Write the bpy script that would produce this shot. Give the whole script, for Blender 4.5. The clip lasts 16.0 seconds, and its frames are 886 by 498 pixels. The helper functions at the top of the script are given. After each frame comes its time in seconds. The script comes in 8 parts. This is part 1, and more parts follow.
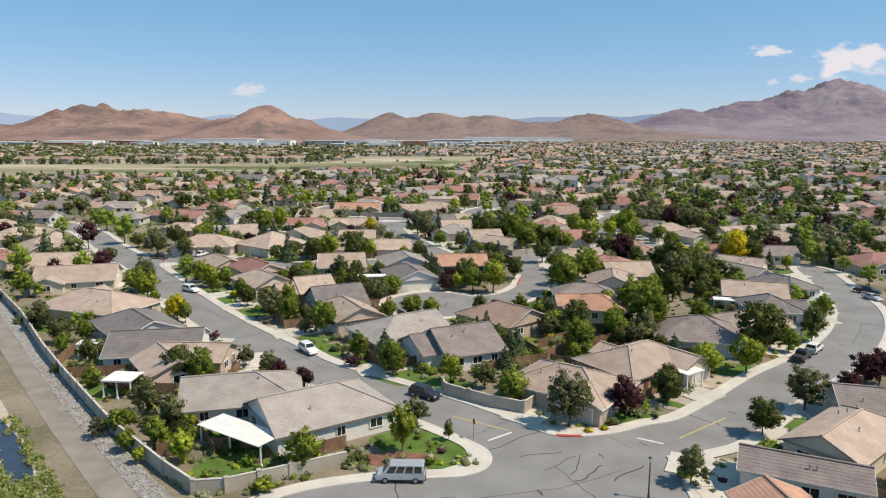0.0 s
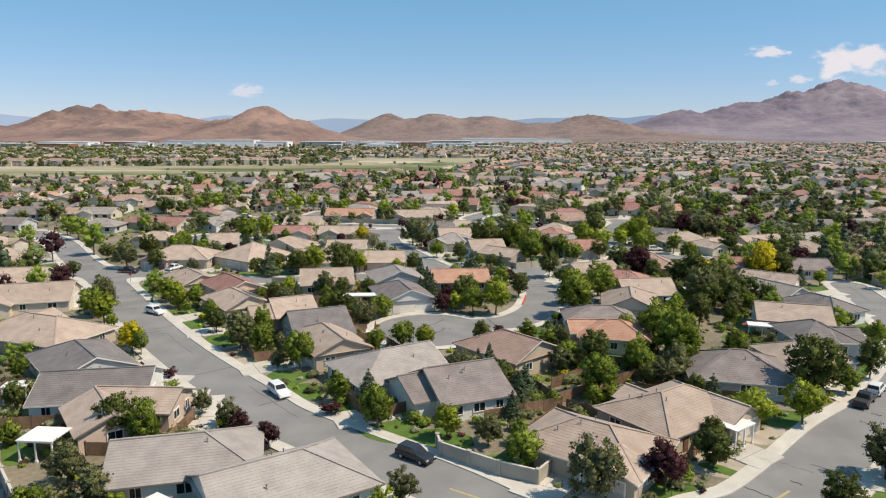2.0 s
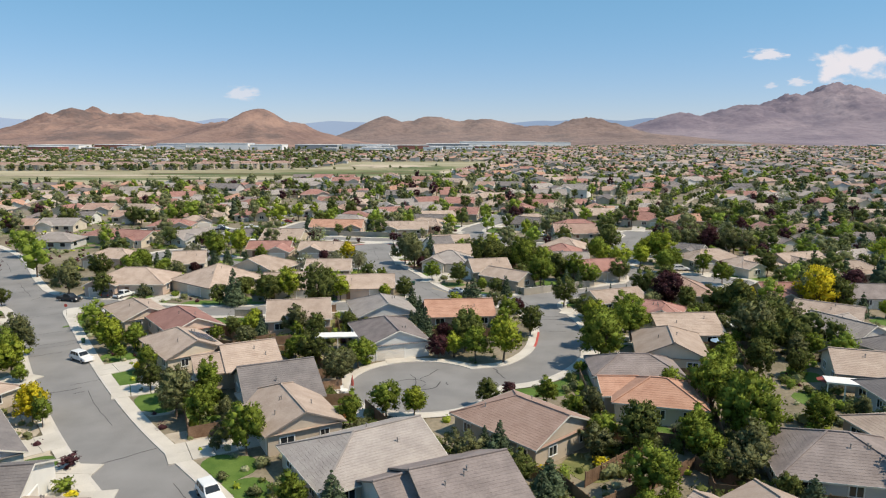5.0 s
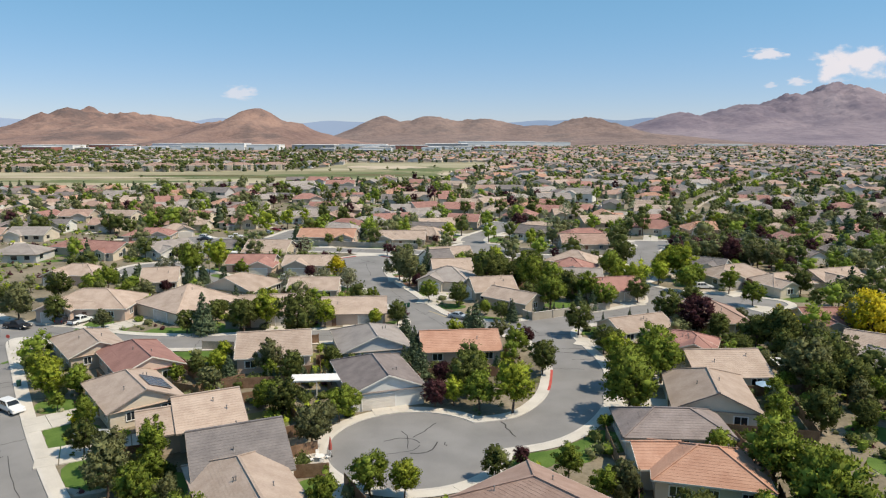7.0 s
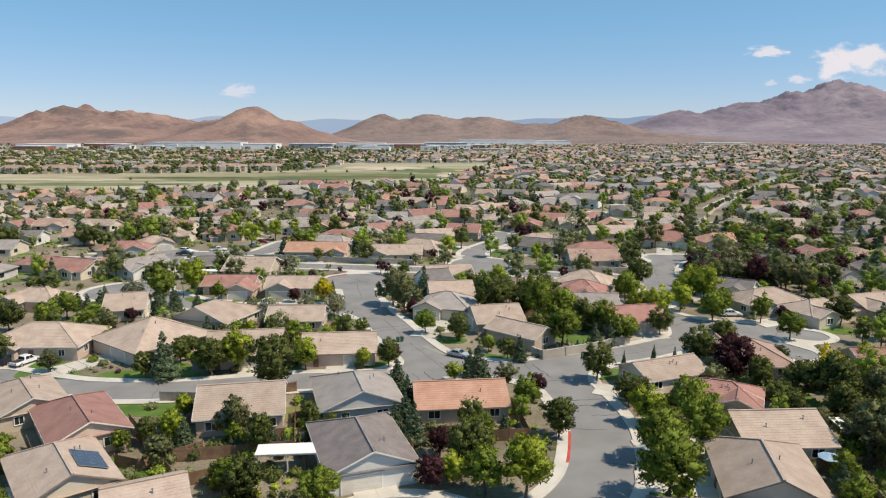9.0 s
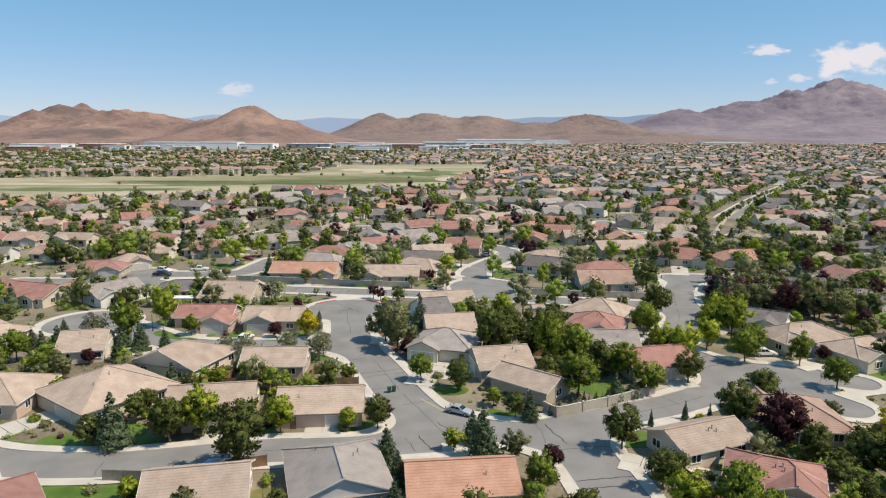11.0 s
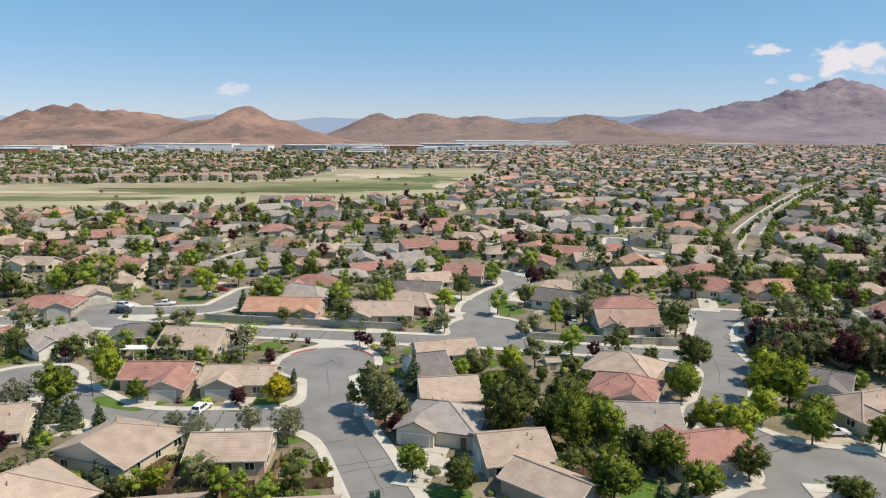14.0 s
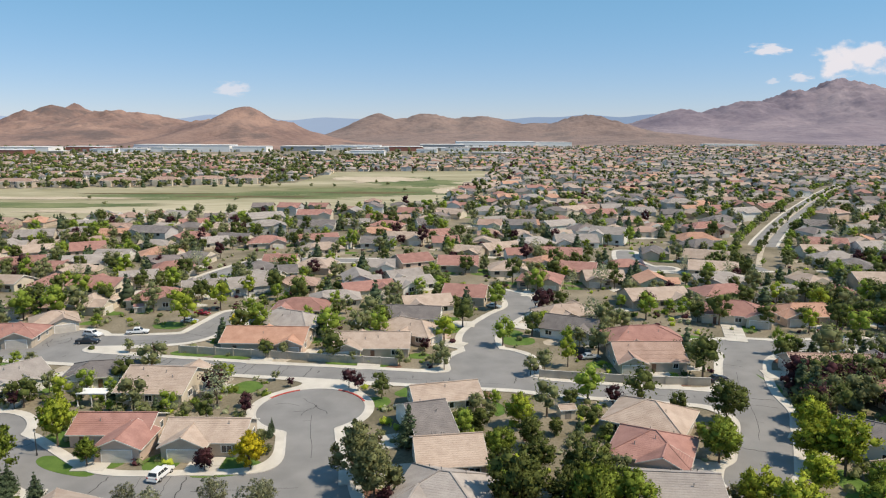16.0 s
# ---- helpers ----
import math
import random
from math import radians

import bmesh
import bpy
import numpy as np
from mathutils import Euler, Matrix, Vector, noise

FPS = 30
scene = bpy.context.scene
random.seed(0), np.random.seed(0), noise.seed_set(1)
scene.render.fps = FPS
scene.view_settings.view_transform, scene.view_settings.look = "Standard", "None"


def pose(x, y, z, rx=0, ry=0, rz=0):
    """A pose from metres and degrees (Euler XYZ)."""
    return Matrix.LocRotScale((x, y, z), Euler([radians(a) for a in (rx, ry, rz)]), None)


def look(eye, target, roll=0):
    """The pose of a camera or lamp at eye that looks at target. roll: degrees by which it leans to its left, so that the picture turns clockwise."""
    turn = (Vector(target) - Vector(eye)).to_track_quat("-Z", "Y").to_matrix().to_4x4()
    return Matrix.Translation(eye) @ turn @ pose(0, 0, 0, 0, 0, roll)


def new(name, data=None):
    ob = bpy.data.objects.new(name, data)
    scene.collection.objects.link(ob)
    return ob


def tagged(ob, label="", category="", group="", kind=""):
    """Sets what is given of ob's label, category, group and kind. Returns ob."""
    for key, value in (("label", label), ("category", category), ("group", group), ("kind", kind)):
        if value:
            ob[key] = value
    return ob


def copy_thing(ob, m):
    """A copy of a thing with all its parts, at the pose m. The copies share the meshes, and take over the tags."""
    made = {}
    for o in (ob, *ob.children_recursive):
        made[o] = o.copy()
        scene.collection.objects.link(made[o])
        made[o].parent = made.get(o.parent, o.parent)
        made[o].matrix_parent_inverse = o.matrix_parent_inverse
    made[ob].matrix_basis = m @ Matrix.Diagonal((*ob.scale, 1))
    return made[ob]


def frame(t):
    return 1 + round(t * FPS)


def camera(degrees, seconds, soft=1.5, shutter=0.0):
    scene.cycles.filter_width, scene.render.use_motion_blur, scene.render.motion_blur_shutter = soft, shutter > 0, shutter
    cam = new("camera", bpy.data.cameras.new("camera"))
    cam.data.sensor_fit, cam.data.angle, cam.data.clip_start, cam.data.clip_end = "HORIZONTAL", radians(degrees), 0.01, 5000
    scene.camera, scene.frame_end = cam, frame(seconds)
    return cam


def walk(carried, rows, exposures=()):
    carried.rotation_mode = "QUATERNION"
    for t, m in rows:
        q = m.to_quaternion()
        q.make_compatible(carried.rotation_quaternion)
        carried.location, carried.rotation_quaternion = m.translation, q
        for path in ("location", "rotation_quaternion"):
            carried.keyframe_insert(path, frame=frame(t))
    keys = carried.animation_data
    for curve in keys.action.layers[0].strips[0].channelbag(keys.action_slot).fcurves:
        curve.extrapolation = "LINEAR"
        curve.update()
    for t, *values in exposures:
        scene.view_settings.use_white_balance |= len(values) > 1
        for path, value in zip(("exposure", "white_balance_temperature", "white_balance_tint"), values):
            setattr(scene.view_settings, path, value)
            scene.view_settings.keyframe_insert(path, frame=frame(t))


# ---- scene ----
cam = camera(65.5, 16.0, soft=1.15)
PATH = [
    (0.0, (0.03, -0.00, 38.40), (-0.63, 98.55, 21.45), 0.143),
    (0.5, (0.12, 4.81, 38.28), (-0.52, 103.37, 21.39), 0.143),
    (1.0, (0.23, 9.54, 38.32), (-0.37, 108.10, 21.45), 0.143),
    (1.5, (0.34, 14.22, 38.41), (-0.21, 112.79, 21.57), 0.143),
    (2.0, (0.43, 18.89, 38.51), (-0.06, 117.47, 21.70), 0.142),
    (2.5, (0.51, 23.57, 38.57), (0.08, 122.15, 21.81), 0.142),
    (3.0, (0.57, 28.26, 38.60), (0.20, 126.86, 21.91), 0.142),
    (3.5, (0.61, 32.98, 38.60), (0.30, 131.59, 21.99), 0.142),
    (4.0, (0.64, 37.73, 38.59), (0.39, 136.35, 22.07), 0.143),
    (4.5, (0.66, 42.50, 38.61), (0.46, 141.14, 22.15), 0.143),
    (5.0, (0.67, 47.30, 38.67), (0.53, 145.94, 22.26), 0.143),
    (5.5, (0.69, 52.11, 38.81), (0.60, 150.76, 22.42), 0.143),
    (6.0, (0.71, 56.93, 39.03), (0.66, 155.58, 22.64), 0.144),
    (6.5, (0.73, 61.76, 39.36), (0.73, 160.40, 22.94), 0.144),
    (7.0, (0.76, 66.59, 39.80), (0.81, 165.22, 23.33), 0.144),
    (7.5, (0.80, 71.40, 40.36), (0.89, 170.02, 23.82), 0.144),
    (8.0, (0.85, 76.20, 41.03), (0.97, 174.81, 24.40), 0.144),
    (8.5, (0.90, 80.99, 41.80), (1.06, 179.58, 25.08), 0.144),
    (9.0, (0.95, 85.75, 42.65), (1.15, 184.33, 25.84), 0.144),
    (9.5, (1.00, 90.49, 43.57), (1.24, 189.05, 26.68), 0.144),
    (10.0, (1.05, 95.21, 44.53), (1.32, 193.76, 27.56), 0.144),
    (10.5, (1.09, 99.91, 45.50), (1.41, 198.45, 28.48), 0.144),
    (11.0, (1.13, 104.58, 46.47), (1.49, 203.12, 29.42), 0.144),
    (11.5, (1.17, 109.24, 47.42), (1.57, 207.77, 30.34), 0.144),
    (12.0, (1.21, 113.89, 48.32), (1.65, 212.42, 31.23), 0.144),
    (12.5, (1.24, 118.53, 49.17), (1.73, 217.06, 32.07), 0.144),
    (13.0, (1.28, 123.18, 49.96), (1.80, 221.70, 32.85), 0.144),
    (13.5, (1.32, 127.82, 50.70), (1.88, 226.34, 33.57), 0.144),
    (14.0, (1.37, 132.48, 51.40), (1.96, 231.00, 34.24), 0.143),
    (14.5, (1.43, 137.17, 52.08), (2.03, 235.68, 34.88), 0.143),
    (15.0, (1.49, 141.88, 52.77), (2.10, 240.39, 35.54), 0.142),
    (15.5, (1.56, 146.64, 53.51), (2.16, 245.14, 36.26), 0.142),
    (16.0, (1.63, 151.46, 54.35), (2.18, 249.97, 37.15), 0.142),
]
walk(cam, [(t, look(eye, target, roll)) for t, eye, target, roll in PATH])

# ---- sky, sun ----
world = bpy.data.worlds.new("sky")
scene.world = world
world.use_nodes = True
wn = world.node_tree
sky = wn.nodes.new("ShaderNodeTexSky")
sky.sky_type = "NISHITA"
sky.sun_disc = False
SUN_ELEVATION, SUN_HEADING = 54, 104  # degrees; heading clockwise from +y
sky.sun_elevation, sky.sun_rotation = radians(SUN_ELEVATION), radians(SUN_HEADING)
sky.altitude, sky.air_density, sky.dust_density, sky.ozone_density = 1400, 1.0, 0.1, 1.4
tint = wn.nodes.new("ShaderNodeVectorMath")
tint.operation = "MULTIPLY"
tint.inputs[1].default_value = (0.90, 0.97, 1.10)
wn.links.new(sky.outputs[0], tint.inputs[0])
veil = wn.nodes.new("ShaderNodeMixRGB")     # thin summer haze over the whole sky
veil.inputs[0].default_value = 0.34
veil.inputs[2].default_value = (2.6, 4.9, 7.0, 1)
wn.links.new(tint.outputs[0], veil.inputs[1])
# paler and warmer towards the horizon, clearer blue above
aim, split, rise = wn.nodes.new("ShaderNodeTexCoord"), wn.nodes.new("ShaderNodeSeparateXYZ"), wn.nodes.new("ShaderNodeMapRange")
rise.interpolation_type = "SMOOTHSTEP"
rise.inputs["From Min"].default_value, rise.inputs["From Max"].default_value = 0.0, 0.2
wn.links.new(aim.outputs["Generated"], split.inputs[0])
wn.links.new(split.outputs["Z"], rise.inputs["Value"])
grade, shade = wn.nodes.new("ShaderNodeMixRGB"), wn.nodes.new("ShaderNodeVectorMath")
grade.inputs[1].default_value, grade.inputs[2].default_value = (1.08, 0.99, 1.06, 1), (0.91, 1.10, 1.09, 1)
wn.links.new(rise.outputs[0], grade.inputs[0])
shade.operation = "MULTIPLY"
wn.links.new(veil.outputs[0], shade.inputs[0])
wn.links.new(grade.outputs[0], shade.inputs[1])
wn.links.new(shade.outputs[0], wn.nodes["Background"].inputs[0])
wn.nodes["Background"].inputs[1].default_value = 0.098
sun_data = bpy.data.lights.new("sun", "SUN")
sun_data.energy, sun_data.angle, sun_data.color = 4.95, radians(0.6), (1.0, 0.860, 0.665)
sun = new("sun", sun_data)
e_, h_ = radians(SUN_ELEVATION), radians(SUN_HEADING)
to_sun = Vector((math.cos(e_) * math.sin(h_), math.cos(e_) * math.cos(h_), math.sin(e_)))
sun.rotation_euler = to_sun.to_track_quat("Z", "Y").to_euler()
scene.view_settings.exposure = 0.0


# ---- materials ----
def mat(name, a, b, scale=1.0, fine=9.0, rough=0.85, bump=0.0, rnd=0.0, island=0.0, metal=0.0, spec=0.3, bump_dist=0.05):
    """Two tones mixed by a coarse and a fine noise, a little different on each object and each loose piece."""
    m = bpy.data.materials.new(name)
    m.use_nodes = True
    nt = m.node_tree
    n, l = nt.nodes, nt.links
    bs = n["Principled BSDF"]
    geo = n.new("ShaderNodeNewGeometry")
    n1, n2 = n.new("ShaderNodeTexNoise"), n.new("ShaderNodeTexNoise")
    for nn, s, d in ((n1, scale, 5), (n2, scale * fine, 3)):
        nn.inputs["Scale"].default_value, nn.inputs["Detail"].default_value = s, d
        l.new(geo.outputs["Position"], nn.inputs["Vector"])
    add = n.new("ShaderNodeMath")
    add.operation = "MULTIPLY_ADD"
    l.new(n2.outputs["Fac"], add.inputs[0])
    add.inputs[1].default_value = 0.45
    l.new(n1.outputs["Fac"], add.inputs[2])
    ramp = n.new("ShaderNodeValToRGB")
    ramp.color_ramp.elements[0].position, ramp.color_ramp.elements[1].position = 0.52, 0.92
    ramp.color_ramp.elements[0].color, ramp.color_ramp.elements[1].color = (*a, 1), (*b, 1)
    l.new(add.outputs[0], ramp.inputs[0])
    colour = ramp.outputs[0]
    if rnd or island:
        info = n.new("ShaderNodeObjectInfo")
        total = n.new("ShaderNodeMath")
        total.operation = "MULTIPLY_ADD"
        l.new(info.outputs["Random"], total.inputs[0])
        total.inputs[1].default_value, total.inputs[2].default_value = 2 * rnd, 1 - rnd - island
        second = n.new("ShaderNodeMath")
        second.operation = "MULTIPLY_ADD"
        l.new(geo.outputs["Random Per Island"], second.inputs[0])
        second.inputs[1].default_value = 2 * island
        l.new(total.outputs[0], second.inputs[2])
        mul = n.new("ShaderNodeVectorMath")
        mul.operation = "SCALE"
        l.new(colour, mul.inputs[0])
        l.new(second.outputs[0], mul.inputs["Scale"])
        colour = mul.outputs[0]
    l.new(colour, bs.inputs["Base Color"])
    bs.inputs["Roughness"].default_value, bs.inputs["Metallic"].default_value = rough, metal
    bs.inputs["Specular IOR Level"].default_value = spec
    if bump:
        bp = n.new("ShaderNodeBump")
        bp.inputs["Strength"].default_value, bp.inputs["Distance"].default_value = bump, bump_dist
        l.new(n2.outputs["Fac"], bp.inputs["Height"])
        l.new(bp.outputs[0], bs.inputs["Normal"])
    return m


def leaf_mat(name, a, b, rnd=0.20, island=0.32, through_light=0.34):
    """Leaves: two greens picked leaf by leaf, some light passing through."""
    m = mat(name, a, b, 0.6, 6, rough=0.75, rnd=rnd, island=island, spec=0.15)
    n, l = m.node_tree.nodes, m.node_tree.links
    bs, out = n["Principled BSDF"], n["Material Output"]
    tr, mix = n.new("ShaderNodeBsdfTranslucent"), n.new("ShaderNodeMixShader")
    l.new(bs.inputs["Base Color"].links[0].from_socket, tr.inputs["Color"])
    mix.inputs[0].default_value = through_light
    l.new(bs.outputs[0], mix.inputs[1])
    l.new(tr.outputs[0], mix.inputs[2])
    l.new(mix.outputs[0], out.inputs["Surface"])
    return m


ROOF = {
    "tan": mat("tan_tile", (0.365, 0.282, 0.23), (0.47, 0.376, 0.317), 0.5, 8, 0.85, 0.4, 0.10, 0.05),
    "grey": mat("grey_tile", (0.29, 0.258, 0.242), (0.38, 0.342, 0.32), 0.5, 8, 0.85, 0.4, 0.12, 0.05),
    "charcoal": mat("charcoal_tile", (0.15, 0.135, 0.135), (0.215, 0.195, 0.19), 0.5, 8, 0.8, 0.4, 0.12, 0.06),
    "mauve": mat("mauve_tile", (0.19, 0.16, 0.155), (0.275, 0.235, 0.225), 0.5, 8, 0.8, 0.4, 0.10, 0.06),
    "red": mat("red_tile", (0.285, 0.15, 0.128), (0.38, 0.21, 0.18), 0.5, 8, 0.85, 0.4, 0.12, 0.05),
    "salmon": mat("salmon_tile", (0.40, 0.22, 0.155), (0.50, 0.30, 0.22), 0.5, 8, 0.85, 0.4, 0.10, 0.05),
    "rose": mat("rose_tile", (0.32, 0.215, 0.175), (0.42, 0.295, 0.245), 0.5, 8, 0.85, 0.4, 0.10, 0.05),
}
WALL = {
    "cream": mat("cream_stucco", (0.58, 0.51, 0.41), (0.66, 0.59, 0.49), 0.4, 30, 0.9, 0.3, 0.06),
    "grey": mat("grey_stucco", (0.46, 0.46, 0.46), (0.55, 0.55, 0.54), 0.4, 30, 0.9, 0.3, 0.06),
    "tan": mat("tan_stucco", (0.43, 0.36, 0.29), (0.51, 0.44, 0.36), 0.4, 30, 0.9, 0.3, 0.06),
    "white": mat("white_stucco", (0.66, 0.65, 0.62), (0.74, 0.73, 0.70), 0.4, 30, 0.9, 0.3, 0.04),
    "blush": mat("blush_stucco", (0.52, 0.40, 0.33), (0.59, 0.47, 0.40), 0.4, 30, 0.9, 0.3, 0.06),
}
TRIM = mat("painted_trim", (0.62, 0.59, 0.53), (0.72, 0.69, 0.63), 1.0, 8, 0.6, 0.0, 0.12)
DARKTRIM = mat("brown_fascia", (0.19, 0.16, 0.14), (0.27, 0.23, 0.20), 1.0, 8, 0.7, 0.0, 0.1)
WHITE = mat("white_paint", (0.74, 0.73, 0.71), (0.82, 0.81, 0.79), 0.8, 8, 0.5)
GARAGE = mat("garage_paint", (0.55, 0.51, 0.46), (0.63, 0.59, 0.54), 0.8, 8, 0.55, 0.0, 0.16)
PANE = mat("window_glass", (0.018, 0.022, 0.026), (0.03, 0.034, 0.04), 0.8, 4, 0.06, spec=0.6)
DOOR = mat("door_paint", (0.16, 0.09, 0.06), (0.22, 0.13, 0.09), 1.5, 6, 0.5, rnd=0.2)
PIPE = mat("vent_metal", (0.20, 0.19, 0.18), (0.30, 0.28, 0.27), 3, 5, 0.5, metal=0.4)
ASPHALT = mat("worn_asphalt", (0.20, 0.196, 0.196), (0.265, 0.259, 0.257), 0.16, 60, 0.9, 0.3)
TAR = mat("tar_seal", (0.035, 0.034, 0.034), (0.06, 0.058, 0.056), 0.5, 10, 0.7)
CONCRETE = mat("pale_concrete", (0.47, 0.44, 0.395), (0.60, 0.565, 0.51), 0.25, 25, 0.9, 0.15, 0.05)
KERB = mat("kerb_concrete", (0.50, 0.47, 0.43), (0.60, 0.57, 0.53), 0.3, 20, 0.9, 0.15)
REDPAINT = mat("red_kerb_paint", (0.40, 0.06, 0.05), (0.5, 0.1, 0.08), 0.6, 8, 0.7)
YELLOW = mat("yellow_line_paint", (0.40, 0.32, 0.14), (0.5, 0.41, 0.20), 0.8, 10, 0.7)
PAINT = mat("white_line_paint", (0.6, 0.6, 0.58), (0.7, 0.7, 0.68), 0.8, 10, 0.7)
LAWN = mat("lawn_grass", (0.06, 0.12, 0.018), (0.125, 0.195, 0.04), 0.35, 30, 0.9, 0.5, 0.0)
DRYLAWN = mat("dry_lawn", (0.13, 0.15, 0.05), (0.22, 0.21, 0.09), 0.35, 30, 0.9, 0.5)
GRAVEL = mat("tan_gravel", (0.36, 0.31, 0.25), (0.50, 0.44, 0.36), 0.5, 30, 0.95, 0.5, 0.1)
BARK = mat("bark_mulch", (0.15, 0.075, 0.05), (0.24, 0.13, 0.09), 0.7, 30, 0.95, 0.6, 0.1)
CEDAR = mat("cedar_boards", (0.16, 0.095, 0.06), (0.27, 0.175, 0.115), 0.8, 8, 0.85, 0.2, 0.25, 0.08)
FRESHWOOD = mat("new_orange_boards", (0.42, 0.17, 0.06), (0.55, 0.25, 0.10), 0.8, 8, 0.8, 0.2, 0.1, 0.08)
GREYWOOD = mat("weathered_boards", (0.20, 0.18, 0.155), (0.31, 0.28, 0.245), 0.8, 8, 0.85, 0.2, 0.15, 0.08)
BLOCK = mat("tan_block_wall", (0.36, 0.32, 0.265), (0.46, 0.415, 0.35), 0.4, 25, 0.9, 0.3, 0.08)
TRUNK = mat("tree_bark", (0.09, 0.065, 0.05), (0.16, 0.12, 0.09), 2.0, 6, 0.95, 0.5)
WATER = mat("ditch_water", (0.03, 0.045, 0.075), (0.045, 0.06, 0.095), 0.3, 6, 0.12, 0.1, spec=0.5)
PATHWAY = mat("dusty_path", (0.21, 0.185, 0.16), (0.30, 0.27, 0.24), 0.3, 40, 0.95, 0.3)
COBBLE = mat("grey_cobble", (0.19, 0.18, 0.18), (0.38, 0.365, 0.35), 1.2, 6, 0.9, 0.8)
TYRE = mat("tyre_rubber", (0.02, 0.02, 0.02), (0.03, 0.03, 0.03), 2, 4, 0.8)
RIM = mat("wheel_metal", (0.35, 0.35, 0.36), (0.45, 0.45, 0.46), 2, 4, 0.35, metal=0.8)
LAMP = mat("lamp_glass", (0.6, 0.6, 0.58), (0.7, 0.7, 0.68), 2, 4, 0.2)
TAIL = mat("tail_lens", (0.25, 0.015, 0.012), (0.35, 0.02, 0.02), 2, 4, 0.2)
STEEL = mat("dark_steel", (0.06, 0.06, 0.06), (0.09, 0.09, 0.09), 2, 4, 0.5, metal=0.5)
SOLAR = mat("solar_cells", (0.03, 0.04, 0.07), (0.05, 0.065, 0.10), 1.2, 4, 0.15, spec=0.6)
CARPAINT = {
    "white": mat("white_car_paint", (0.70, 0.71, 0.72), (0.76, 0.77, 0.78), 0.8, 4, 0.25, spec=0.5),
    "silver": mat("silver_car_paint", (0.42, 0.45, 0.48), (0.50, 0.53, 0.56), 0.8, 4, 0.3, metal=0.3, spec=0.5),
    "dark": mat("dark_car_paint", (0.02, 0.022, 0.03), (0.035, 0.037, 0.045), 0.8, 4, 0.2, spec=0.5),
    "red": mat("red_car_paint", (0.22, 0.02, 0.025), (0.28, 0.03, 0.035), 0.8, 4, 0.25, spec=0.5),
}
LEAF = {
    "green": leaf_mat("green_leaves", (0.150, 0.205, 0.030), (0.268, 0.338, 0.056)),
    "lime": leaf_mat("bright_leaves", (0.265, 0.335, 0.034), (0.430, 0.490, 0.068)),
    "dark": leaf_mat("dark_leaves", (0.092, 0.118, 0.033), (0.166, 0.194, 0.056)),
    "olive": leaf_mat("olive_leaves", (0.146, 0.164, 0.070), (0.232, 0.244, 0.116)),
    "plum": leaf_mat("plum_leaves", (0.064, 0.026, 0.032), (0.116, 0.048, 0.056)),
    "yellow": leaf_mat("yellow_leaves", (0.520, 0.430, 0.020), (0.740, 0.640, 0.042)),
    "conifer": leaf_mat("needle_leaves", (0.066, 0.096, 0.050), (0.118, 0.154, 0.084), through_light=0.1),
    "silver": leaf_mat("silver_leaves", (0.250, 0.270, 0.150), (0.380, 0.395, 0.250)),
}


# ---- mesh helpers ----
def ico(sub):
    bm = bmesh.new()
    bmesh.ops.create_icosphere(bm, subdivisions=sub, radius=1)
    vs = [v.co.copy() for v in bm.verts]
    fs = [[v.index for v in f.verts] for f in bm.faces]
    bm.free()
    return vs, fs


ICO = {s: ico(s) for s in (1, 2)}


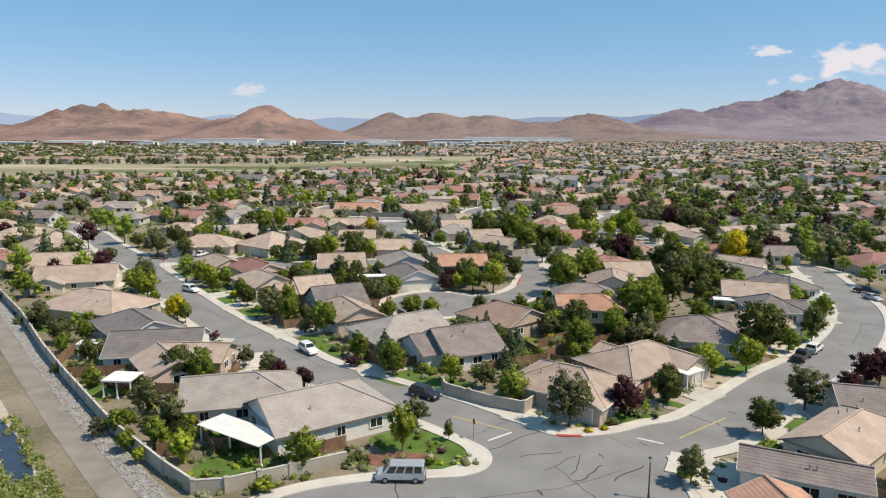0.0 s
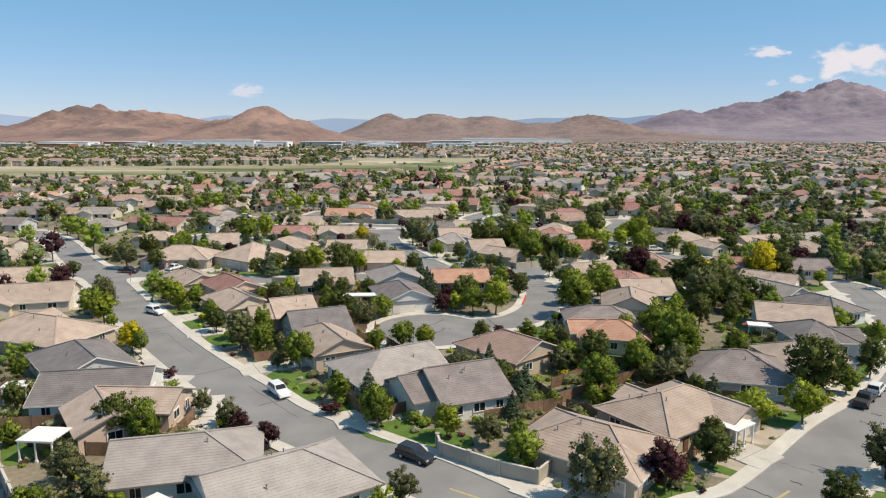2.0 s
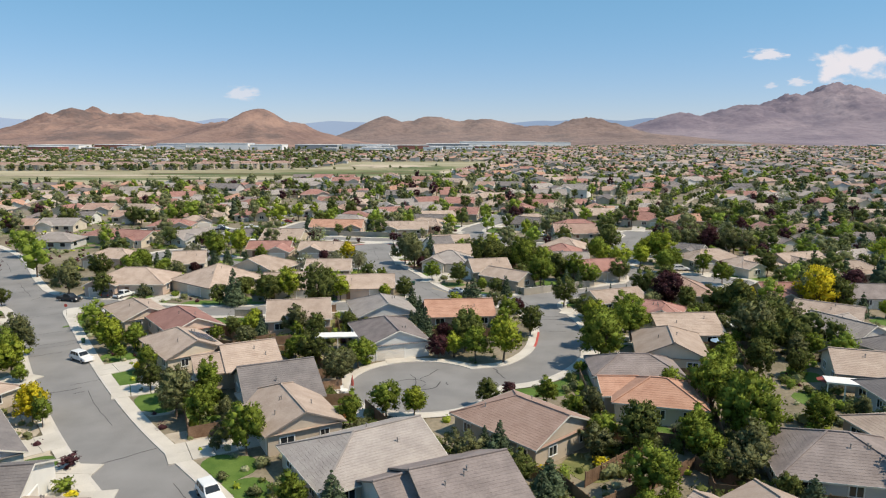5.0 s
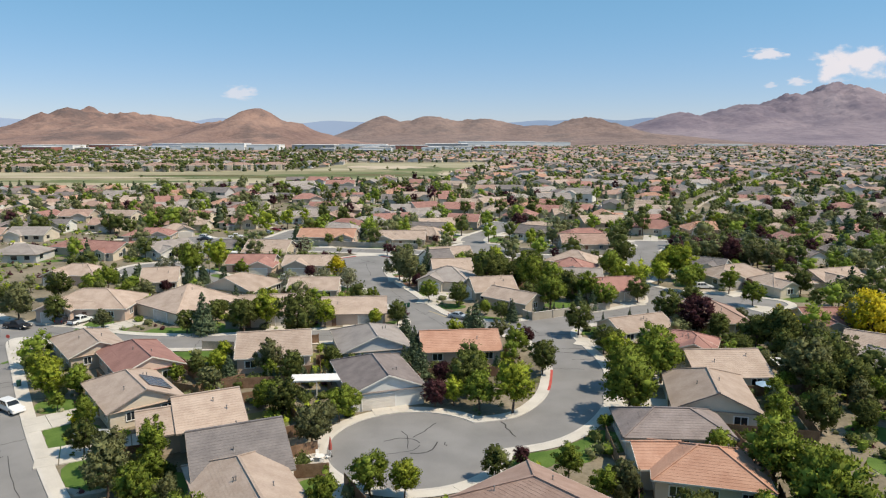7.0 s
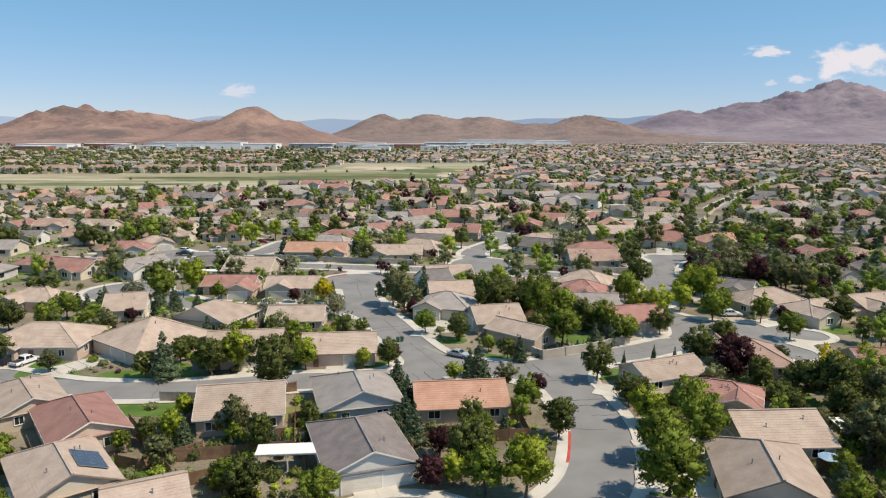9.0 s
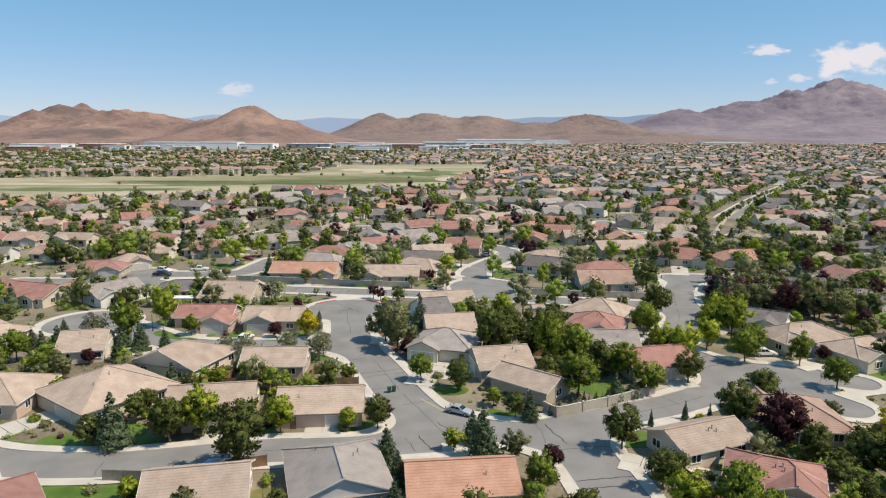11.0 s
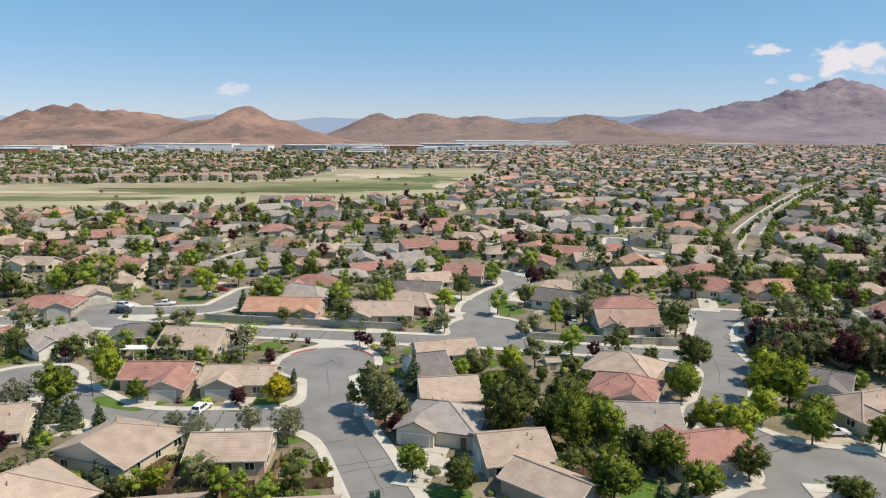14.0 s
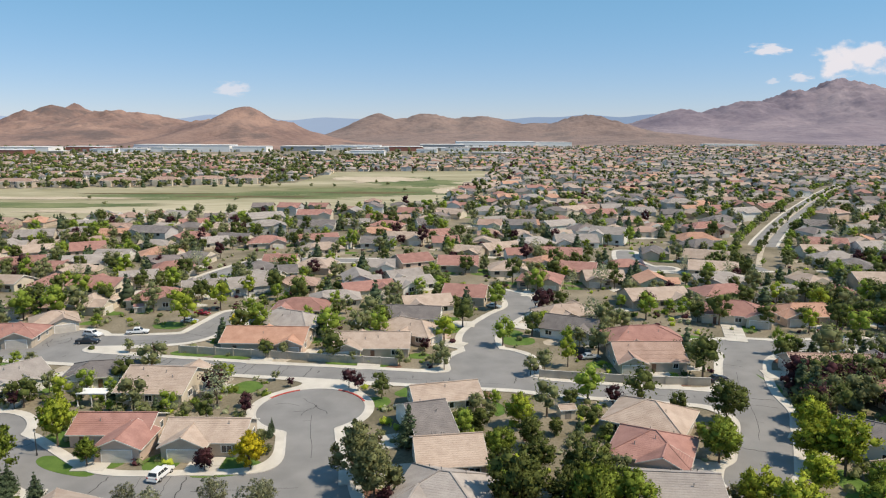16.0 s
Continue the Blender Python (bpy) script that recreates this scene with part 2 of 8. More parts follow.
class Shape:
    """Collects corners and faces for one mesh."""

    def __init__(self):
        self.v, self.f = [], []

    def face(self, *pts):
        k = len(self.v)
        self.v += [tuple(p) for p in pts]
        self.f.append(list(range(k, k + len(pts))))

    def box(self, x, y, z, sx, sy, sz, turn=0.0, taper=1.0):
        """A block whose underside centre is (x, y, z)."""
        c, s = math.cos(radians(turn)), math.sin(radians(turn))
        k = len(self.v)
        for dz, t in ((0, 1.0), (sz, taper)):
            for dx, dy in ((-1, -1), (1, -1), (1, 1), (-1, 1)):
                px, py = dx * sx / 2 * t, dy * sy / 2 * t
                self.v.append((x + px * c - py * s, y + px * s + py * c, z + dz))
        self.f += [[k + i for i in q] for q in ((3, 2, 1, 0), (4, 5, 6, 7), (0, 1, 5, 4), (1, 2, 6, 5), (2, 3, 7, 6), (3, 0, 4, 7))]

    def beam(self, p, q, wide, high):
        """A square bar from p to q."""
        p, q = Vector(p), Vector(q)
        d = (q - p).normalized()
        side = d.cross(Vector((0, 0, 1)))
        side = side.normalized() if side.length > 1e-4 else Vector((1, 0, 0))
        up = side.cross(d)
        k = len(self.v)
        for e in (p, q):
            for a, b in ((-1, -1), (1, -1), (1, 1), (-1, 1)):
                self.v.append(tuple(e + side * (a * wide / 2) + up * (b * high / 2)))
        self.f += [[k + i for i in r] for r in ((3, 2, 1, 0), (4, 5, 6, 7), (0, 1, 5, 4), (1, 2, 6, 5), (2, 3, 7, 6), (3, 0, 4, 7))]

    def tube(self, p, q, r1, r2, n=7):
        p, q = Vector(p), Vector(q)
        d = (q - p).normalized()
        a = d.orthogonal().normalized()
        b = d.cross(a)
        k = len(self.v)
        for e, r in ((p, r1), (q, r2)):
            for i in range(n):
                t = 2 * math.pi * i / n
                self.v.append(tuple(e + a * (r * math.cos(t)) + b * (r * math.sin(t))))
        for i in range(n):
            j = (i + 1) % n
            self.f.append([k + i, k + j, k + n + j, k + n + i])
        self.f += [[k + n - 1 - i for i in range(n)], [k + n + i for i in range(n)]]

    def blob(self, c, r, seed, sub=1, rough=0.35, flat=1.0):
        vs, fs = ICO[sub]
        k = len(self.v)
        for v in vs:
            q = r * (1 + rough * noise.noise(v * 1.7 + Vector((seed * 3.1, seed * 1.7, seed))))
            self.v.append((c[0] + v.x * q, c[1] + v.y * q, c[2] + v.z * q * flat))
        self.f += [[k + i for i in f] for f in fs]

    def prism(self, outline, lift):
        """An outline (corners, counter-clockwise from above) with thickness."""
        k, n = len(self.v), len(outline)
        self.v += [(x, y, z) for x, y, z in outline] + [(x, y, z + lift) for x, y, z in outline]
        self.f.append([k + n - 1 - i for i in range(n)])
        self.f.append([k + n + i for i in range(n)])
        for i in range(n):
            j = (i + 1) % n
            self.f.append([k + i, k + j, k + n + j, k + n + i])

    def weld(self):
        """Joins corners that fall together."""
        at, turn, v = {}, [], []
        for p in self.v:
            key = (round(p[0], 3), round(p[1], 3), round(p[2], 3))
            if key not in at:
                at[key] = len(v)
                v.append(p)
            turn.append(at[key])
        self.v = v
        faces = []
        for f in self.f:
            g = []
            for i in f:
                if turn[i] not in g:
                    g.append(turn[i])
            if len(g) > 2:
                faces.append(g)
        self.f = faces
        return self

    def mesh(self, name, material, soft=None):
        me = bpy.data.meshes.new(name)
        me.from_pydata(self.v, [], self.f)
        if soft:
            me.polygons.foreach_set("use_smooth", [True] * len(me.polygons))
            me.normals_split_custom_set_from_vertices(soft)
        me.materials.append(material)
        me.update()
        return me

    def thing(self, name, material, label="", category="", group="", kind=""):
        return tagged(new(name, self.mesh(name, material)), label, category, group, kind)


def part(name, shape, material, parent, label=""):
    ob = new(name, shape.mesh(name, material) if isinstance(shape, Shape) else shape)
    ob.parent = parent
    return tagged(ob, label)


def root(name, x, y, z, turn, label, category, group=""):
    ob = new(name)
    ob.matrix_basis = pose(x, y, z, 0, 0, turn)
    ob.empty_display_size = 0.5
    return tagged(ob, label, category, group)


# ---- ground and distance ----
def rim(n, radius):
    return [(radius * math.cos(2 * math.pi * i / n), radius * math.sin(2 * math.pi * i / n)) for i in range(n)]


gm = mat("valley_ground", (0.130, 0.115, 0.075), (0.300, 0.255, 0.190), 0.07, 22, 0.95, 0.3, bump_dist=0.2)
s = Shape()
s.face(*[(x, y, 0.0) for x, y in rim(96, 4900)])
s.thing("ground", gm, "pale tan gravel and dirt valley floor", "ground", kind="structure")

# meadow: straw and green sedge in long bands
meadow_mat = mat("meadow_grass", (0.20, 0.19, 0.095), (0.47, 0.42, 0.30), 0.011, 10, 0.95, 0.3, bump_dist=0.3)
nt = meadow_mat.node_tree
mp = nt.nodes.new("ShaderNodeMapping")
mp.inputs["Scale"].default_value = (0.28, 1.0, 1.0)
geo_ = [n for n in nt.nodes if n.type == "NEW_GEOMETRY"][0]
nt.links.new(geo_.outputs["Position"], mp.inputs["Vector"])
for n in nt.nodes:
    if n.type == "TEX_NOISE":
        nt.links.new(mp.outputs[0], n.inputs["Vector"])
MEADOW = [(-620, 640), (-393, 560), (-245, 545), (-165, 580), (-80, 612), (0, 648), (22, 735), (30, 812), (55, 900), (66, 1060), (-130, 1030), (-145, 850), (-270, 800), (-400, 775), (-640, 765)]
s = Shape()
s.face(*[(x, y, 0.05) for x, y in MEADOW])
s.thing("meadow", meadow_mat, "open wet meadow of straw and green sedge", "meadow", kind="structure")


SEDGE = mat("green_sedge", (0.085, 0.12, 0.042), (0.20, 0.215, 0.10), 0.02, 12, 0.95, 0.3, bump_dist=0.3)
RUSHES = mat("brown_rushes", (0.10, 0.07, 0.035), (0.17, 0.14, 0.06), 0.03, 12, 0.95, 0.3, bump_dist=0.3)
DUST = mat("bare_pale_dust", (0.42, 0.35, 0.26), (0.55, 0.47, 0.36), 0.03, 12, 0.95, 0.3, bump_dist=0.2)
for k, (mx, my, rx, ry, material, word) in enumerate((
        (-165, 712, 120, 26, SEDGE, "green sedge"), (-60, 755, 85, 36, SEDGE, "green sedge"), (-25, 870, 50, 60, SEDGE, "green sedge"), (-290, 640, 90, 16, SEDGE, "green sedge"),
        (-150, 706, 60, 7, RUSHES, "brown rushes"), (-60, 742, 45, 9, RUSHES, "brown rushes"), (-240, 730, 60, 5, RUSHES, "brown rushes"),
        (-200, 602, 70, 9, DUST, "bare pale dust"), (-330, 690, 90, 10, DUST, "bare pale dust"), (-60, 900, 50, 40, DUST, "bare pale dust"), (10, 765, 14, 30, DUST, "bare pale dust"))):
    s = Shape()
    ring = []
    for i in range(90):
        t = 2 * math.pi * i / 90
        q = 1 + 0.55 * noise.noise(Vector((2 * math.cos(t) + k, 2 * math.sin(t), k))) + 0.35 * noise.noise(Vector((9 * math.cos(t), 9 * math.sin(t), k)))
        ring.append((mx + rx * q * math.cos(t), my + ry * q * math.sin(t), 0.10 + 0.02 * k))
    s.face(*ring)
    s.thing("meadow", material, f"patch of {word} in the meadow", "meadow", kind="structure")


def inside(px, py, poly):
    hit, j = False, len(poly) - 1
    for i in range(len(poly)):
        (x1, y1), (x2, y2) = poly[i], poly[j]
        if (y1 > py) != (y2 > py) and px < (x2 - x1) * (py - y1) / (y2 - y1) + x1:
            hit = not hit
        j = i
    return hit


# hills: east ahead, height (m), half-widths across and along, slope power
def hill_height(x, y, bumps):
    z = 0.0
    for bx, by, h, wx, wy in bumps:
        q = ((x - bx) / wx) ** 2 + ((y - by) / wy) ** 2
        if q < 20:
            k = h * math.exp(-q ** 0.8)
            z = max(z, k) + 0.12 * min(z, k)
    return z


def hills(name, x0, x1, y0, y1, step, bumps, material, label, rough):
    nx, ny = int((x1 - x0) / step), int((y1 - y0) / step)
    s = Shape()
    for j in range(ny + 1):
        for i in range(nx + 1):
            x, y = x0 + i * step, y0 + j * step
            z = hill_height(x, y, bumps)
            if z > 0.5:
                p = Vector((x, y, 0)) / 260.0
                ridges = 1 - abs(noise.fractal(p, 0.9, 2.1, 5)) * 1.4
                gully = 1 - abs(noise.fractal(p * 2.6 + Vector((5, 3, 1)), 0.8, 2.1, 4)) * 1.6
                crag = abs(noise.noise(p * 9.0)) + 0.5 * abs(noise.noise(p * 21.0))
                z *= 1 + rough * (ridges - 0.75) + 0.6 * rough * (gully - 0.7) + 0.07 * rough * (crag - 0.35)
            s.v.append((x, y, z - 1.0))
    for j in range(ny):
        for i in range(nx):
            k = j * (nx + 1) + i
            s.f.append([k, k + 1, k + nx + 2, k + nx + 1])
    ob = s.thing(name, material, label, "hill", kind="structure")
    for p in ob.data.polygons:
        p.use_smooth = True
    return ob


def scrub_slopes(m, dark, amount, scale):
    """Dark rock and brush in broken patches over a slope's colours."""
    n, l = m.node_tree.nodes, m.node_tree.links
    bs = n["Principled BSDF"]
    geo = [q for q in n if q.type == "NEW_GEOMETRY"][0]
    tex, ramp, mix = n.new("ShaderNodeTexNoise"), n.new("ShaderNodeValToRGB"), n.new("ShaderNodeMixRGB")
    tex.inputs["Scale"].default_value, tex.inputs["Detail"].default_value, tex.inputs["Roughness"].default_value = scale, 9, 0.68
    l.new(geo.outputs["Position"], tex.inputs["Vector"])
    ramp.color_ramp.elements[0].position, ramp.color_ramp.elements[1].position = 0.5, 0.62
    ramp.color_ramp.elements[0].color, ramp.color_ramp.elements[1].color = (0, 0, 0, 1), (amount, amount, amount, 1)
    l.new(tex.outputs["Fac"], ramp.inputs[0])
    l.new(ramp.outputs[0], mix.inputs[0])
    l.new(bs.inputs["Base Color"].links[0].from_socket, mix.inputs[1])
    mix.inputs[2].default_value = (*dark, 1)
    l.new(mix.outputs[0], bs.inputs["Base Color"])
    return m


HILL = scrub_slopes(mat("red_brown_scrub", (0.165, 0.108, 0.098), (0.325, 0.215, 0.175), 0.0055, 11, 0.95, 0.5, bump_dist=9.0), (0.105, 0.085, 0.085), 0.75, 0.006)
HILL2 = scrub_slopes(mat("grey_brown_scrub", (0.155, 0.115, 0.108), (0.32, 0.235, 0.205), 0.005, 11, 0.95, 0.5, bump_dist=9.0), (0.115, 0.095, 0.095), 0.7, 0.005)
# both rock tones and the dark patches carry distance haze as a mauve tint
MOUNT = scrub_slopes(mat("haze_tinted_rock", (0.172, 0.142, 0.178), (0.300, 0.250, 0.278), 0.003, 11, 0.95, 0.4, bump_dist=14.0), (0.140, 0.122, 0.165), 0.5, 0.0035)
hills("hill_west", -2900, -60, 1900, 3700, 15, [
    (-1640, 3200, 156, 220, 400), (-1300, 3000, 118, 241, 350), (-625, 2450, 120, 205, 240), (-839, 2850, 92, 268, 330),
    (-2252, 3300, 70, 411, 400), (-1232, 3100, 95, 428, 400), (-1180, 2560, 55, 330, 230), (-1700, 2700, 46, 420, 260)], HILL, "bare red-brown desert hills above the town", 0.22)
hills("hill_middle", -700, 1500, 2300, 3800, 16, [
    (-286, 3400, 110, 190, 300), (-52, 3400, 109, 338, 300), (170, 3400, 101, 327, 300), (670, 3250, 120, 262, 260), (435, 3300, 81, 260, 260),
    (820, 2900, 46, 330, 240), (60, 2900, 36, 420, 240)], HILL2, "low bare grey-brown hills behind the town", 0.17)
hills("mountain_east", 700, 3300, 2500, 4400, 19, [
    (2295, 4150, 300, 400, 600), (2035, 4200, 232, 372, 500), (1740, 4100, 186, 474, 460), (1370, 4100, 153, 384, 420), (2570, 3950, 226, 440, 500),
    (2480, 3350, 160, 500, 400), (1900, 3400, 80, 560, 360)], MOUNT, "broad mountain beyond the valley, haze painted in as mauve-grey", 0.11)
# far range: distance haze put into the colour as pale blue that glows
back_mat = bpy.data.materials.new("painted_blue_haze")
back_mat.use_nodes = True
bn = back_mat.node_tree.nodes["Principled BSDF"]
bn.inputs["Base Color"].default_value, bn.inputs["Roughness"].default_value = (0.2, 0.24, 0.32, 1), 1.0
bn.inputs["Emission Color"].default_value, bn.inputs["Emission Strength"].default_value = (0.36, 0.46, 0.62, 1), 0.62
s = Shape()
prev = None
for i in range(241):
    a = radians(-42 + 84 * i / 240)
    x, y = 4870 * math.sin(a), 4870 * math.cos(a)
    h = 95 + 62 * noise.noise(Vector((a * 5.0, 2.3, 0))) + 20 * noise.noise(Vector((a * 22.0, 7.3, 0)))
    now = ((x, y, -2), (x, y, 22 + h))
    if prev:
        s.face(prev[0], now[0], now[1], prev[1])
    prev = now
s.thing("backdrop", back_mat, "mountain range on the skyline, haze painted in as glowing faint blue", "mountains", kind="structure")

# clouds: thin far-off vapour, torn at the edges, part of the plain sky behind all else
def cloud_mat(seed, dense):
    m = bpy.data.materials.new("glowing_white_vapour")
    m.use_nodes = True
    n, l = m.node_tree.nodes, m.node_tree.links
    out = n["Material Output"]
    n.remove(n["Principled BSDF"])
    tc, sub, ln = n.new("ShaderNodeTexCoord"), n.new("ShaderNodeVectorMath"), n.new("ShaderNodeVectorMath")
    sub.operation, ln.operation = "SUBTRACT", "LENGTH"
    sub.inputs[1].default_value = (0.5, 0.5, 0.42)
    l.new(tc.outputs["Generated"], sub.inputs[0])
    l.new(sub.outputs[0], ln.inputs[0])
    shift, tex = n.new("ShaderNodeVectorMath"), n.new("ShaderNodeTexNoise")
    shift.operation = "ADD"
    shift.inputs[1].default_value = (seed * 3.7, seed * 1.3, seed * 2.1)
    l.new(tc.outputs["Generated"], shift.inputs[0])
    l.new(shift.outputs[0], tex.inputs["Vector"])
    tex.inputs["Scale"].default_value, tex.inputs["Detail"].default_value, tex.inputs["Roughness"].default_value = 3.4, 7, 0.55
    a, b = n.new("ShaderNodeMath"), n.new("ShaderNodeMapRange")
    a.operation = "MULTIPLY_ADD"
    a.inputs[1].default_value = -1.05
    l.new(ln.outputs["Value"], a.inputs[0])
    l.new(tex.outputs["Fac"], a.inputs[2])
    b.interpolation_type = "SMOOTHSTEP"
    b.inputs["From Min"].default_value, b.inputs["From Max"].default_value, b.inputs["To Max"].default_value = 0.03, 0.30, dense
    l.new(a.outputs[0], b.inputs["Value"])
    # sunlit white put in as the flat card's own glow
    em, clear, mix = n.new("ShaderNodeEmission"), n.new("ShaderNodeBsdfTransparent"), n.new("ShaderNodeMixShader")
    em.inputs[0].default_value, em.inputs[1].default_value = (0.90, 0.86, 0.90, 1), 0.92
    l.new(b.outputs[0], mix.inputs[0])
    l.new(clear.outputs[0], mix.inputs[1])
    l.new(em.outputs[0], mix.inputs[2])
    l.new(mix.outputs[0], out.inputs["Surface"])
    return m


def cloud(x, y, z, wide, high, seed, dense):
    s = Shape()
    s.face((x - wide / 2, y, z), (x + wide / 2, y, z), (x + wide / 2, y + 4, z + high), (x - wide / 2, y + 4, z + high))
    ob = s.thing("cloud", cloud_mat(seed, dense), "small soft white cloud in the far sky", "cloud", kind="structure")
    ob.visible_shadow = False


cloud(2600, 4780, 330, 430, 340, 3.1, 0.97)
cloud(2800, 4785, 345, 520, 400, 7.4, 0.97)
cloud(2140, 4770, 505, 320, 130, 5.2, 0.85)
cloud(2370, 4790, 340, 200, 110, 9.3, 0.7)
cloud(2190, 4775, 335, 120, 70, 2.6, 0.5)
cloud(-1350, 4780, 225, 300, 170, 11.8, 0.6)

# ---- streets ----
STREETS = []


def smooth_line(pts, step=2.0):
    """A smooth line through the points, as steps of about that length."""
    p = [Vector((x, y, 0)) for x, y in pts]
    out = []
    for i in range(len(p) - 1):
        a, b, c, d = p[max(i - 1, 0)], p[i], p[i + 1], p[min(i + 2, len(p) - 1)]
        k = max(1, int((c - b).length / step))
        for j in range(k):
            t = j / k
            out.append(0.5 * (2 * b + (c - a) * t + (2 * a - 5 * b + 4 * c - d) * t * t + (3 * b - a - 3 * c + d) * t ** 3))
    out.append(p[-1])
    return out


def street(width, pts, bulb=0.0):
    STREETS.append((width / 2, smooth_line(pts), bulb))


def normal_at(line, i):
    d = line[min(i + 1, len(line) - 1)] - line[max(i - 1, 0)]
    d.normalize()
    return Vector((-d.y, d.x, 0))


def on_street(x, y, skip=-1, margin=0.0):
    for k, (hw, line, bulb) in enumerate(STREETS):
        if k == skip:
            continue
        r = hw + margin
        for q in line:
            if abs(q.x - x) < r and abs(q.y - y) < r and (q.x - x) ** 2 + (q.y - y) ** 2 < r * r:
                return True
        if bulb and (line[-1].x - x) ** 2 + (line[-1].y - y) ** 2 < (bulb + margin) ** 2:
            return True
    return False


def street_gap(x, y):
    """Distance from a street's edge, and the nearest point of its middle line."""
    best, where = 1e9, None
    for hw, line, bulb in STREETS:
        for q in line:
            d = math.hypot(q.x - x, q.y - y) - hw
            if d < best:
                best, where = d, q
    return best, where


# width, then the middle line
street(8.4, [(-157, 279), (-134, 255), (-111, 223), (-90, 196), (-78, 179), (-60, 153), (-44, 132), (-29, 115), (-21, 106), (-4, 93), (2, 88), (7, 83), (11, 78), (13, 74), (15, 68)])
street(8.4, [(13, 74), (21, 78), (28, 82), (33, 84), (40, 90), (52, 102), (64, 112), (77, 126), (88, 143), (94, 159), (103, 191)])
street(7.6, [(-99, 205), (-81, 202), (-67, 197), (-58, 195), (-44, 195), (-25, 199), (-11, 200), (-0, 204), (5, 207), (13, 205), (19, 205), (27, 210), (33, 213), (42, 217), (53, 224)])
street(8.5, [(1, 205), (-1, 210), (-6, 221), (-12, 237), (-18, 251), (-21.3, 267), (-23.5, 279.5)], bulb=10.5)
street(8.0, [(-20, 250), (-38, 249), (-51, 249), (-59, 252), (-67, 258), (-75, 264), (-84, 267)], bulb=10.5)
street(7.2, [(-130, 313), (-103, 312.5), (-85, 310), (-64, 306.3), (-40, 302), (-23, 299.6), (7, 295), (18, 293.5), (28, 290.5), (46, 287), (56, 285), (64, 280)])
street(8.5, [(70, 215), (51, 247), (55, 256), (62, 271), (66, 285), (69, 296), (74, 308), (81, 319)])
street(8.0, [(75, 320), (81, 319), (95, 320), (117, 322)])
street(8.5, [(15, 382), (26, 372), (27, 358), (20, 346), (13, 331), (12, 320), (14, 307)], bulb=10)
street(8.5, [(-59, 349), (-61, 338), (-64, 327), (-75, 324), (-96, 323)], bulb=10)
street(11.0, [(128, 418), (146, 455), (170, 498), (234, 599), (346, 761), (401, 831)])
street(8.5, [(21, 205), (24, 185), (23, 174), (20, 164), (14, 156), (6, 153), (-3, 150)], bulb=11)
street(8.0, [(57, 230), (65, 233), (72, 231), (79, 227)])
street(8.0, [(-85, 394), (-79, 416), (-68, 434), (-37, 434), (-17, 434)])
street(8.0, [(91, 418), (85, 418), (81, 435), (85, 455)])
street(8.4, [(20, 74), (12, 70), (3, 67.8), (-7, 66.8), (-15, 64), (-20, 58), (-21, 50)])
street(8.4, [(19, 74), (22, 62), (24, 50), (24, 40)])


# one asphalt sheet with rounded corners where streets meet, kerbs stepped up beside it
KERB_H, KERB_W, WALK_W, CELL = 0.14, 0.4, 1.5, 0.8
GX, GY = np.arange(-178, 132, CELL), np.arange(36, 474, CELL)


def street_field():
    """Distance from the edge of the asphalt, negative on it."""
    total = np.full((len(GY), len(GX)), 60.0)
    for hw, line, bulb in STREETS:
        own = np.full_like(total, 60.0)
        spans = list(zip(line, line[1:], [hw] * len(line)))
        if bulb:
            spans.append((line[-1], line[-1] + Vector((0.01, 0, 0)), bulb))
        for a, b, r in spans:
            reach = r + 9
            i0, i1 = np.searchsorted(GX, (min(a.x, b.x) - reach, max(a.x, b.x) + reach))
            j0, j1 = np.searchsorted(GY, (min(a.y, b.y) - reach, max(a.y, b.y) + reach))
            if i1 <= i0 or j1 <= j0:
                continue
            px, py = np.meshgrid(GX[i0:i1], GY[j0:j1])
            dx, dy = b.x - a.x, b.y - a.y
            t = np.clip(((px - a.x) * dx + (py - a.y) * dy) / (dx * dx + dy * dy + 1e-9), 0, 1)
            d = np.hypot(px - a.x - t * dx, py - a.y - t * dy) - r
            own[j0:j1, i0:i1] = np.minimum(own[j0:j1, i0:i1], d)
        k = 7.0
        h = np.clip(0.5 + 0.5 * (own - total) / k, 0, 1)
        total = own * (1 - h) + total * h - k * h * (1 - h)
    return total


def cut(poly, level, keep_below):
    """The piece of a cell (x, y, d) below or above a level of d."""
    out = []
    for p, q in zip(poly, poly[1:] + poly[:1]):
        pin, qin = (p[2] <= level) == keep_below, (q[2] <= level) == keep_below
        if pin:
            out.append(p)
        if pin != qin:
            t = (level - p[2]) / (q[2] - p[2])
            out.append((p[0] + t * (q[0] - p[0]), p[1] + t * (q[1] - p[1]), level))
    return out


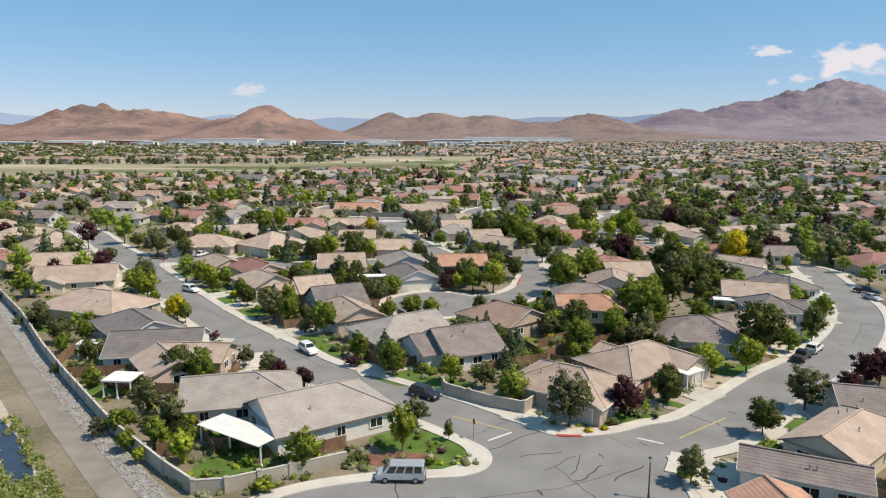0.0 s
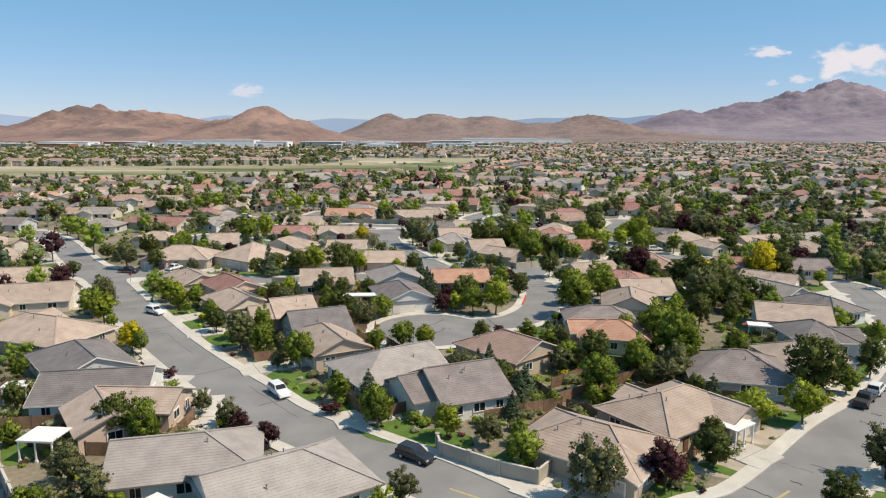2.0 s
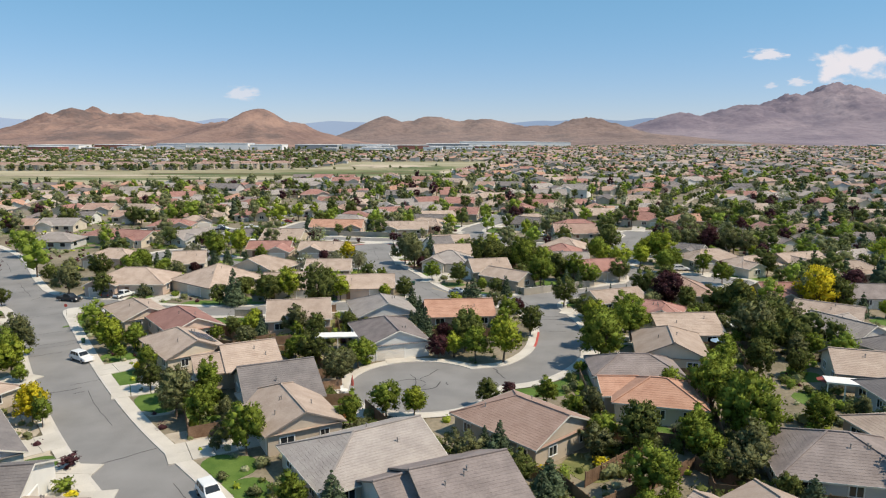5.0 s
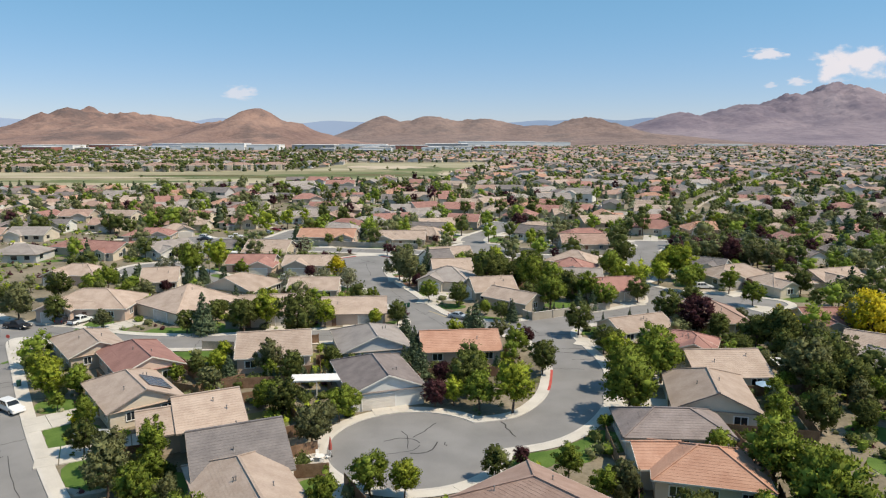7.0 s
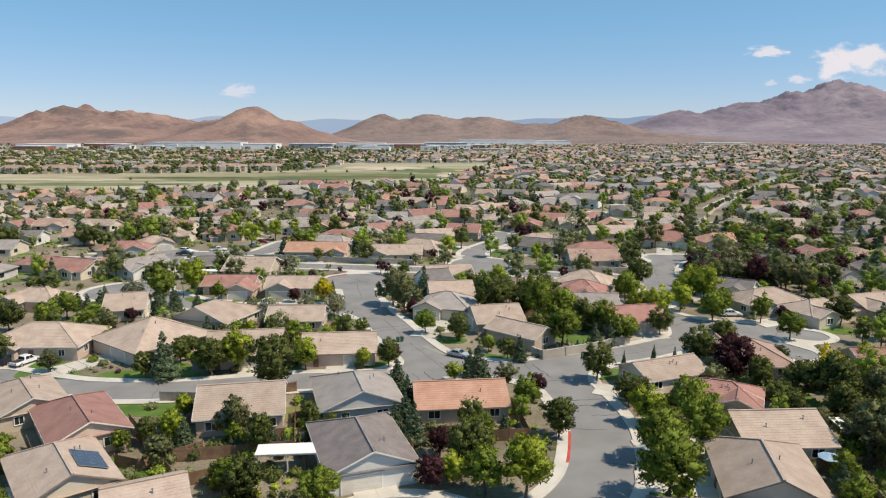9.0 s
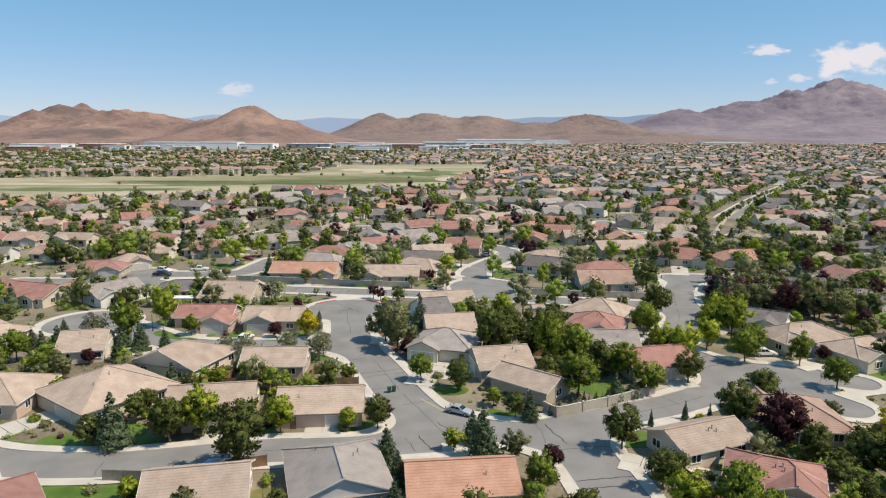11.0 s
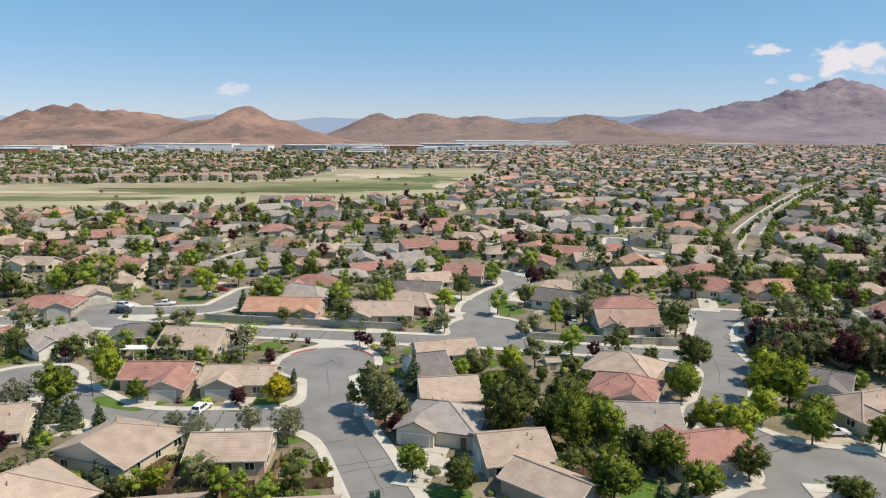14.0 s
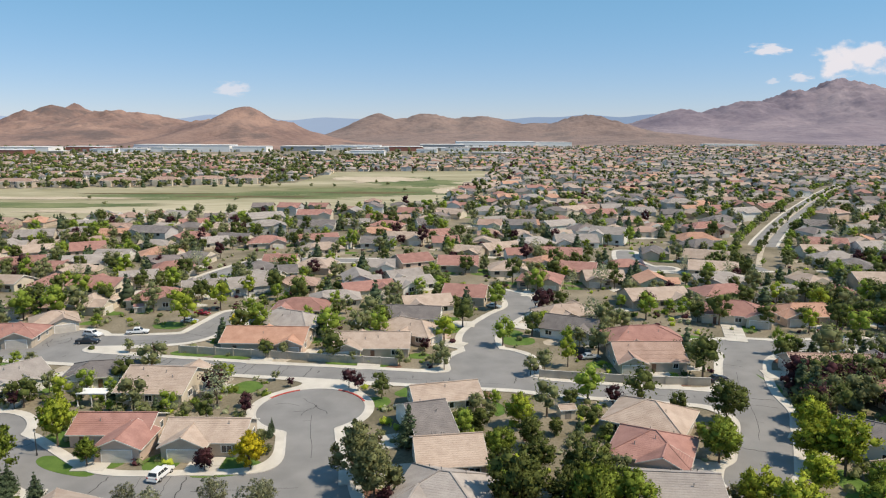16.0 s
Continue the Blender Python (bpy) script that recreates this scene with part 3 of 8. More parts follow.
FIELD = street_field()
RED_KERB = ((15.5, 79.6, 3.2), (-31.2, 287.0, 3.6), (-16.0, 286.8, 4.5), (18.5, 174.0, 5.0))
road_s, kerb_s, walk_s, red_s = Shape(), Shape(), Shape(), Shape()
for j in range(len(GY) - 1):
    run = None
    for i in range(len(GX) - 1):
        d4 = (FIELD[j, i], FIELD[j, i + 1], FIELD[j + 1, i + 1], FIELD[j + 1, i])
        lo, hi = min(d4), max(d4)
        x0, x1, y0, y1 = GX[i], GX[i + 1], GY[j], GY[j + 1]
        if hi <= 0:
            run = x0 if run is None else run
        if run is not None and (hi > 0 or i == len(GX) - 2):
            road_s.face((run, y0, 0.02), (x0, y0, 0.02), (x0, y1, 0.02), (run, y1, 0.02))
            run = None
        if hi <= 0 or lo > KERB_W + WALK_W:
            continue
        cell = [(x0, y0, d4[0]), (x1, y0, d4[1]), (x1, y1, d4[2]), (x0, y1, d4[3])]
        if lo < 0:
            p = cut(cell, 0.0, True)
            if len(p) > 2:
                road_s.face(*[(q[0], q[1], 0.02) for q in p])
        rest = cut(cell, 0.0, False)
        if len(rest) > 2 and lo < KERB_W:
            p = cut(rest, KERB_W, True)
            if len(p) > 2:
                red = any(math.hypot(x0 - rx, y0 - ry) < rr for rx, ry, rr in RED_KERB)
                s = red_s if red else kerb_s
                s.face(*[(q[0], q[1], KERB_H) for q in p])
                for a, c in zip(p, p[1:] + p[:1]):
                    if abs(a[2]) < 1e-6 and abs(c[2]) < 1e-6:
                        s.face((c[0], c[1], 0.0), (a[0], a[1], 0.0), (a[0], a[1], KERB_H), (c[0], c[1], KERB_H))
        p = cut(cut(rest, KERB_W, False), KERB_W + WALK_W, True) if len(rest) > 2 else []
        if len(p) > 2:
            walk_s.face(*[(q[0], q[1], KERB_H - 0.004) for q in p])
road_s.thing("road", ASPHALT, "worn grey asphalt residential streets", "road", kind="structure")
kerb_s.thing("kerb", KERB, "pale concrete kerb along the streets", "kerb", kind="structure")
red_s.thing("kerb", REDPAINT, "red-painted no-parking kerb at a corner", "kerb", kind="structure")
walk_s.thing("pavement", CONCRETE, "pale concrete footway beside the kerb", "footway", kind="structure")

for k, (hw, line, bulb) in enumerate(STREETS):
    if line[-1].y > 474:     # the wide road that runs on out of the estate
        s, side_s = Shape(), Shape()
        for i in range(len(line) - 1):
            if line[i].y < 470:
                continue
            a, b, na, nb = line[i], line[i + 1], normal_at(line, i), normal_at(line, i + 1)
            for shape, o0, o1, z in ((s, -hw, hw, 0.02), (side_s, hw, hw + 1.3, 0.12), (side_s, -hw - 1.3, -hw, 0.12)):
                q = [a + na * o0, b + nb * o0, b + nb * o1, a + na * o1]
                shape.face(*[(p.x, p.y, z) for p in reversed(q)])
        s.thing("road", ASPHALT, "wide pale asphalt through road", "road", kind="structure")
        side_s.thing("pavement", CONCRETE, "pale footway along the through road", "footway", kind="structure")
    # sealed cracks
    rng = random.Random(100 + k)
    tar = Shape()
    zt = 0.03

    def seam(pts, wide):
        for p, q in zip(pts, pts[1:]):
            d = (q - p)
            if d.length < 0.01:
                continue
            n = Vector((-d.y, d.x, 0)).normalized() * wide / 2
            tar.face((p - n)[:2] + (zt,), (q - n)[:2] + (zt,), (q + n)[:2] + (zt,), (p + n)[:2] + (zt,))

    if line[0].y < 380:
        for i in range(2, len(line) - 1, 1):
            if rng.random() < 0.22:
                n, p = normal_at(line, i), line[i]
                w0 = rng.choice((-1, -1, 0.0))
                w1 = 1 if rng.random() < 0.7 else 0.3
                seam([p + n * hw * (w0 + (w1 - w0) * t / 8) * 0.97 + Vector((rng.uniform(-.22, .22), rng.uniform(-.22, .22), 0)) for t in range(9)], rng.uniform(0.06, 0.18))
        off = rng.uniform(-0.1, 0.1)
        for i in range(0, len(line) - 9, 9):
            if rng.random() < 0.55:
                off += rng.uniform(-0.25, 0.25)
                seam([line[i + j] + normal_at(line, i + j) * (off * hw + rng.uniform(-.16, .16)) for j in range(9)], 0.08)
        if bulb or k == 0:
            e = line[-1] if bulb else Vector((15, 75, 0))
            for q in range(5):
                a = rng.uniform(0, 6.28)
                p = e + Vector((rng.uniform(-4, 4), rng.uniform(-4, 4), 0))
                pts = [p]
                for _ in range(7):
                    a += rng.uniform(-0.5, 0.5)
                    pts.append(pts[-1] + Vector((math.cos(a), math.sin(a), 0)) * 0.8)
                seam(pts, rng.uniform(0.08, 0.2))
        if tar.v:
            tar.thing("crack_seal", TAR, "black tar lines sealing the street's cracks", "crack seal", kind="stuff")


# ---- things: houses ----
HOUSES = []
UNIT = {}


def roof_face(s, a, b, c, d, course=0.42):
    """Overlapping tile courses from the eave a-b up to the top d-c."""
    a, b, c, d = map(Vector, (a, b, c, d))
    n = (b - a).cross(d - a)
    n.normalize()
    rows = max(2, int(((d + c) / 2 - (a + b) / 2).length / course))
    lift = n * 0.02
    for i in range(rows):
        t0, t1 = i / rows, (i + 1) / rows
        p, q = a.lerp(d, t0), b.lerp(c, t0)
        r, u = b.lerp(c, t1), a.lerp(d, t1)
        k = len(s.v)
        s.v += [tuple(p), tuple(q), tuple(q + lift), tuple(p + lift), tuple(r), tuple(u)]
        s.f += [[k, k + 1, k + 2, k + 3], [k + 3, k + 2, k + 4, k + 5]]


def edge_board(s, pts):
    """A fascia board run round a roof's edge; each point comes with the way it faces outwards."""
    k, n = len(s.v), len(pts)
    for (x, y, z), ox, oy in pts:
        for a, b in ((-0.03, -0.1), (0.03, -0.1), (0.03, 0.1), (-0.03, 0.1)):
            s.v.append((x + ox * a, y + oy * a, z - 0.08 + b))
    for i in range(n):
        p, q = k + 4 * i, k + 4 * ((i + 1) % n)
        for e in range(4):
            s.f.append([p + e, p + (e + 1) % 4, q + (e + 1) % 4, q + e])


def gable_roof(s, trim, cap, x0, x1, wide, eave, pitch, over=0.5):
    """Two slopes with the ridge along x."""
    hw = wide / 2 + over
    top, low = eave + pitch * wide / 2, eave - pitch * over
    roof_face(s, (x0, -hw, low), (x1, -hw, low), (x1, 0, top), (x0, 0, top))
    roof_face(s, (x1, hw, low), (x0, hw, low), (x0, 0, top), (x1, 0, top))
    cap.beam((x0, 0, top + 0.06), (x1, 0, top + 0.06), 0.3, 0.12)
    edge_board(trim, [((x0, hw, low), -1, 1), ((x0, 0, top), -1, 0), ((x0, -hw, low), -1, -1), ((x1, -hw, low), 1, -1), ((x1, 0, top), 1, 0), ((x1, hw, low), 1, 1)])
    s.face((x0, -hw, low - 0.05), (x0, 0, top - 0.05), (x1, 0, top - 0.05), (x1, -hw, low - 0.05))
    s.face((x0, hw, low - 0.05), (x1, hw, low - 0.05), (x1, 0, top - 0.05), (x0, 0, top - 0.05))


def hip_roof(s, trim, cap, long, wide, eave, pitch, over=0.5):
    hl, hw = long / 2 + over, wide / 2 + over
    r = max(0.3, hl - hw)
    low = eave - pitch * over
    top = low + pitch * min(hw, hl)
    c = [(-hl, -hw, low), (hl, -hw, low), (hl, hw, low), (-hl, hw, low)]
    e, f = (-r, 0, top), (r, 0, top)
    roof_face(s, c[0], c[1], f, e)
    roof_face(s, c[2], c[3], e, f)
    roof_face(s, c[1], c[2], f, f)
    roof_face(s, c[3], c[0], e, e)
    cap.beam((-r, 0, top + 0.06), (r, 0, top + 0.06), 0.3, 0.12)
    for p, q in ((c[0], e), (c[3], e), (c[1], f), (c[2], f)):
        cap.beam((p[0], p[1], p[2] + 0.07), (q[0], q[1], q[2] + 0.07), 0.26, 0.1)
    edge_board(trim, [(p, 1 if p[0] > 0 else -1, 1 if p[1] > 0 else -1) for p in c])
    s.face(*[(p[0], p[1], p[2] - 0.03) for p in reversed(c)])


def half_hip_roof(s, trim, cap, long, wide, eave, pitch, sg, over=0.5):
    """A ridge along x that ends in a gable on one side and a hip on the other (sg: 1 for +x)."""
    hw = wide / 2 + over
    xh, xg = sg * (long / 2 + over), -sg * (long / 2 + 0.45)
    low = eave - pitch * over
    top, r = low + pitch * hw, sg * (long / 2 + over - hw)
    for y in (-1, 1):
        a, b, c, d = (xg, y * hw, low), (xh, y * hw, low), (r, 0, top), (xg, 0, top)
        if y * sg < 0:
            roof_face(s, a, b, c, d)
        else:
            roof_face(s, b, a, d, c)
        cap.beam((xh, y * hw, low + 0.07), (r, 0, top + 0.07), 0.26, 0.1)
    p, q = (xh, -sg * hw, low), (xh, sg * hw, low)
    roof_face(s, p, q, (r, 0, top), (r, 0, top))
    edge_board(trim, [((xh, sg * hw, low), sg, sg), ((xg, sg * hw, low), -sg, sg), ((xg, 0, top), -sg, 0), ((xg, -sg * hw, low), -sg, -sg), ((xh, -sg * hw, low), sg, -sg)])
    cap.beam((xg, 0, top + 0.06), (r, 0, top + 0.06), 0.3, 0.12)
    s.face((xh, -sg * hw, low - 0.03), (xg, -sg * hw, low - 0.03), (xg, sg * hw, low - 0.03), (xh, sg * hw, low - 0.03))


def half_hip_walls(s, long, wide, eave, pitch, sg):
    hl, hw, top = long / 2, wide / 2, eave + pitch * wide / 2 - 0.12
    s.box(0, 0, 0, long, wide, eave - 0.1)
    g = [(-sg * hl, -hw, eave - 0.1), (-sg * hl, hw, eave - 0.1), (-sg * hl, 0, top)]
    s.face(*(g if sg < 0 else g[::-1]))


def gable_walls(s, long, wide, eave, pitch):
    """A body with gable ends along x."""
    hl, hw, top = long / 2, wide / 2, eave + pitch * wide / 2 - 0.12
    lo = [(-hl, -hw), (hl, -hw), (hl, hw), (-hl, hw)]
    s.face((-hl, -hw, 0), (hl, -hw, 0), (hl, -hw, eave), (-hl, -hw, eave))
    s.face((hl, hw, 0), (-hl, hw, 0), (-hl, hw, eave), (hl, hw, eave))
    s.face((hl, -hw, 0), (hl, hw, 0), (hl, hw, eave - 0.1), (hl, 0, top), (hl, -hw, eave - 0.1))
    s.face((-hl, hw, 0), (-hl, -hw, 0), (-hl, -hw, eave - 0.1), (-hl, 0, top), (-hl, hw, eave - 0.1))


def turned(shape, m):
    shape.v = [tuple(m @ Vector(v)) for v in shape.v]
    return shape


def opening(kind, x, y, z, turn, house_root, wide=1.6, high=1.2, plain=False):
    """A window or garage door on a wall that faces along its own -y."""
    if kind == "window":
        if "frame" not in UNIT:
            s = Shape()
            for px, pz, sx, sz in ((-0.5, 0.5, 0.09, 1.1), (0.5, 0.5, 0.09, 1.1), (0, 0.5, 0.05, 1.0)):
                s.box(px, -0.04, pz - sz / 2, sx, 0.1, sz)
            for pz in (-0.045, 1.0):
                s.box(0, -0.05, pz, 1.1, 0.12, 0.09)
            UNIT["frame"] = s.mesh("window", WHITE)
            p = Shape()
            p.box(0, -0.015, 0, 1.0, 0.04, 1.0)
            UNIT["pane"] = p.mesh("pane", PANE)
        if "far_window" not in UNIT:
            p = Shape()
            p.box(0, -0.02, -0.02, 1.04, 0.06, 1.04)
            UNIT["far_window"] = p.mesh("window", PANE)
        if plain:
            ob = part("window", UNIT["far_window"], PANE, house_root)
            ob.matrix_basis = pose(x, y, z, 0, 0, turn) @ Matrix.Diagonal((wide, 1, high, 1))
            return
        ob = part("window", UNIT["frame"], WHITE, house_root)
        ob.matrix_basis = pose(x, y, z, 0, 0, turn) @ Matrix.Diagonal((wide, 1, high, 1))
        part("pane", UNIT["pane"], PANE, ob)
    elif kind == "garage":
        if "garage" not in UNIT:
            s = Shape()
            prof = [(0.03, 0.0)]
            for r in range(4):
                prof += [(-0.06, 0.02 + 0.54 * r), (-0.06, 0.51 + 0.54 * r), (-0.03, 0.53 + 0.54 * r), (-0.03, 0.55 + 0.54 * r)]
            prof.append((0.03, 2.2))
            n = len(prof)
            s.v = [(x, y, z) for x in (-2.45, 2.45) for y, z in prof]
            s.f = [[i, (i + 1) % n, n + (i + 1) % n, n + i][::-1] for i in range(n)] + [list(range(n)), [n + i for i in range(n)][::-1]]
            UNIT["garage"] = s.mesh("garage_door", GARAGE)
            t = Shape()
            for px in (-2.52, 2.52):
                t.box(px, -0.03, 0, 0.16, 0.12, 2.3)
            t.box(0, -0.03, 2.2, 5.2, 0.12, 0.16)
            UNIT["surround"] = t.mesh("surround", WHITE)
        ob = part("garage_door", UNIT["garage"], GARAGE, house_root, "panelled two-car garage door")
        ob.matrix_basis = pose(x, y, z, 0, 0, turn)
        if not plain:
            part("surround", UNIT["surround"], WHITE, ob)
    else:
        if "door" not in UNIT:
            s = Shape()
            s.box(0, -0.03, 0, 0.95, 0.08, 2.05)
            for pz in (0.2, 0.8, 1.4):
                s.box(0, -0.06, pz, 0.6, 0.06, 0.45)
            UNIT["door"] = s.mesh("door", DOOR)
        ob = part("door", UNIT["door"], DOOR, house_root)
        ob.matrix_basis = pose(x, y, z, 0, 0, turn)


SIDE = {"s": (0, 0, -1), "n": (180, 0, 1), "e": (90, 1, 0), "w": (-90, -1, 0)}
ROOFWORD = {"tan": "tan", "grey": "pale grey", "charcoal": "dark grey", "mauve": "mauve-grey", "red": "red", "salmon": "salmon", "rose": "pinkish-brown"}


def house(x, y, yaw, long, wide, form, roof, side, wings=None):
    """A house on its main ridge; wings are (x, y, turn, length, width) in its own axes, None for a usual plan."""
    rng = random.Random(int(x * 13 + y * 7))
    near = y < 345 and abs(x) < 120
    body_l, body_w = long - 0.9, wide - 0.9
    eave, pitch = rng.choice((2.75, 2.85, 3.0)), rng.uniform(0.40, 0.46)
    if y > 470 and rng.random() < 0.22:
        eave = 5.3
    wall = {"tan": ("cream", "tan", "blush", "cream"), "grey": ("white", "grey", "cream"), "charcoal": ("grey", "white", "cream"), "mauve": ("grey", "white"),
            "red": ("blush", "cream", "tan"), "salmon": ("blush", "cream"), "rose": ("tan", "blush")}[roof]
    wall = rng.choice(wall)
    storey = "two-storey" if eave > 5 else "single-storey"
    h = root("house", x, y, 0, yaw, f"{storey} {wall} stucco house with {ROOFWORD[roof]} tile {'hipped' if 'hip' in form else 'gabled'} roof", "house", "houses of the estate")
    HOUSES.append((x, y, yaw, long, wide, side))
    trim_mat = rng.choice((TRIM, TRIM, DARKTRIM))
    walls, tiles, trim = Shape(), Shape(), Shape()
    caps = Shape()
    more = random.Random(int(x * 7 + y * 29))
    hip_main = form == "hip" or (form == "cross" and rng.random() < 0.35)
    if wings is None and form != "cross" and side in "ns" and more.random() < 0.6:
        form = "cross"
    if hip_main:
        walls.box(0, 0, 0, body_l, body_w, eave)
        hip_roof(tiles, trim, caps, body_l, body_w, eave, pitch)
    elif form in ("hip_e", "hip_w"):
        sg = 1 if form == "hip_e" else -1
        half_hip_walls(walls, body_l, body_w, eave, pitch, sg)
        half_hip_roof(tiles, trim, caps, body_l, body_w, eave, pitch, sg)
    else:
        gable_walls(walls, body_l, body_w, eave, pitch)
        gable_roof(tiles, trim, caps, -body_l / 2 - 0.45, body_l / 2 + 0.45, body_w, eave, pitch)
    in_wing = False
    for wx, wy, turn, wl, ww_ in wings or ():
        m = pose(wx, wy, 0, 0, 0, turn)
        w4, t4, f4, c4 = Shape(), Shape(), Shape(), Shape()
        low_eave = eave - 0.06
        gable_walls(w4, wl - 0.9, ww_ - 0.9, low_eave, pitch)
        gable_roof(t4, f4, c4, -wl / 2, wl / 2, ww_ - 0.9, low_eave, pitch)
        part("wing_wall", turned(w4, m), WALL[wall], h)
        wing = part("wing_roof", turned(t4, m).weld(), ROOF[roof], h)
        part("ridge_cap", turned(c4, m), ROOF[roof], wing)
        part("wing_fascia", turned(f4, m), trim_mat, h)
        end = m @ Vector((wl / 2 - 0.43, 0, 0))
        off_side = (turn - {"e": 0, "n": 90, "w": 180, "s": 270}[side] + 180) % 360 - 180
        if abs(off_side) < 50 and ww_ > 6.5:
            opening("garage", end.x, end.y, 0, turn + 90, h)
            in_wing = True
        else:
            opening("window", end.x, end.y, 0.95, turn + 90, h, 1.8, 1.25)
    part("wall", walls, WALL[wall], h)
    top_ = part("roof", tiles.weld(), ROOF[roof], h)
    part("fascia", trim, trim_mat, h)
    if near:
        part("ridge_cap", caps, ROOF[roof], top_)
        if wings is None and more.random() < 0.55 and body_l > 13:
            # a small gabled bay on the garden side
            bs = -1 if side != "s" else 1
            bw, bo = more.uniform(3.8, 5.0), more.uniform(0.7, 1.4)
            bx = more.uniform(-0.3, 0.3) * (body_l - bw)
            yo, yi = body_w / 2 + bo, body_w / 2 - bw / 2
            m = Matrix.Translation((bx, bs * (yo + yi) / 2, 0)) @ Matrix.Rotation(radians(90), 4, "Z")
            w3, t3, f3 = Shape(), Shape(), Shape()
            gable_walls(w3, yo - yi, bw, eave - 0.1, pitch)
            gable_roof(t3, f3, t3, -(yo - yi) / 2 - 0.4, (yo - yi) / 2 + 0.4, bw, eave - 0.08, pitch)
            part("bay_wall", turned(w3, m), WALL[wall], h)
            part("bay_roof", turned(t3, m).weld(), ROOF[roof], h)
            part("bay_fascia", turned(f3, m), trim_mat, h)
            opening("window", bx, bs * (yo + 0.02), 0.9, 0 if bs < 0 else 180, h, 1.9, 1.4)
    front = side
    wing_x = 0.0
    ww = 0
    if form == "cross":
        ws = side if side in "ns" else "s"
        ww = min(rng.uniform(6.0, 7.2), body_l * 0.6)
        out = rng.uniform(1.0, 2.2)
        sg = -1 if ws == "s" else 1
        wing_x = rng.choice((-1, 1)) * (body_l / 2 - ww / 2 - 0.05)
        y_out, y_in = body_w / 2 + out, body_w / 2 - ww / 2 * 0.9
        m = Matrix.Translation((wing_x, sg * (y_out + y_in) / 2, 0)) @ Matrix.Rotation(radians(90), 4, "Z")
        wl = y_out - y_in
        w2, t2, f2 = Shape(), Shape(), Shape()
        caps2 = Shape()
        gable_walls(w2, wl, ww, eave, pitch)
        gable_roof(t2, f2, caps2, -wl / 2 - 0.45, wl / 2 + 0.45, ww, eave + 0.02, pitch)
        part("wing_wall", turned(w2, m), WALL[wall], h)
        wing = part("wing_roof", turned(t2, m).weld(), ROOF[roof], h)
        if near:
            part("ridge_cap", turned(caps2, m), ROOF[roof], wing)
        part("wing_fascia", turned(f2, m), trim_mat, h)
        if side == ws:
            opening("garage", wing_x, sg * (y_out + 0.02), 0, SIDE[ws][0], h, plain=not near)
            front = ws
        else:
            opening("window", wing_x, sg * (y_out + 0.02), 0.95, SIDE[ws][0], h, 1.9, 1.3)
            opening("garage", SIDE[side][1] * (body_l / 2 + 0.02), 0.6, 0, SIDE[side][0], h, plain=not near)
    elif not in_wing:
        t, dx, dy = SIDE[side]
        off = rng.choice((-1, 1))
        if side in "ns":
            opening("garage", off * (body_l / 2 - 3.2), dy * (body_w / 2 + 0.02), 0, t, h, plain=not near)
            wing_x = off * (body_l / 2 - 3.2)
        else:
            opening("garage", dx * (body_l / 2 + 0.02), off * 1.5, 0, t, h, plain=not near)
    # windows and a front door, clear of the garage and wing
    for sd, (t, dx, dy) in SIDE.items():
        if sd in "ns":
            spots = [(-body_l * 0.33, dy * body_w / 2), (0.3, dy * body_w / 2), (body_l * 0.33, dy * body_w / 2)]
            blocked = (ww and (sd == side or (side in "ew" and sd == "s"))) or sd == side
            if blocked:
                spots = [p for p in spots if abs(p[0] - wing_x) > (ww / 2 + 1.0 if ww else 3.4)]
        else:
            spots = [(dx * body_l / 2, -body_w * 0.25), (dx * body_l / 2, body_w * 0.25)]
            if sd == side:
                spots = []
        if not near:
            spots = [] if y > 520 else spots[:2] if sd == "s" else spots[:1] if sd == "e" and y < 420 else []
        for i, (px, py) in enumerate(spots):
            jit = rng.uniform(-0.4, 0.4)
            if near and sd == side and i == 0:
                opening("door", px + jit, py + dy * 0.02, 0, t, h)
                continue
            w = rng.choice((1.2, 1.5, 1.8))
            opening("window", px + (jit if sd in "ns" else 0) + dx * 0.02, py + (jit if sd in "ew" else 0) + dy * 0.02, 0.95 if eave < 5 else rng.choice((0.95, 3.7)), t, h, w, 1.2, not near)
    # roof vents
    if near:
        for i in range(rng.randint(2, 4)):
            vx, vy = rng.uniform(-0.3, 0.3) * body_l, rng.choice((-1, 1)) * rng.uniform(0.08, 0.3) * body_w
            z = eave + pitch * (body_w / 2 - abs(vy))
            if hip_main or form in ("hip_e", "hip_w"):
                z = min(z, eave + pitch * (body_l / 2 - abs(vx)))
            s = Shape()
            s.tube((vx, vy, z - 0.2), (vx, vy, z + 0.42), 0.06, 0.06, 8)
            s.tube((vx, vy, z + 0.42), (vx, vy, z + 0.52), 0.12, 0.09, 8)
            s.tube((vx, vy, z - 0.12), (vx, vy, z + 0.08), 0.2, 0.08, 8)
            part("vent", s, PIPE, h)
    return h


# place, heading of the ridge, length, width, roof form and colour, garage side
house(-16.4, 85.4, 33, 16.9, 12.6, "hip_e", "grey", "e", [])
house(-28.5, 91.4, 14, 16.2, 12.5, "hip_e", "grey", "n", [])
house(-40.9, 107.0, -2, 12.1, 8.9, "gable", "tan", "n", [(-2.3, -4.6, -51, 11.6, 9.1)])
house(-48.9, 112.2, 10, 15.3, 12.7, "gable", "charcoal", "e", [])
house(-57.7, 123.9, -48, 17.9, 12.6, "hip_w", "charcoal", "n", [])
house(-73.0, 139.7, -20, 21.5, 13.8, "cross", "tan", "n")
house(-91.3, 166.4, 17, 18.6, 13.8, "cross", "tan", "e")
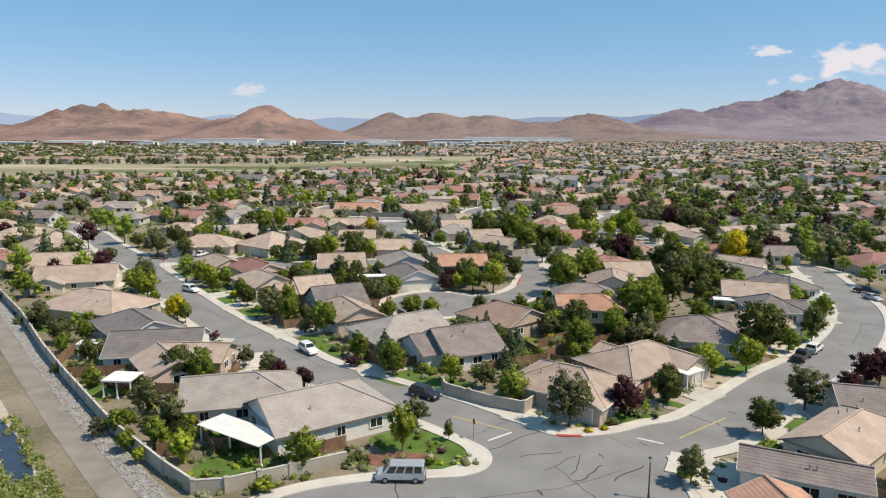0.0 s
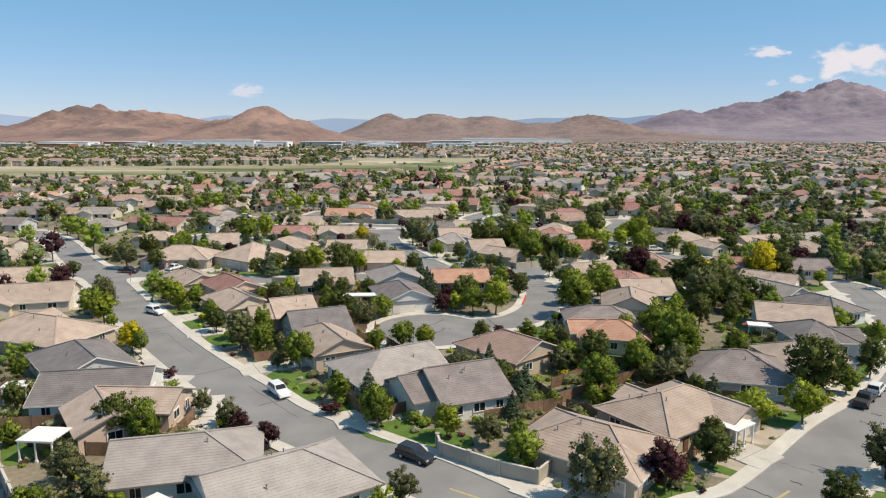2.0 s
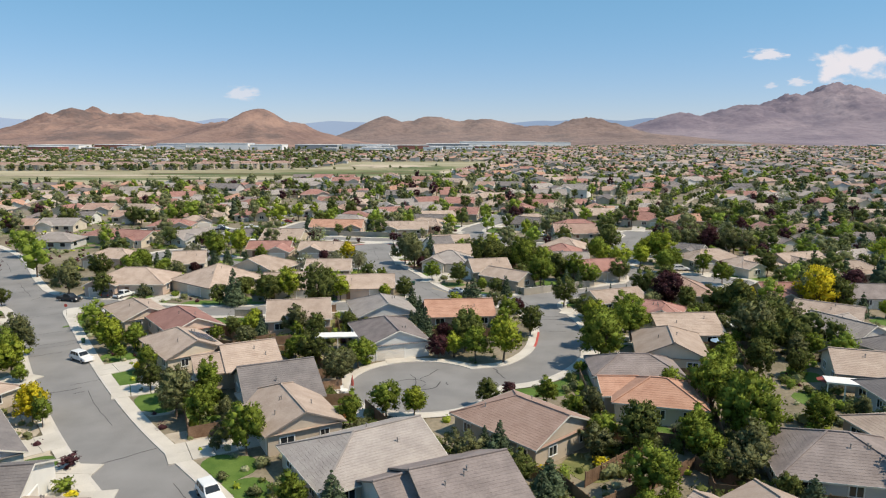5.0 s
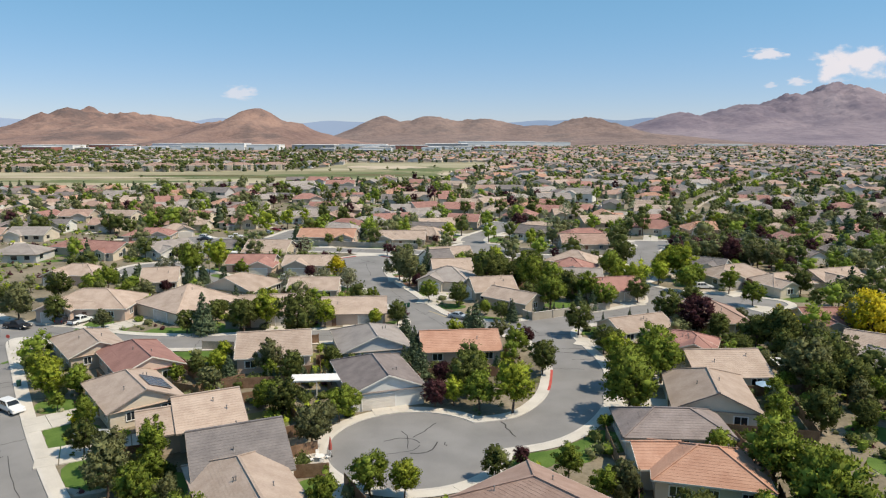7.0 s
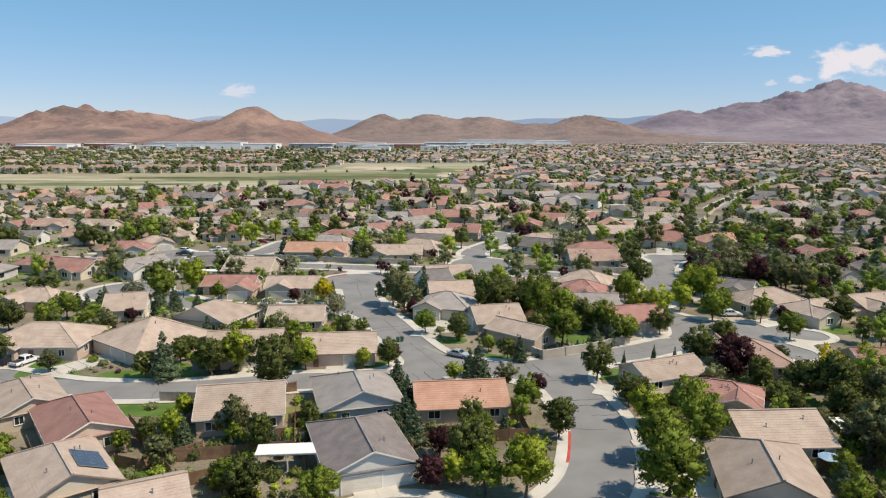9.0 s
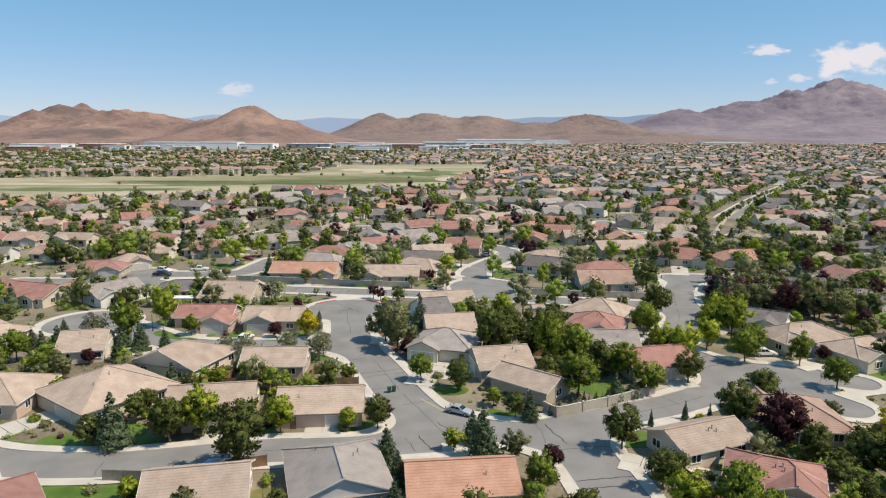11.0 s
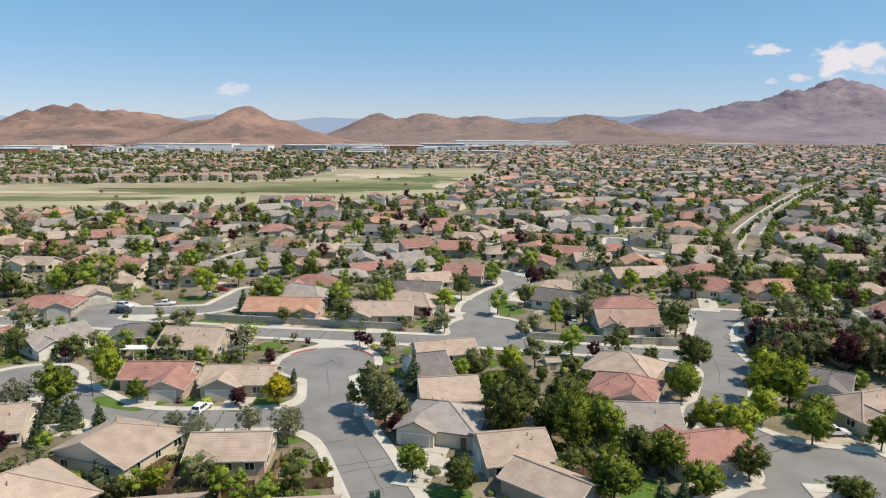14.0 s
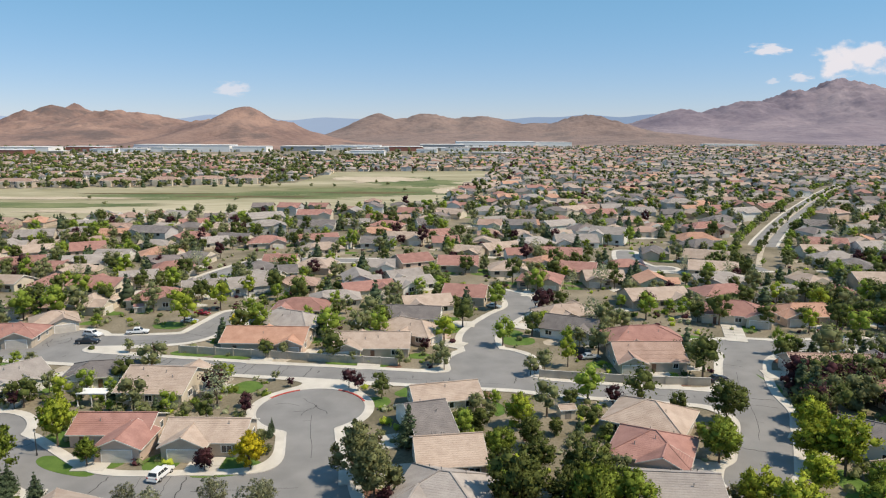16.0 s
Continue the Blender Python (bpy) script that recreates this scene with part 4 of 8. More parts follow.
house(-104.4, 183.0, 10, 14.8, 13.8, "gable", "tan", "e")
house(-126.1, 211.9, 50, 16.0, 13.8, "cross", "tan", "e")
house(-147.0, 233.6, 76, 21.5, 13.8, "hip", "tan", "s")
house(-166.6, 250.2, 49, 21.1, 13.8, "hip", "tan", "e")
house(-8.7, 121.6, 32, 15.6, 13.6, "hip_w", "grey", "n", [])
house(2.3, 113.7, 24, 11.2, 13.9, "gable", "mauve", "w", [(-6.0, 1.0, 5, 6.3, 10.2)])
house(-20.1, 134.5, -61, 16.2, 10.4, "hip_w", "tan", "s", [])
house(-23.7, 143.3, 24, 11.1, 14.5, "gable", "charcoal", "e", [])
house(-31.1, 154.9, 26, 8.9, 12.2, "gable", "tan", "w", [(-6.2, -1.2, 0, 5.4, 9.0)])
house(-44.8, 163.0, -51, 15.4, 10.6, "hip_w", "tan", "s", [])
house(-50.2, 177.7, -52, 16.7, 10.4, "hip_w", "red", "w", [])
house(-62.9, 186.2, -50, 15.5, 10.0, "hip_w", "tan", "n", [])
house(-76.5, 216.3, 1, 18.9, 13.7, "cross", "tan", "s")
house(-56.0, 217.3, 53, 17.2, 16.7, "hip", "tan", "w")
house(-28.8, 183.8, 11, 12.8, 12.4, "gable", "tan", "n", [])
house(-12.4, 188.3, -74, 15.1, 12.9, "hip_w", "grey", "n", [])
house(-9.6, 170.0, -71, 16.3, 11.7, "hip_w", "mauve", "e", [])
house(3.7, 186.9, 6, 14.4, 10.6, "gable", "salmon", "n", [])
house(12.7, 233.2, 11, 11.1, 12.0, "gable", "tan", "w", [(2.4, -11.5, -53, 12.9, 8.5)])
house(39.1, 199.2, 22, 13.1, 9.2, "gable", "tan", "n", [])
house(44.9, 188.4, -26, 12.2, 9.1, "cross", "red", "w")
house(46.2, 174.8, 3, 12.5, 11.9, "gable", "tan", "w", [])
house(39.8, 162.8, -102, 16.2, 11.9, "hip_w", "tan", "s", [])
house(30.7, 151.8, -3, 14.1, 9.5, "hip", "mauve", "n", [])
house(30.9, 139.8, -14, 12.6, 10.4, "hip", "salmon", "n", [(-5.6, 1.3, 14, 6.0, 7.4)])
house(11.0, 131.2, -48, 14.7, 12.3, "hip_w", "rose", "w", [])
house(30.4, 105.4, 36, 17.1, 12.3, "cross", "tan", "s")
house(17.9, 95.3, -36, 16.2, 12.3, "hip", "tan", "s")
house(45.4, 121.0, -12, 15.5, 13.3, "hip", "mauve", "e", [])
house(59.2, 127.7, 8, 13.1, 10.7, "hip", "tan", "s")
house(66.7, 139.2, -90, 12.2, 10.7, "cross", "charcoal", "n")
house(68.7, 151.5, -17, 13.8, 11.6, "gable", "tan", "e")
house(79.2, 160.2, -66, 14.5, 9.9, "hip", "charcoal", "n")
house(75.8, 173.2, -62, 12.9, 9.9, "cross", "grey", "n")
house(79.7, 184.9, -36, 13.0, 10.7, "gable", "tan", "e")
house(120.5, 188.8, 9, 19.3, 13.8, "cross", "red", "w")
house(121.6, 250.5, 27, 18.8, 11.2, "cross", "grey", "e")
house(87.6, 240.4, 22, 15.0, 10.7, "cross", "tan", "w")
house(48.2, 78.0, -140, 16.4, 9.2, "hip_w", "tan", "s", [])
house(38.3, 69.2, -25, 12.9, 6.9, "gable", "mauve", "w", [])
house(57.8, 87.2, -15, 12.2, 11.6, "cross", "mauve", "w")
house(30.3, 57.2, 5, 12.8, 11.6, "hip", "salmon", "n")
house(-36.0, 211.9, 9, 14.1, 13.4, "gable", "tan", "s", [])
house(-30.8, 233.4, 2, 12.6, 10.5, "gable", "tan", "n", [])
house(-18.4, 212.4, 5, 14.2, 11.6, "gable", "tan", "s", [])
house(-49.1, 235.0, -109, 14.8, 15.3, "hip_w", "tan", "w", [])
house(-72.6, 243.0, 14, 9.4, 12.5, "gable", "tan", "e", [])
house(-55.3, 267.2, 0, 14.2, 9.5, "gable", "red", "s", [(4.0, -6.0, -90, 8.5, 8.4)])
house(-37.9, 263.9, -1, 14.3, 9.9, "gable", "tan", "s", [(-2.6, -3.2, -90, 7.3, 8.0)])
house(-55.4, 288.2, -5, 14.5, 14.8, "cross", "tan", "n")
house(-89.5, 290.0, 53, 14.5, 12.8, "cross", "grey", "e")
house(-108.7, 288.2, -17, 16.2, 12.8, "cross", "red", "n")
house(-104.4, 335.6, 31, 12.2, 10.7, "cross", "tan", "s")
house(-109.1, 323.0, 7, 17.3, 10.7, "cross", "red", "s")
house(-85.9, 362.8, 0, 17.2, 13.7, "cross", "red", "e")
house(-41.4, 318.9, -3, 21.1, 12.5, "cross", "salmon", "s")
house(-39.1, 334.1, -27, 20.3, 12.1, "hip", "grey", "w")
house(-14.7, 315.1, 0, 18.8, 11.5, "cross", "tan", "s")
house(-5.7, 327.5, -32, 18.6, 12.0, "hip", "tan", "e")
house(-7.0, 342.0, -7, 19.0, 11.2, "gable", "charcoal", "e")
house(-38.9, 349.4, 0, 16.5, 11.6, "cross", "red", "w")
house(-30.8, 360.9, 11, 16.0, 10.0, "cross", "grey", "w")
house(-77.2, 377.2, 21, 14.2, 9.9, "cross", "grey", "n")
house(-60.8, 390.5, -9, 14.6, 9.9, "cross", "grey", "w")
house(-22.4, 374.5, 25, 17.8, 10.7, "cross", "red", "s")
house(-7.6, 381.9, 32, 14.2, 9.9, "cross", "grey", "e")
house(-2.3, 354.5, 15, 15.4, 11.3, "cross", "tan", "s")
house(10.3, 366.1, -13, 14.2, 12.5, "cross", "red", "n")
house(38.2, 343.9, 16, 17.5, 10.7, "hip", "tan", "n")
house(37.2, 329.0, -27, 15.0, 11.9, "cross", "charcoal", "w")
house(53.1, 319.4, 6, 19.6, 13.0, "hip", "red", "e")
house(50.0, 306.2, 0, 16.5, 12.7, "gable", "rose", "s")
house(69.3, 362.7, 10, 20.2, 12.8, "cross", "tan", "s")
house(94.0, 368.5, 7, 19.1, 12.8, "cross", "red", "e")
house(87.0, 344.6, -17, 18.9, 13.7, "hip", "red", "s")
house(107.9, 343.9, 3, 20.5, 11.7, "cross", "salmon", "s")
house(89.0, 299.0, -4, 18.6, 10.5, "gable", "rose", "w")
house(104.4, 297.2, -7, 13.0, 11.4, "gable", "charcoal", "n")
house(2.6, 281.9, 14, 14.1, 9.4, "gable", "tan", "n", [])
house(-0.9, 269.1, 18, 7.9, 15.7, "gable", "charcoal", "w", [])
house(3.1, 256.4, 8, 11.5, 11.8, "gable", "tan", "w", [])
house(2.5, 244.1, -16, 13.9, 12.3, "cross", "grey", "s")
house(40.5, 270.6, -31, 14.7, 13.1, "hip", "tan", "n")
house(37.1, 258.0, -26, 13.2, 12.4, "cross", "red", "e")
house(36.5, 244.6, -5, 12.3, 11.7, "gable", "grey", "e")
house(42.4, 233.1, 14, 14.0, 11.5, "gable", "red", "s")
house(76.8, 262.1, -36, 12.2, 10.7, "cross", "charcoal", "w")
house(79.6, 249.3, 16, 17.2, 11.6, "cross", "tan", "s")
house(56.5, 207.1, -5, 14.5, 13.8, "cross", "rose", "n")
house(104.5, 246.8, 18, 15.9, 11.2, "cross", "tan", "w")
house(-217.5, 501.4, -19, 16.8, 12.8, "cross", "red", "s")
house(-196.4, 486.9, 17, 18.1, 12.8, "cross", "grey", "n")
house(-180.7, 498.0, 24, 18.7, 12.8, "hip", "grey", "s")
house(-156.7, 467.3, 28, 15.1, 12.8, "cross", "rose", "s")
house(-158.4, 489.8, 10, 14.5, 12.8, "cross", "salmon", "s")
house(-137.6, 484.0, -10, 20.3, 12.7, "cross", "charcoal", "s")
house(-117.6, 480.0, 1, 19.8, 12.4, "cross", "red", "s")
house(-102.5, 467.3, 28, 12.2, 10.7, "cross", "grey", "n")
house(-170.3, 442.5, 25, 16.6, 12.8, "gable", "tan", "s")
house(-151.4, 448.1, 28, 14.5, 12.8, "cross", "red", "n")
house(-160.5, 414.9, 28, 17.2, 12.8, "gable", "red", "e")
house(-137.8, 419.1, 18, 16.0, 11.9, "cross", "grey", "s")
house(-132.4, 432.5, 1, 14.3, 11.6, "cross", "grey", "e")
house(-115.1, 437.7, 26, 17.6, 12.8, "cross", "salmon", "s")
house(-104.6, 390.8, 23, 13.0, 11.2, "cross", "grey", "e")
house(-98.7, 406.6, 28, 16.3, 11.0, "hip", "red", "s")
house(-112.3, 378.8, -17, 19.2, 12.0, "cross", "red", "n")
house(-187.1, 523.5, 1, 15.0, 12.4, "cross", "grey", "s")
house(-175.2, 533.2, -25, 18.4, 11.5, "cross", "grey", "s")
house(-157.0, 533.4, 28, 13.5, 11.9, "cross", "tan", "n")
house(-155.2, 565.7, -23, 18.4, 12.8, "cross", "grey", "s")
house(-133.8, 531.6, 23, 17.4, 12.8, "cross", "red", "s")
house(-144.9, 405.6, 0, 13.7, 12.1, "cross", "red", "n")
house(-71.2, 554.0, 1, 20.4, 12.8, "cross", "red", "s")
house(-65.1, 525.9, 1, 20.4, 12.8, "cross", "charcoal", "s")
house(-96.8, 539.1, 28, 19.7, 12.8, "cross", "grey", "s")
house(-108.9, 510.6, -22, 16.1, 12.8, "cross", "tan", "e")
house(-88.3, 506.9, 16, 20.1, 12.8, "cross", "grey", "e")
house(-96.6, 478.9, -12, 17.1, 10.7, "cross", "charcoal", "n")
house(-78.5, 468.0, 16, 17.5, 12.7, "cross", "red", "s")
house(-56.2, 475.5, 19, 19.5, 12.4, "cross", "red", "s")
house(-45.8, 465.0, -5, 13.4, 11.4, "gable", "charcoal", "s")
house(-50.0, 450.8, 23, 18.5, 11.8, "cross", "tan", "s")
house(-26.8, 468.9, 1, 16.3, 12.2, "cross", "charcoal", "s")
house(-14.6, 479.9, -10, 19.4, 12.2, "cross", "tan", "s")
house(-3.5, 532.0, 11, 16.0, 12.8, "cross", "charcoal", "s")
house(0.2, 492.7, 22, 15.5, 12.8, "cross", "red", "s")
house(-36.0, 558.1, 28, 16.2, 12.8, "cross", "red", "s")
house(-30.6, 497.9, 1, 18.9, 12.8, "hip", "salmon", "s")
house(-26.8, 525.1, -20, 18.4, 12.8, "hip", "red", "s")
house(-61.2, 421.5, 0, 13.6, 10.7, "cross", "red", "n")
house(-67.0, 408.8, 28, 12.2, 10.7, "cross", "charcoal", "n")
house(-56.7, 401.1, 14, 12.2, 10.7, "cross", "charcoal", "w")
house(-46.1, 412.2, -10, 15.2, 12.2, "cross", "tan", "n")
house(-63.2, 378.8, 28, 13.6, 11.6, "cross", "grey", "n")
house(-9.2, 423.4, 28, 14.5, 12.8, "cross", "red", "n")
house(-11.3, 391.8, 28, 13.5, 11.6, "cross", "grey", "s")
house(-43.9, 530.6, 1, 14.5, 12.8, "cross", "grey", "s")
house(9.2, 417.5, -4, 16.1, 13.8, "cross", "red", "w")
house(14.3, 444.5, -23, 13.0, 11.5, "cross", "tan", "s")
house(27.6, 408.5, 0, 14.9, 13.8, "cross", "tan", "s")
house(37.3, 387.7, -16, 15.6, 13.8, "cross", "red", "s")
house(52.9, 435.4, -12, 17.5, 13.8, "cross", "red", "e")
house(44.0, 419.2, 21, 15.7, 12.8, "cross", "salmon", "e")
house(53.5, 404.9, -17, 14.8, 12.7, "cross", "red", "s")
house(59.8, 391.0, 0, 14.6, 12.7, "cross", "tan", "s")
house(65.6, 471.2, 1, 20.2, 13.8, "cross", "grey", "s")
house(83.8, 481.4, -25, 17.0, 12.8, "cross", "grey", "s")
house(91.4, 534.7, -19, 19.2, 12.8, "cross", "charcoal", "s")
house(67.2, 528.6, 28, 19.6, 12.3, "cross", "grey", "n")
house(49.1, 527.4, 1, 14.6, 12.3, "cross", "salmon", "s")
house(34.3, 594.4, 1, 20.3, 12.8, "cross", "grey", "s")
house(31.8, 542.3, 28, 18.4, 12.8, "gable", "grey", "s")
house(59.2, 634.5, 28, 17.9, 12.8, "cross", "grey", "n")
house(7.7, 578.8, -25, 20.4, 12.8, "cross", "tan", "s")
house(87.5, 597.1, 28, 20.4, 12.8, "cross", "tan", "s")
house(101.1, 579.6, 13, 20.4, 12.8, "cross", "red", "s")
house(129.6, 589.9, 1, 18.9, 12.8, "cross", "grey", "s")
house(110.5, 544.3, 20, 19.7, 12.8, "cross", "rose", "s")
house(44.6, 464.2, 28, 19.8, 12.8, "cross", "grey", "s")
house(28.5, 453.8, 28, 18.4, 11.5, "cross", "tan", "e")
house(125.1, 479.1, 5, 20.4, 13.8, "cross", "salmon", "e")
house(121.2, 461.8, 22, 18.7, 12.8, "cross", "charcoal", "s")
house(138.4, 501.9, 12, 20.4, 12.8, "cross", "red", "s")
house(164.3, 547.6, 28, 21.5, 13.8, "hip", "charcoal", "s")
house(185.5, 567.2, 22, 20.4, 12.8, "cross", "grey", "s")
house(223.4, 615.4, 28, 20.4, 12.8, "cross", "red", "s")
house(112.1, 430.9, -25, 17.9, 13.8, "cross", "tan", "e")
house(105.3, 407.0, -19, 17.9, 13.8, "cross", "tan", "w")
house(100.6, 386.5, -11, 17.8, 13.8, "cross", "grey", "e")
house(209.3, 527.3, -25, 19.7, 13.8, "cross", "charcoal", "w")
house(178.6, 463.9, -17, 20.0, 13.5, "cross", "red", "w")
house(163.6, 427.2, -4, 17.8, 13.8, "cross", "grey", "w")
house(162.1, 411.7, -25, 14.5, 13.8, "cross", "charcoal", "s")
house(152.6, 385.9, -3, 14.5, 13.8, "gable", "tan", "e")
house(278.0, 592.4, 1, 15.0, 12.8, "cross", "grey", "s")
house(254.5, 544.9, 10, 16.9, 12.8, "cross", "rose", "s")
house(238.7, 565.4, 28, 20.4, 12.8, "cross", "rose", "n")
house(224.4, 508.8, 1, 17.6, 12.8, "cross", "grey", "s")
house(195.0, 454.0, 1, 15.4, 12.5, "cross", "grey", "s")
house(184.8, 633.4, 28, 20.4, 12.8, "cross", "salmon", "s")
house(166.2, 622.4, 1, 20.9, 12.8, "hip", "grey", "n")



def blocked(x, y, margin):
    """Whether a point stands in or close to a house."""
    for hx, hy, yaw, l, w, sd in HOUSES:
        dx, dy = x - hx, y - hy
        if abs(dx) + abs(dy) > 40:
            continue
        c, s = math.cos(radians(yaw)), math.sin(radians(yaw))
        if abs(dx * c + dy * s) < l / 2 + margin and abs(dy * c - dx * s) < w / 2 + margin:
            return True
    return False


# driveways and front paths
DRIVES = [0]
for hx, hy, yaw, l, w, sd in HOUSES:
    gap, q = street_gap(hx, hy)
    if gap > 26 or hy > 420:
        continue
    a = radians(yaw)
    u = Vector((math.cos(a), math.sin(a), 0))
    v = Vector((-u.y, u.x, 0))
    d = {"s": -v, "n": v, "e": u, "w": -u}[sd]
    ext = (w if sd in "ns" else l) / 2
    start = Vector((hx, hy, 0)) + d * (ext - 0.5)
    side_v = Vector((-d.y, d.x, 0))
    rng = random.Random(int(hx * 3 + hy))
    start += side_v * rng.uniform(-2.0, 2.0)
    reach = 0
    for step in range(2, 40):
        p = start + d * step * 0.5
        if on_street(p.x, p.y, -1, 0.3):
            reach = step * 0.5
            break
    if not reach:
        continue
    DRIVES[0] += 1
    s = Shape()
    p0, p1 = start, start + d * reach
    n = max(2, int(reach / 2.5))
    for i in range(n):
        for k in (-1, 1):
            a0, a1 = p0.lerp(p1, i / n + 0.004), p0.lerp(p1, (i + 1) / n - 0.004)
            m0, m1 = side_v * (k * 0.02), side_v * (k * 2.7)
            quad = [a0 + m0, a1 + m0, a1 + m1, a0 + m1]
            if (quad[1] - quad[0]).cross(quad[2] - quad[0]).z < 0:
                quad.reverse()
            s.prism([(p.x, p.y, 0.0) for p in quad], 0.142 + 0.004 * (DRIVES[0] % 11))
    s.thing("driveway", CONCRETE, "pale jointed concrete driveway to a garage", "driveway", "driveways", kind="structure")


BEDS = []


def patch(name, x, y, rx, ry, material, label, z, seed, kind="structure"):
    """A flat bed with an uneven rounded edge."""
    s = Shape()
    n = 26
    pts = []
    for i in range(n):
        t = 2 * math.pi * i / n
        k = 1 + 0.22 * noise.noise(Vector((math.cos(t) * 1.3 + seed, math.sin(t) * 1.3, seed * 0.7)))
        while k > 0.15 and on_street(x + rx * k * math.cos(t), y + ry * k * math.sin(t), -1, 1.95):
            k -= 0.07
        pts.append((x + rx * k * math.cos(t), y + ry * k * math.sin(t), 0.0))
    reach = 1.4 * max(rx, ry)
    taken = {q[3] for q in BEDS if math.hypot(q[0] - x, q[1] - y) < q[2] + reach}
    level = min(k for k in range(40) if k not in taken)
    BEDS.append((x, y, reach, level))
    s.prism(pts, 0.03 + 0.005 * level)
    return s.thing(name, material, label, name.replace("_", " "), kind=kind)


LAWN_N = [0]


def lawn(x, y, rx, ry):
    LAWN_N[0] += 1
    patch("lawn", x, y, rx, ry, LAWN, "mown green lawn in a garden", 0.06 + 0.0015 * (LAWN_N[0] % 12), LAWN_N[0])


# front gardens: lawn, gravel or bark on either side of the drive
for hx, hy, yaw, l, w, sd in list(HOUSES):
    gap, q = street_gap(hx, hy)
    if gap > 24 or hy > 330:
        continue
    rg = random.Random(int(hx * 11 + hy * 5))
    d = Vector((q.x - hx, q.y - hy, 0)).normalized()
    side_v = Vector((-d.y, d.x, 0))
    for sg in (-1, 1):
        c = Vector((hx, hy, 0)) + d * (gap - rg.uniform(3.0, 4.5)) + side_v * sg * rg.uniform(4.5, 7.0)
        if on_street(c.x, c.y, -1, 2.6) or blocked(c.x, c.y, 0.4):
            continue
        pick = rg.random()
        LAWN_N[0] += 1
        z = 0.03 + 0.0016 * (LAWN_N[0] % 16)
        rx, ry = rg.uniform(3.2, 5.0), rg.uniform(2.6, 3.8)
        if pick < 0.62:
            patch("lawn", c.x, c.y, rx, ry, LAWN, "mown green front lawn beside a drive", z, LAWN_N[0])
        elif pick < 0.85:
            patch("gravel_bed", c.x, c.y, rx, ry, GRAVEL, "pale decorative gravel in a front garden", z, LAWN_N[0])
        else:
            patch("gravel_bed", c.x, c.y, rx * 0.8, ry * 0.8, BARK, "red-brown bark bed in a front garden", z, LAWN_N[0])
# back lawns
for hx, hy, yaw, l, w, sd in list(HOUSES):
    rg = random.Random(int(hx * 17 + hy * 3))
    if hy > 290 or rg.random() > 0.72:
        continue
    a = radians(yaw) + {"s": 90, "n": -90, "e": 180, "w": 0}[sd] * math.pi / 180
    r = (w if sd in "ns" else l) / 2 + 3.4
    LAWN_N[0] += 1
    patch("lawn", hx + r * math.cos(a), hy + r * math.sin(a), rg.uniform(3, 4.5), rg.uniform(2.6, 3.6), LAWN if rg.random() < 0.75 else DRYLAWN, "green lawn in a back garden", 0.03 + 0.0016 * (LAWN_N[0] % 16), LAWN_N[0])
lawn(1.3, 77.0, 4.3, 5.5)
lawn(-25.3, 75.8, 4.1, 4.5)
lawn(25.1, 86.6, 3.4, 3.7)
lawn(-9.9, 105.7, 3.5, 4.4)
lawn(-10.3, 106.4, 2.5, 3.1)
lawn(-40.8, 143.6, 4.3, 5.0)
lawn(-44.5, 124.4, 3.1, 2.9)
lawn(-75.1, 183.2, 2.7, 7.8)
lawn(-49.0, 202.6, 3.9, 5.2)
lawn(-62.4, 199.8, 3.8, 2.4)
lawn(-72.6, 204.3, 2.9, 2.7)
lawn(-74.1, 209.3, 2.0, 2.4)
lawn(-35.9, 165.6, 2.7, 3.1)
lawn(-46.2, 187.2, 8.5, 2.9)
lawn(14.3, 210.4, 4.4, 2.2)
lawn(31.5, 224.3, 3.7, 3.2)
lawn(-7.8, 208.1, 3.7, 3.2)
lawn(-59.1, 255.9, 3.5, 3.6)
lawn(-33.4, 253.0, 5.2, 2.2)
lawn(-39.2, 291.1, 3.1, 3.6)
lawn(-67.0, 291.1, 3.9, 3.8)
lawn(73.2, 297.8, 1.8, 10.7)
lawn(66.1, 251.2, 2.3, 4.1)
lawn(-47.7, 204.8, 3.6, 4.2)
lawn(19.6, 110.2, 3.1, 2.2)
lawn(12.4, 115.1, 1.8, 2.2)
lawn(63.4, 115.9, 2.5, 5.8)
lawn(59.2, 192.1, 3.0, 4.5)
lawn(51.9, 163.2, 2.7, 3.1)
lawn(-73.3, 337.7, 5.1, 3.5)
lawn(-58.0, 314.0, 6.2, 3.0)
lawn(-76.1, 182.3, 3.6, 5.6)
lawn(58.1, 226.9, 2.7, 3.8)
lawn(55.6, 144.6, 3.1, 2.5)
lawn(-10.7, 283.2, 2.9, 2.7)
lawn(21.6, 323.9, 4.7, 3.8)
lawn(13.2, 279.5, 1.4, 3.3)
lawn(-58.6, 255.5, 5.5, 4.9)
lawn(-33.2, 255.0, 5.8, 3.3)
lawn(29.5, 224.8, 4.8, 2.7)
lawn(57.6, 227.4, 2.7, 3.8)
lawn(-2.8, 233.8, 4.0, 6.4)
lawn(-77.6, 263.7, 2.9, 3.2)
lawn(-1.8, 80.5, 6.8, 4.5)
lawn(-24.6, 73.5, 4.6, 4.0)


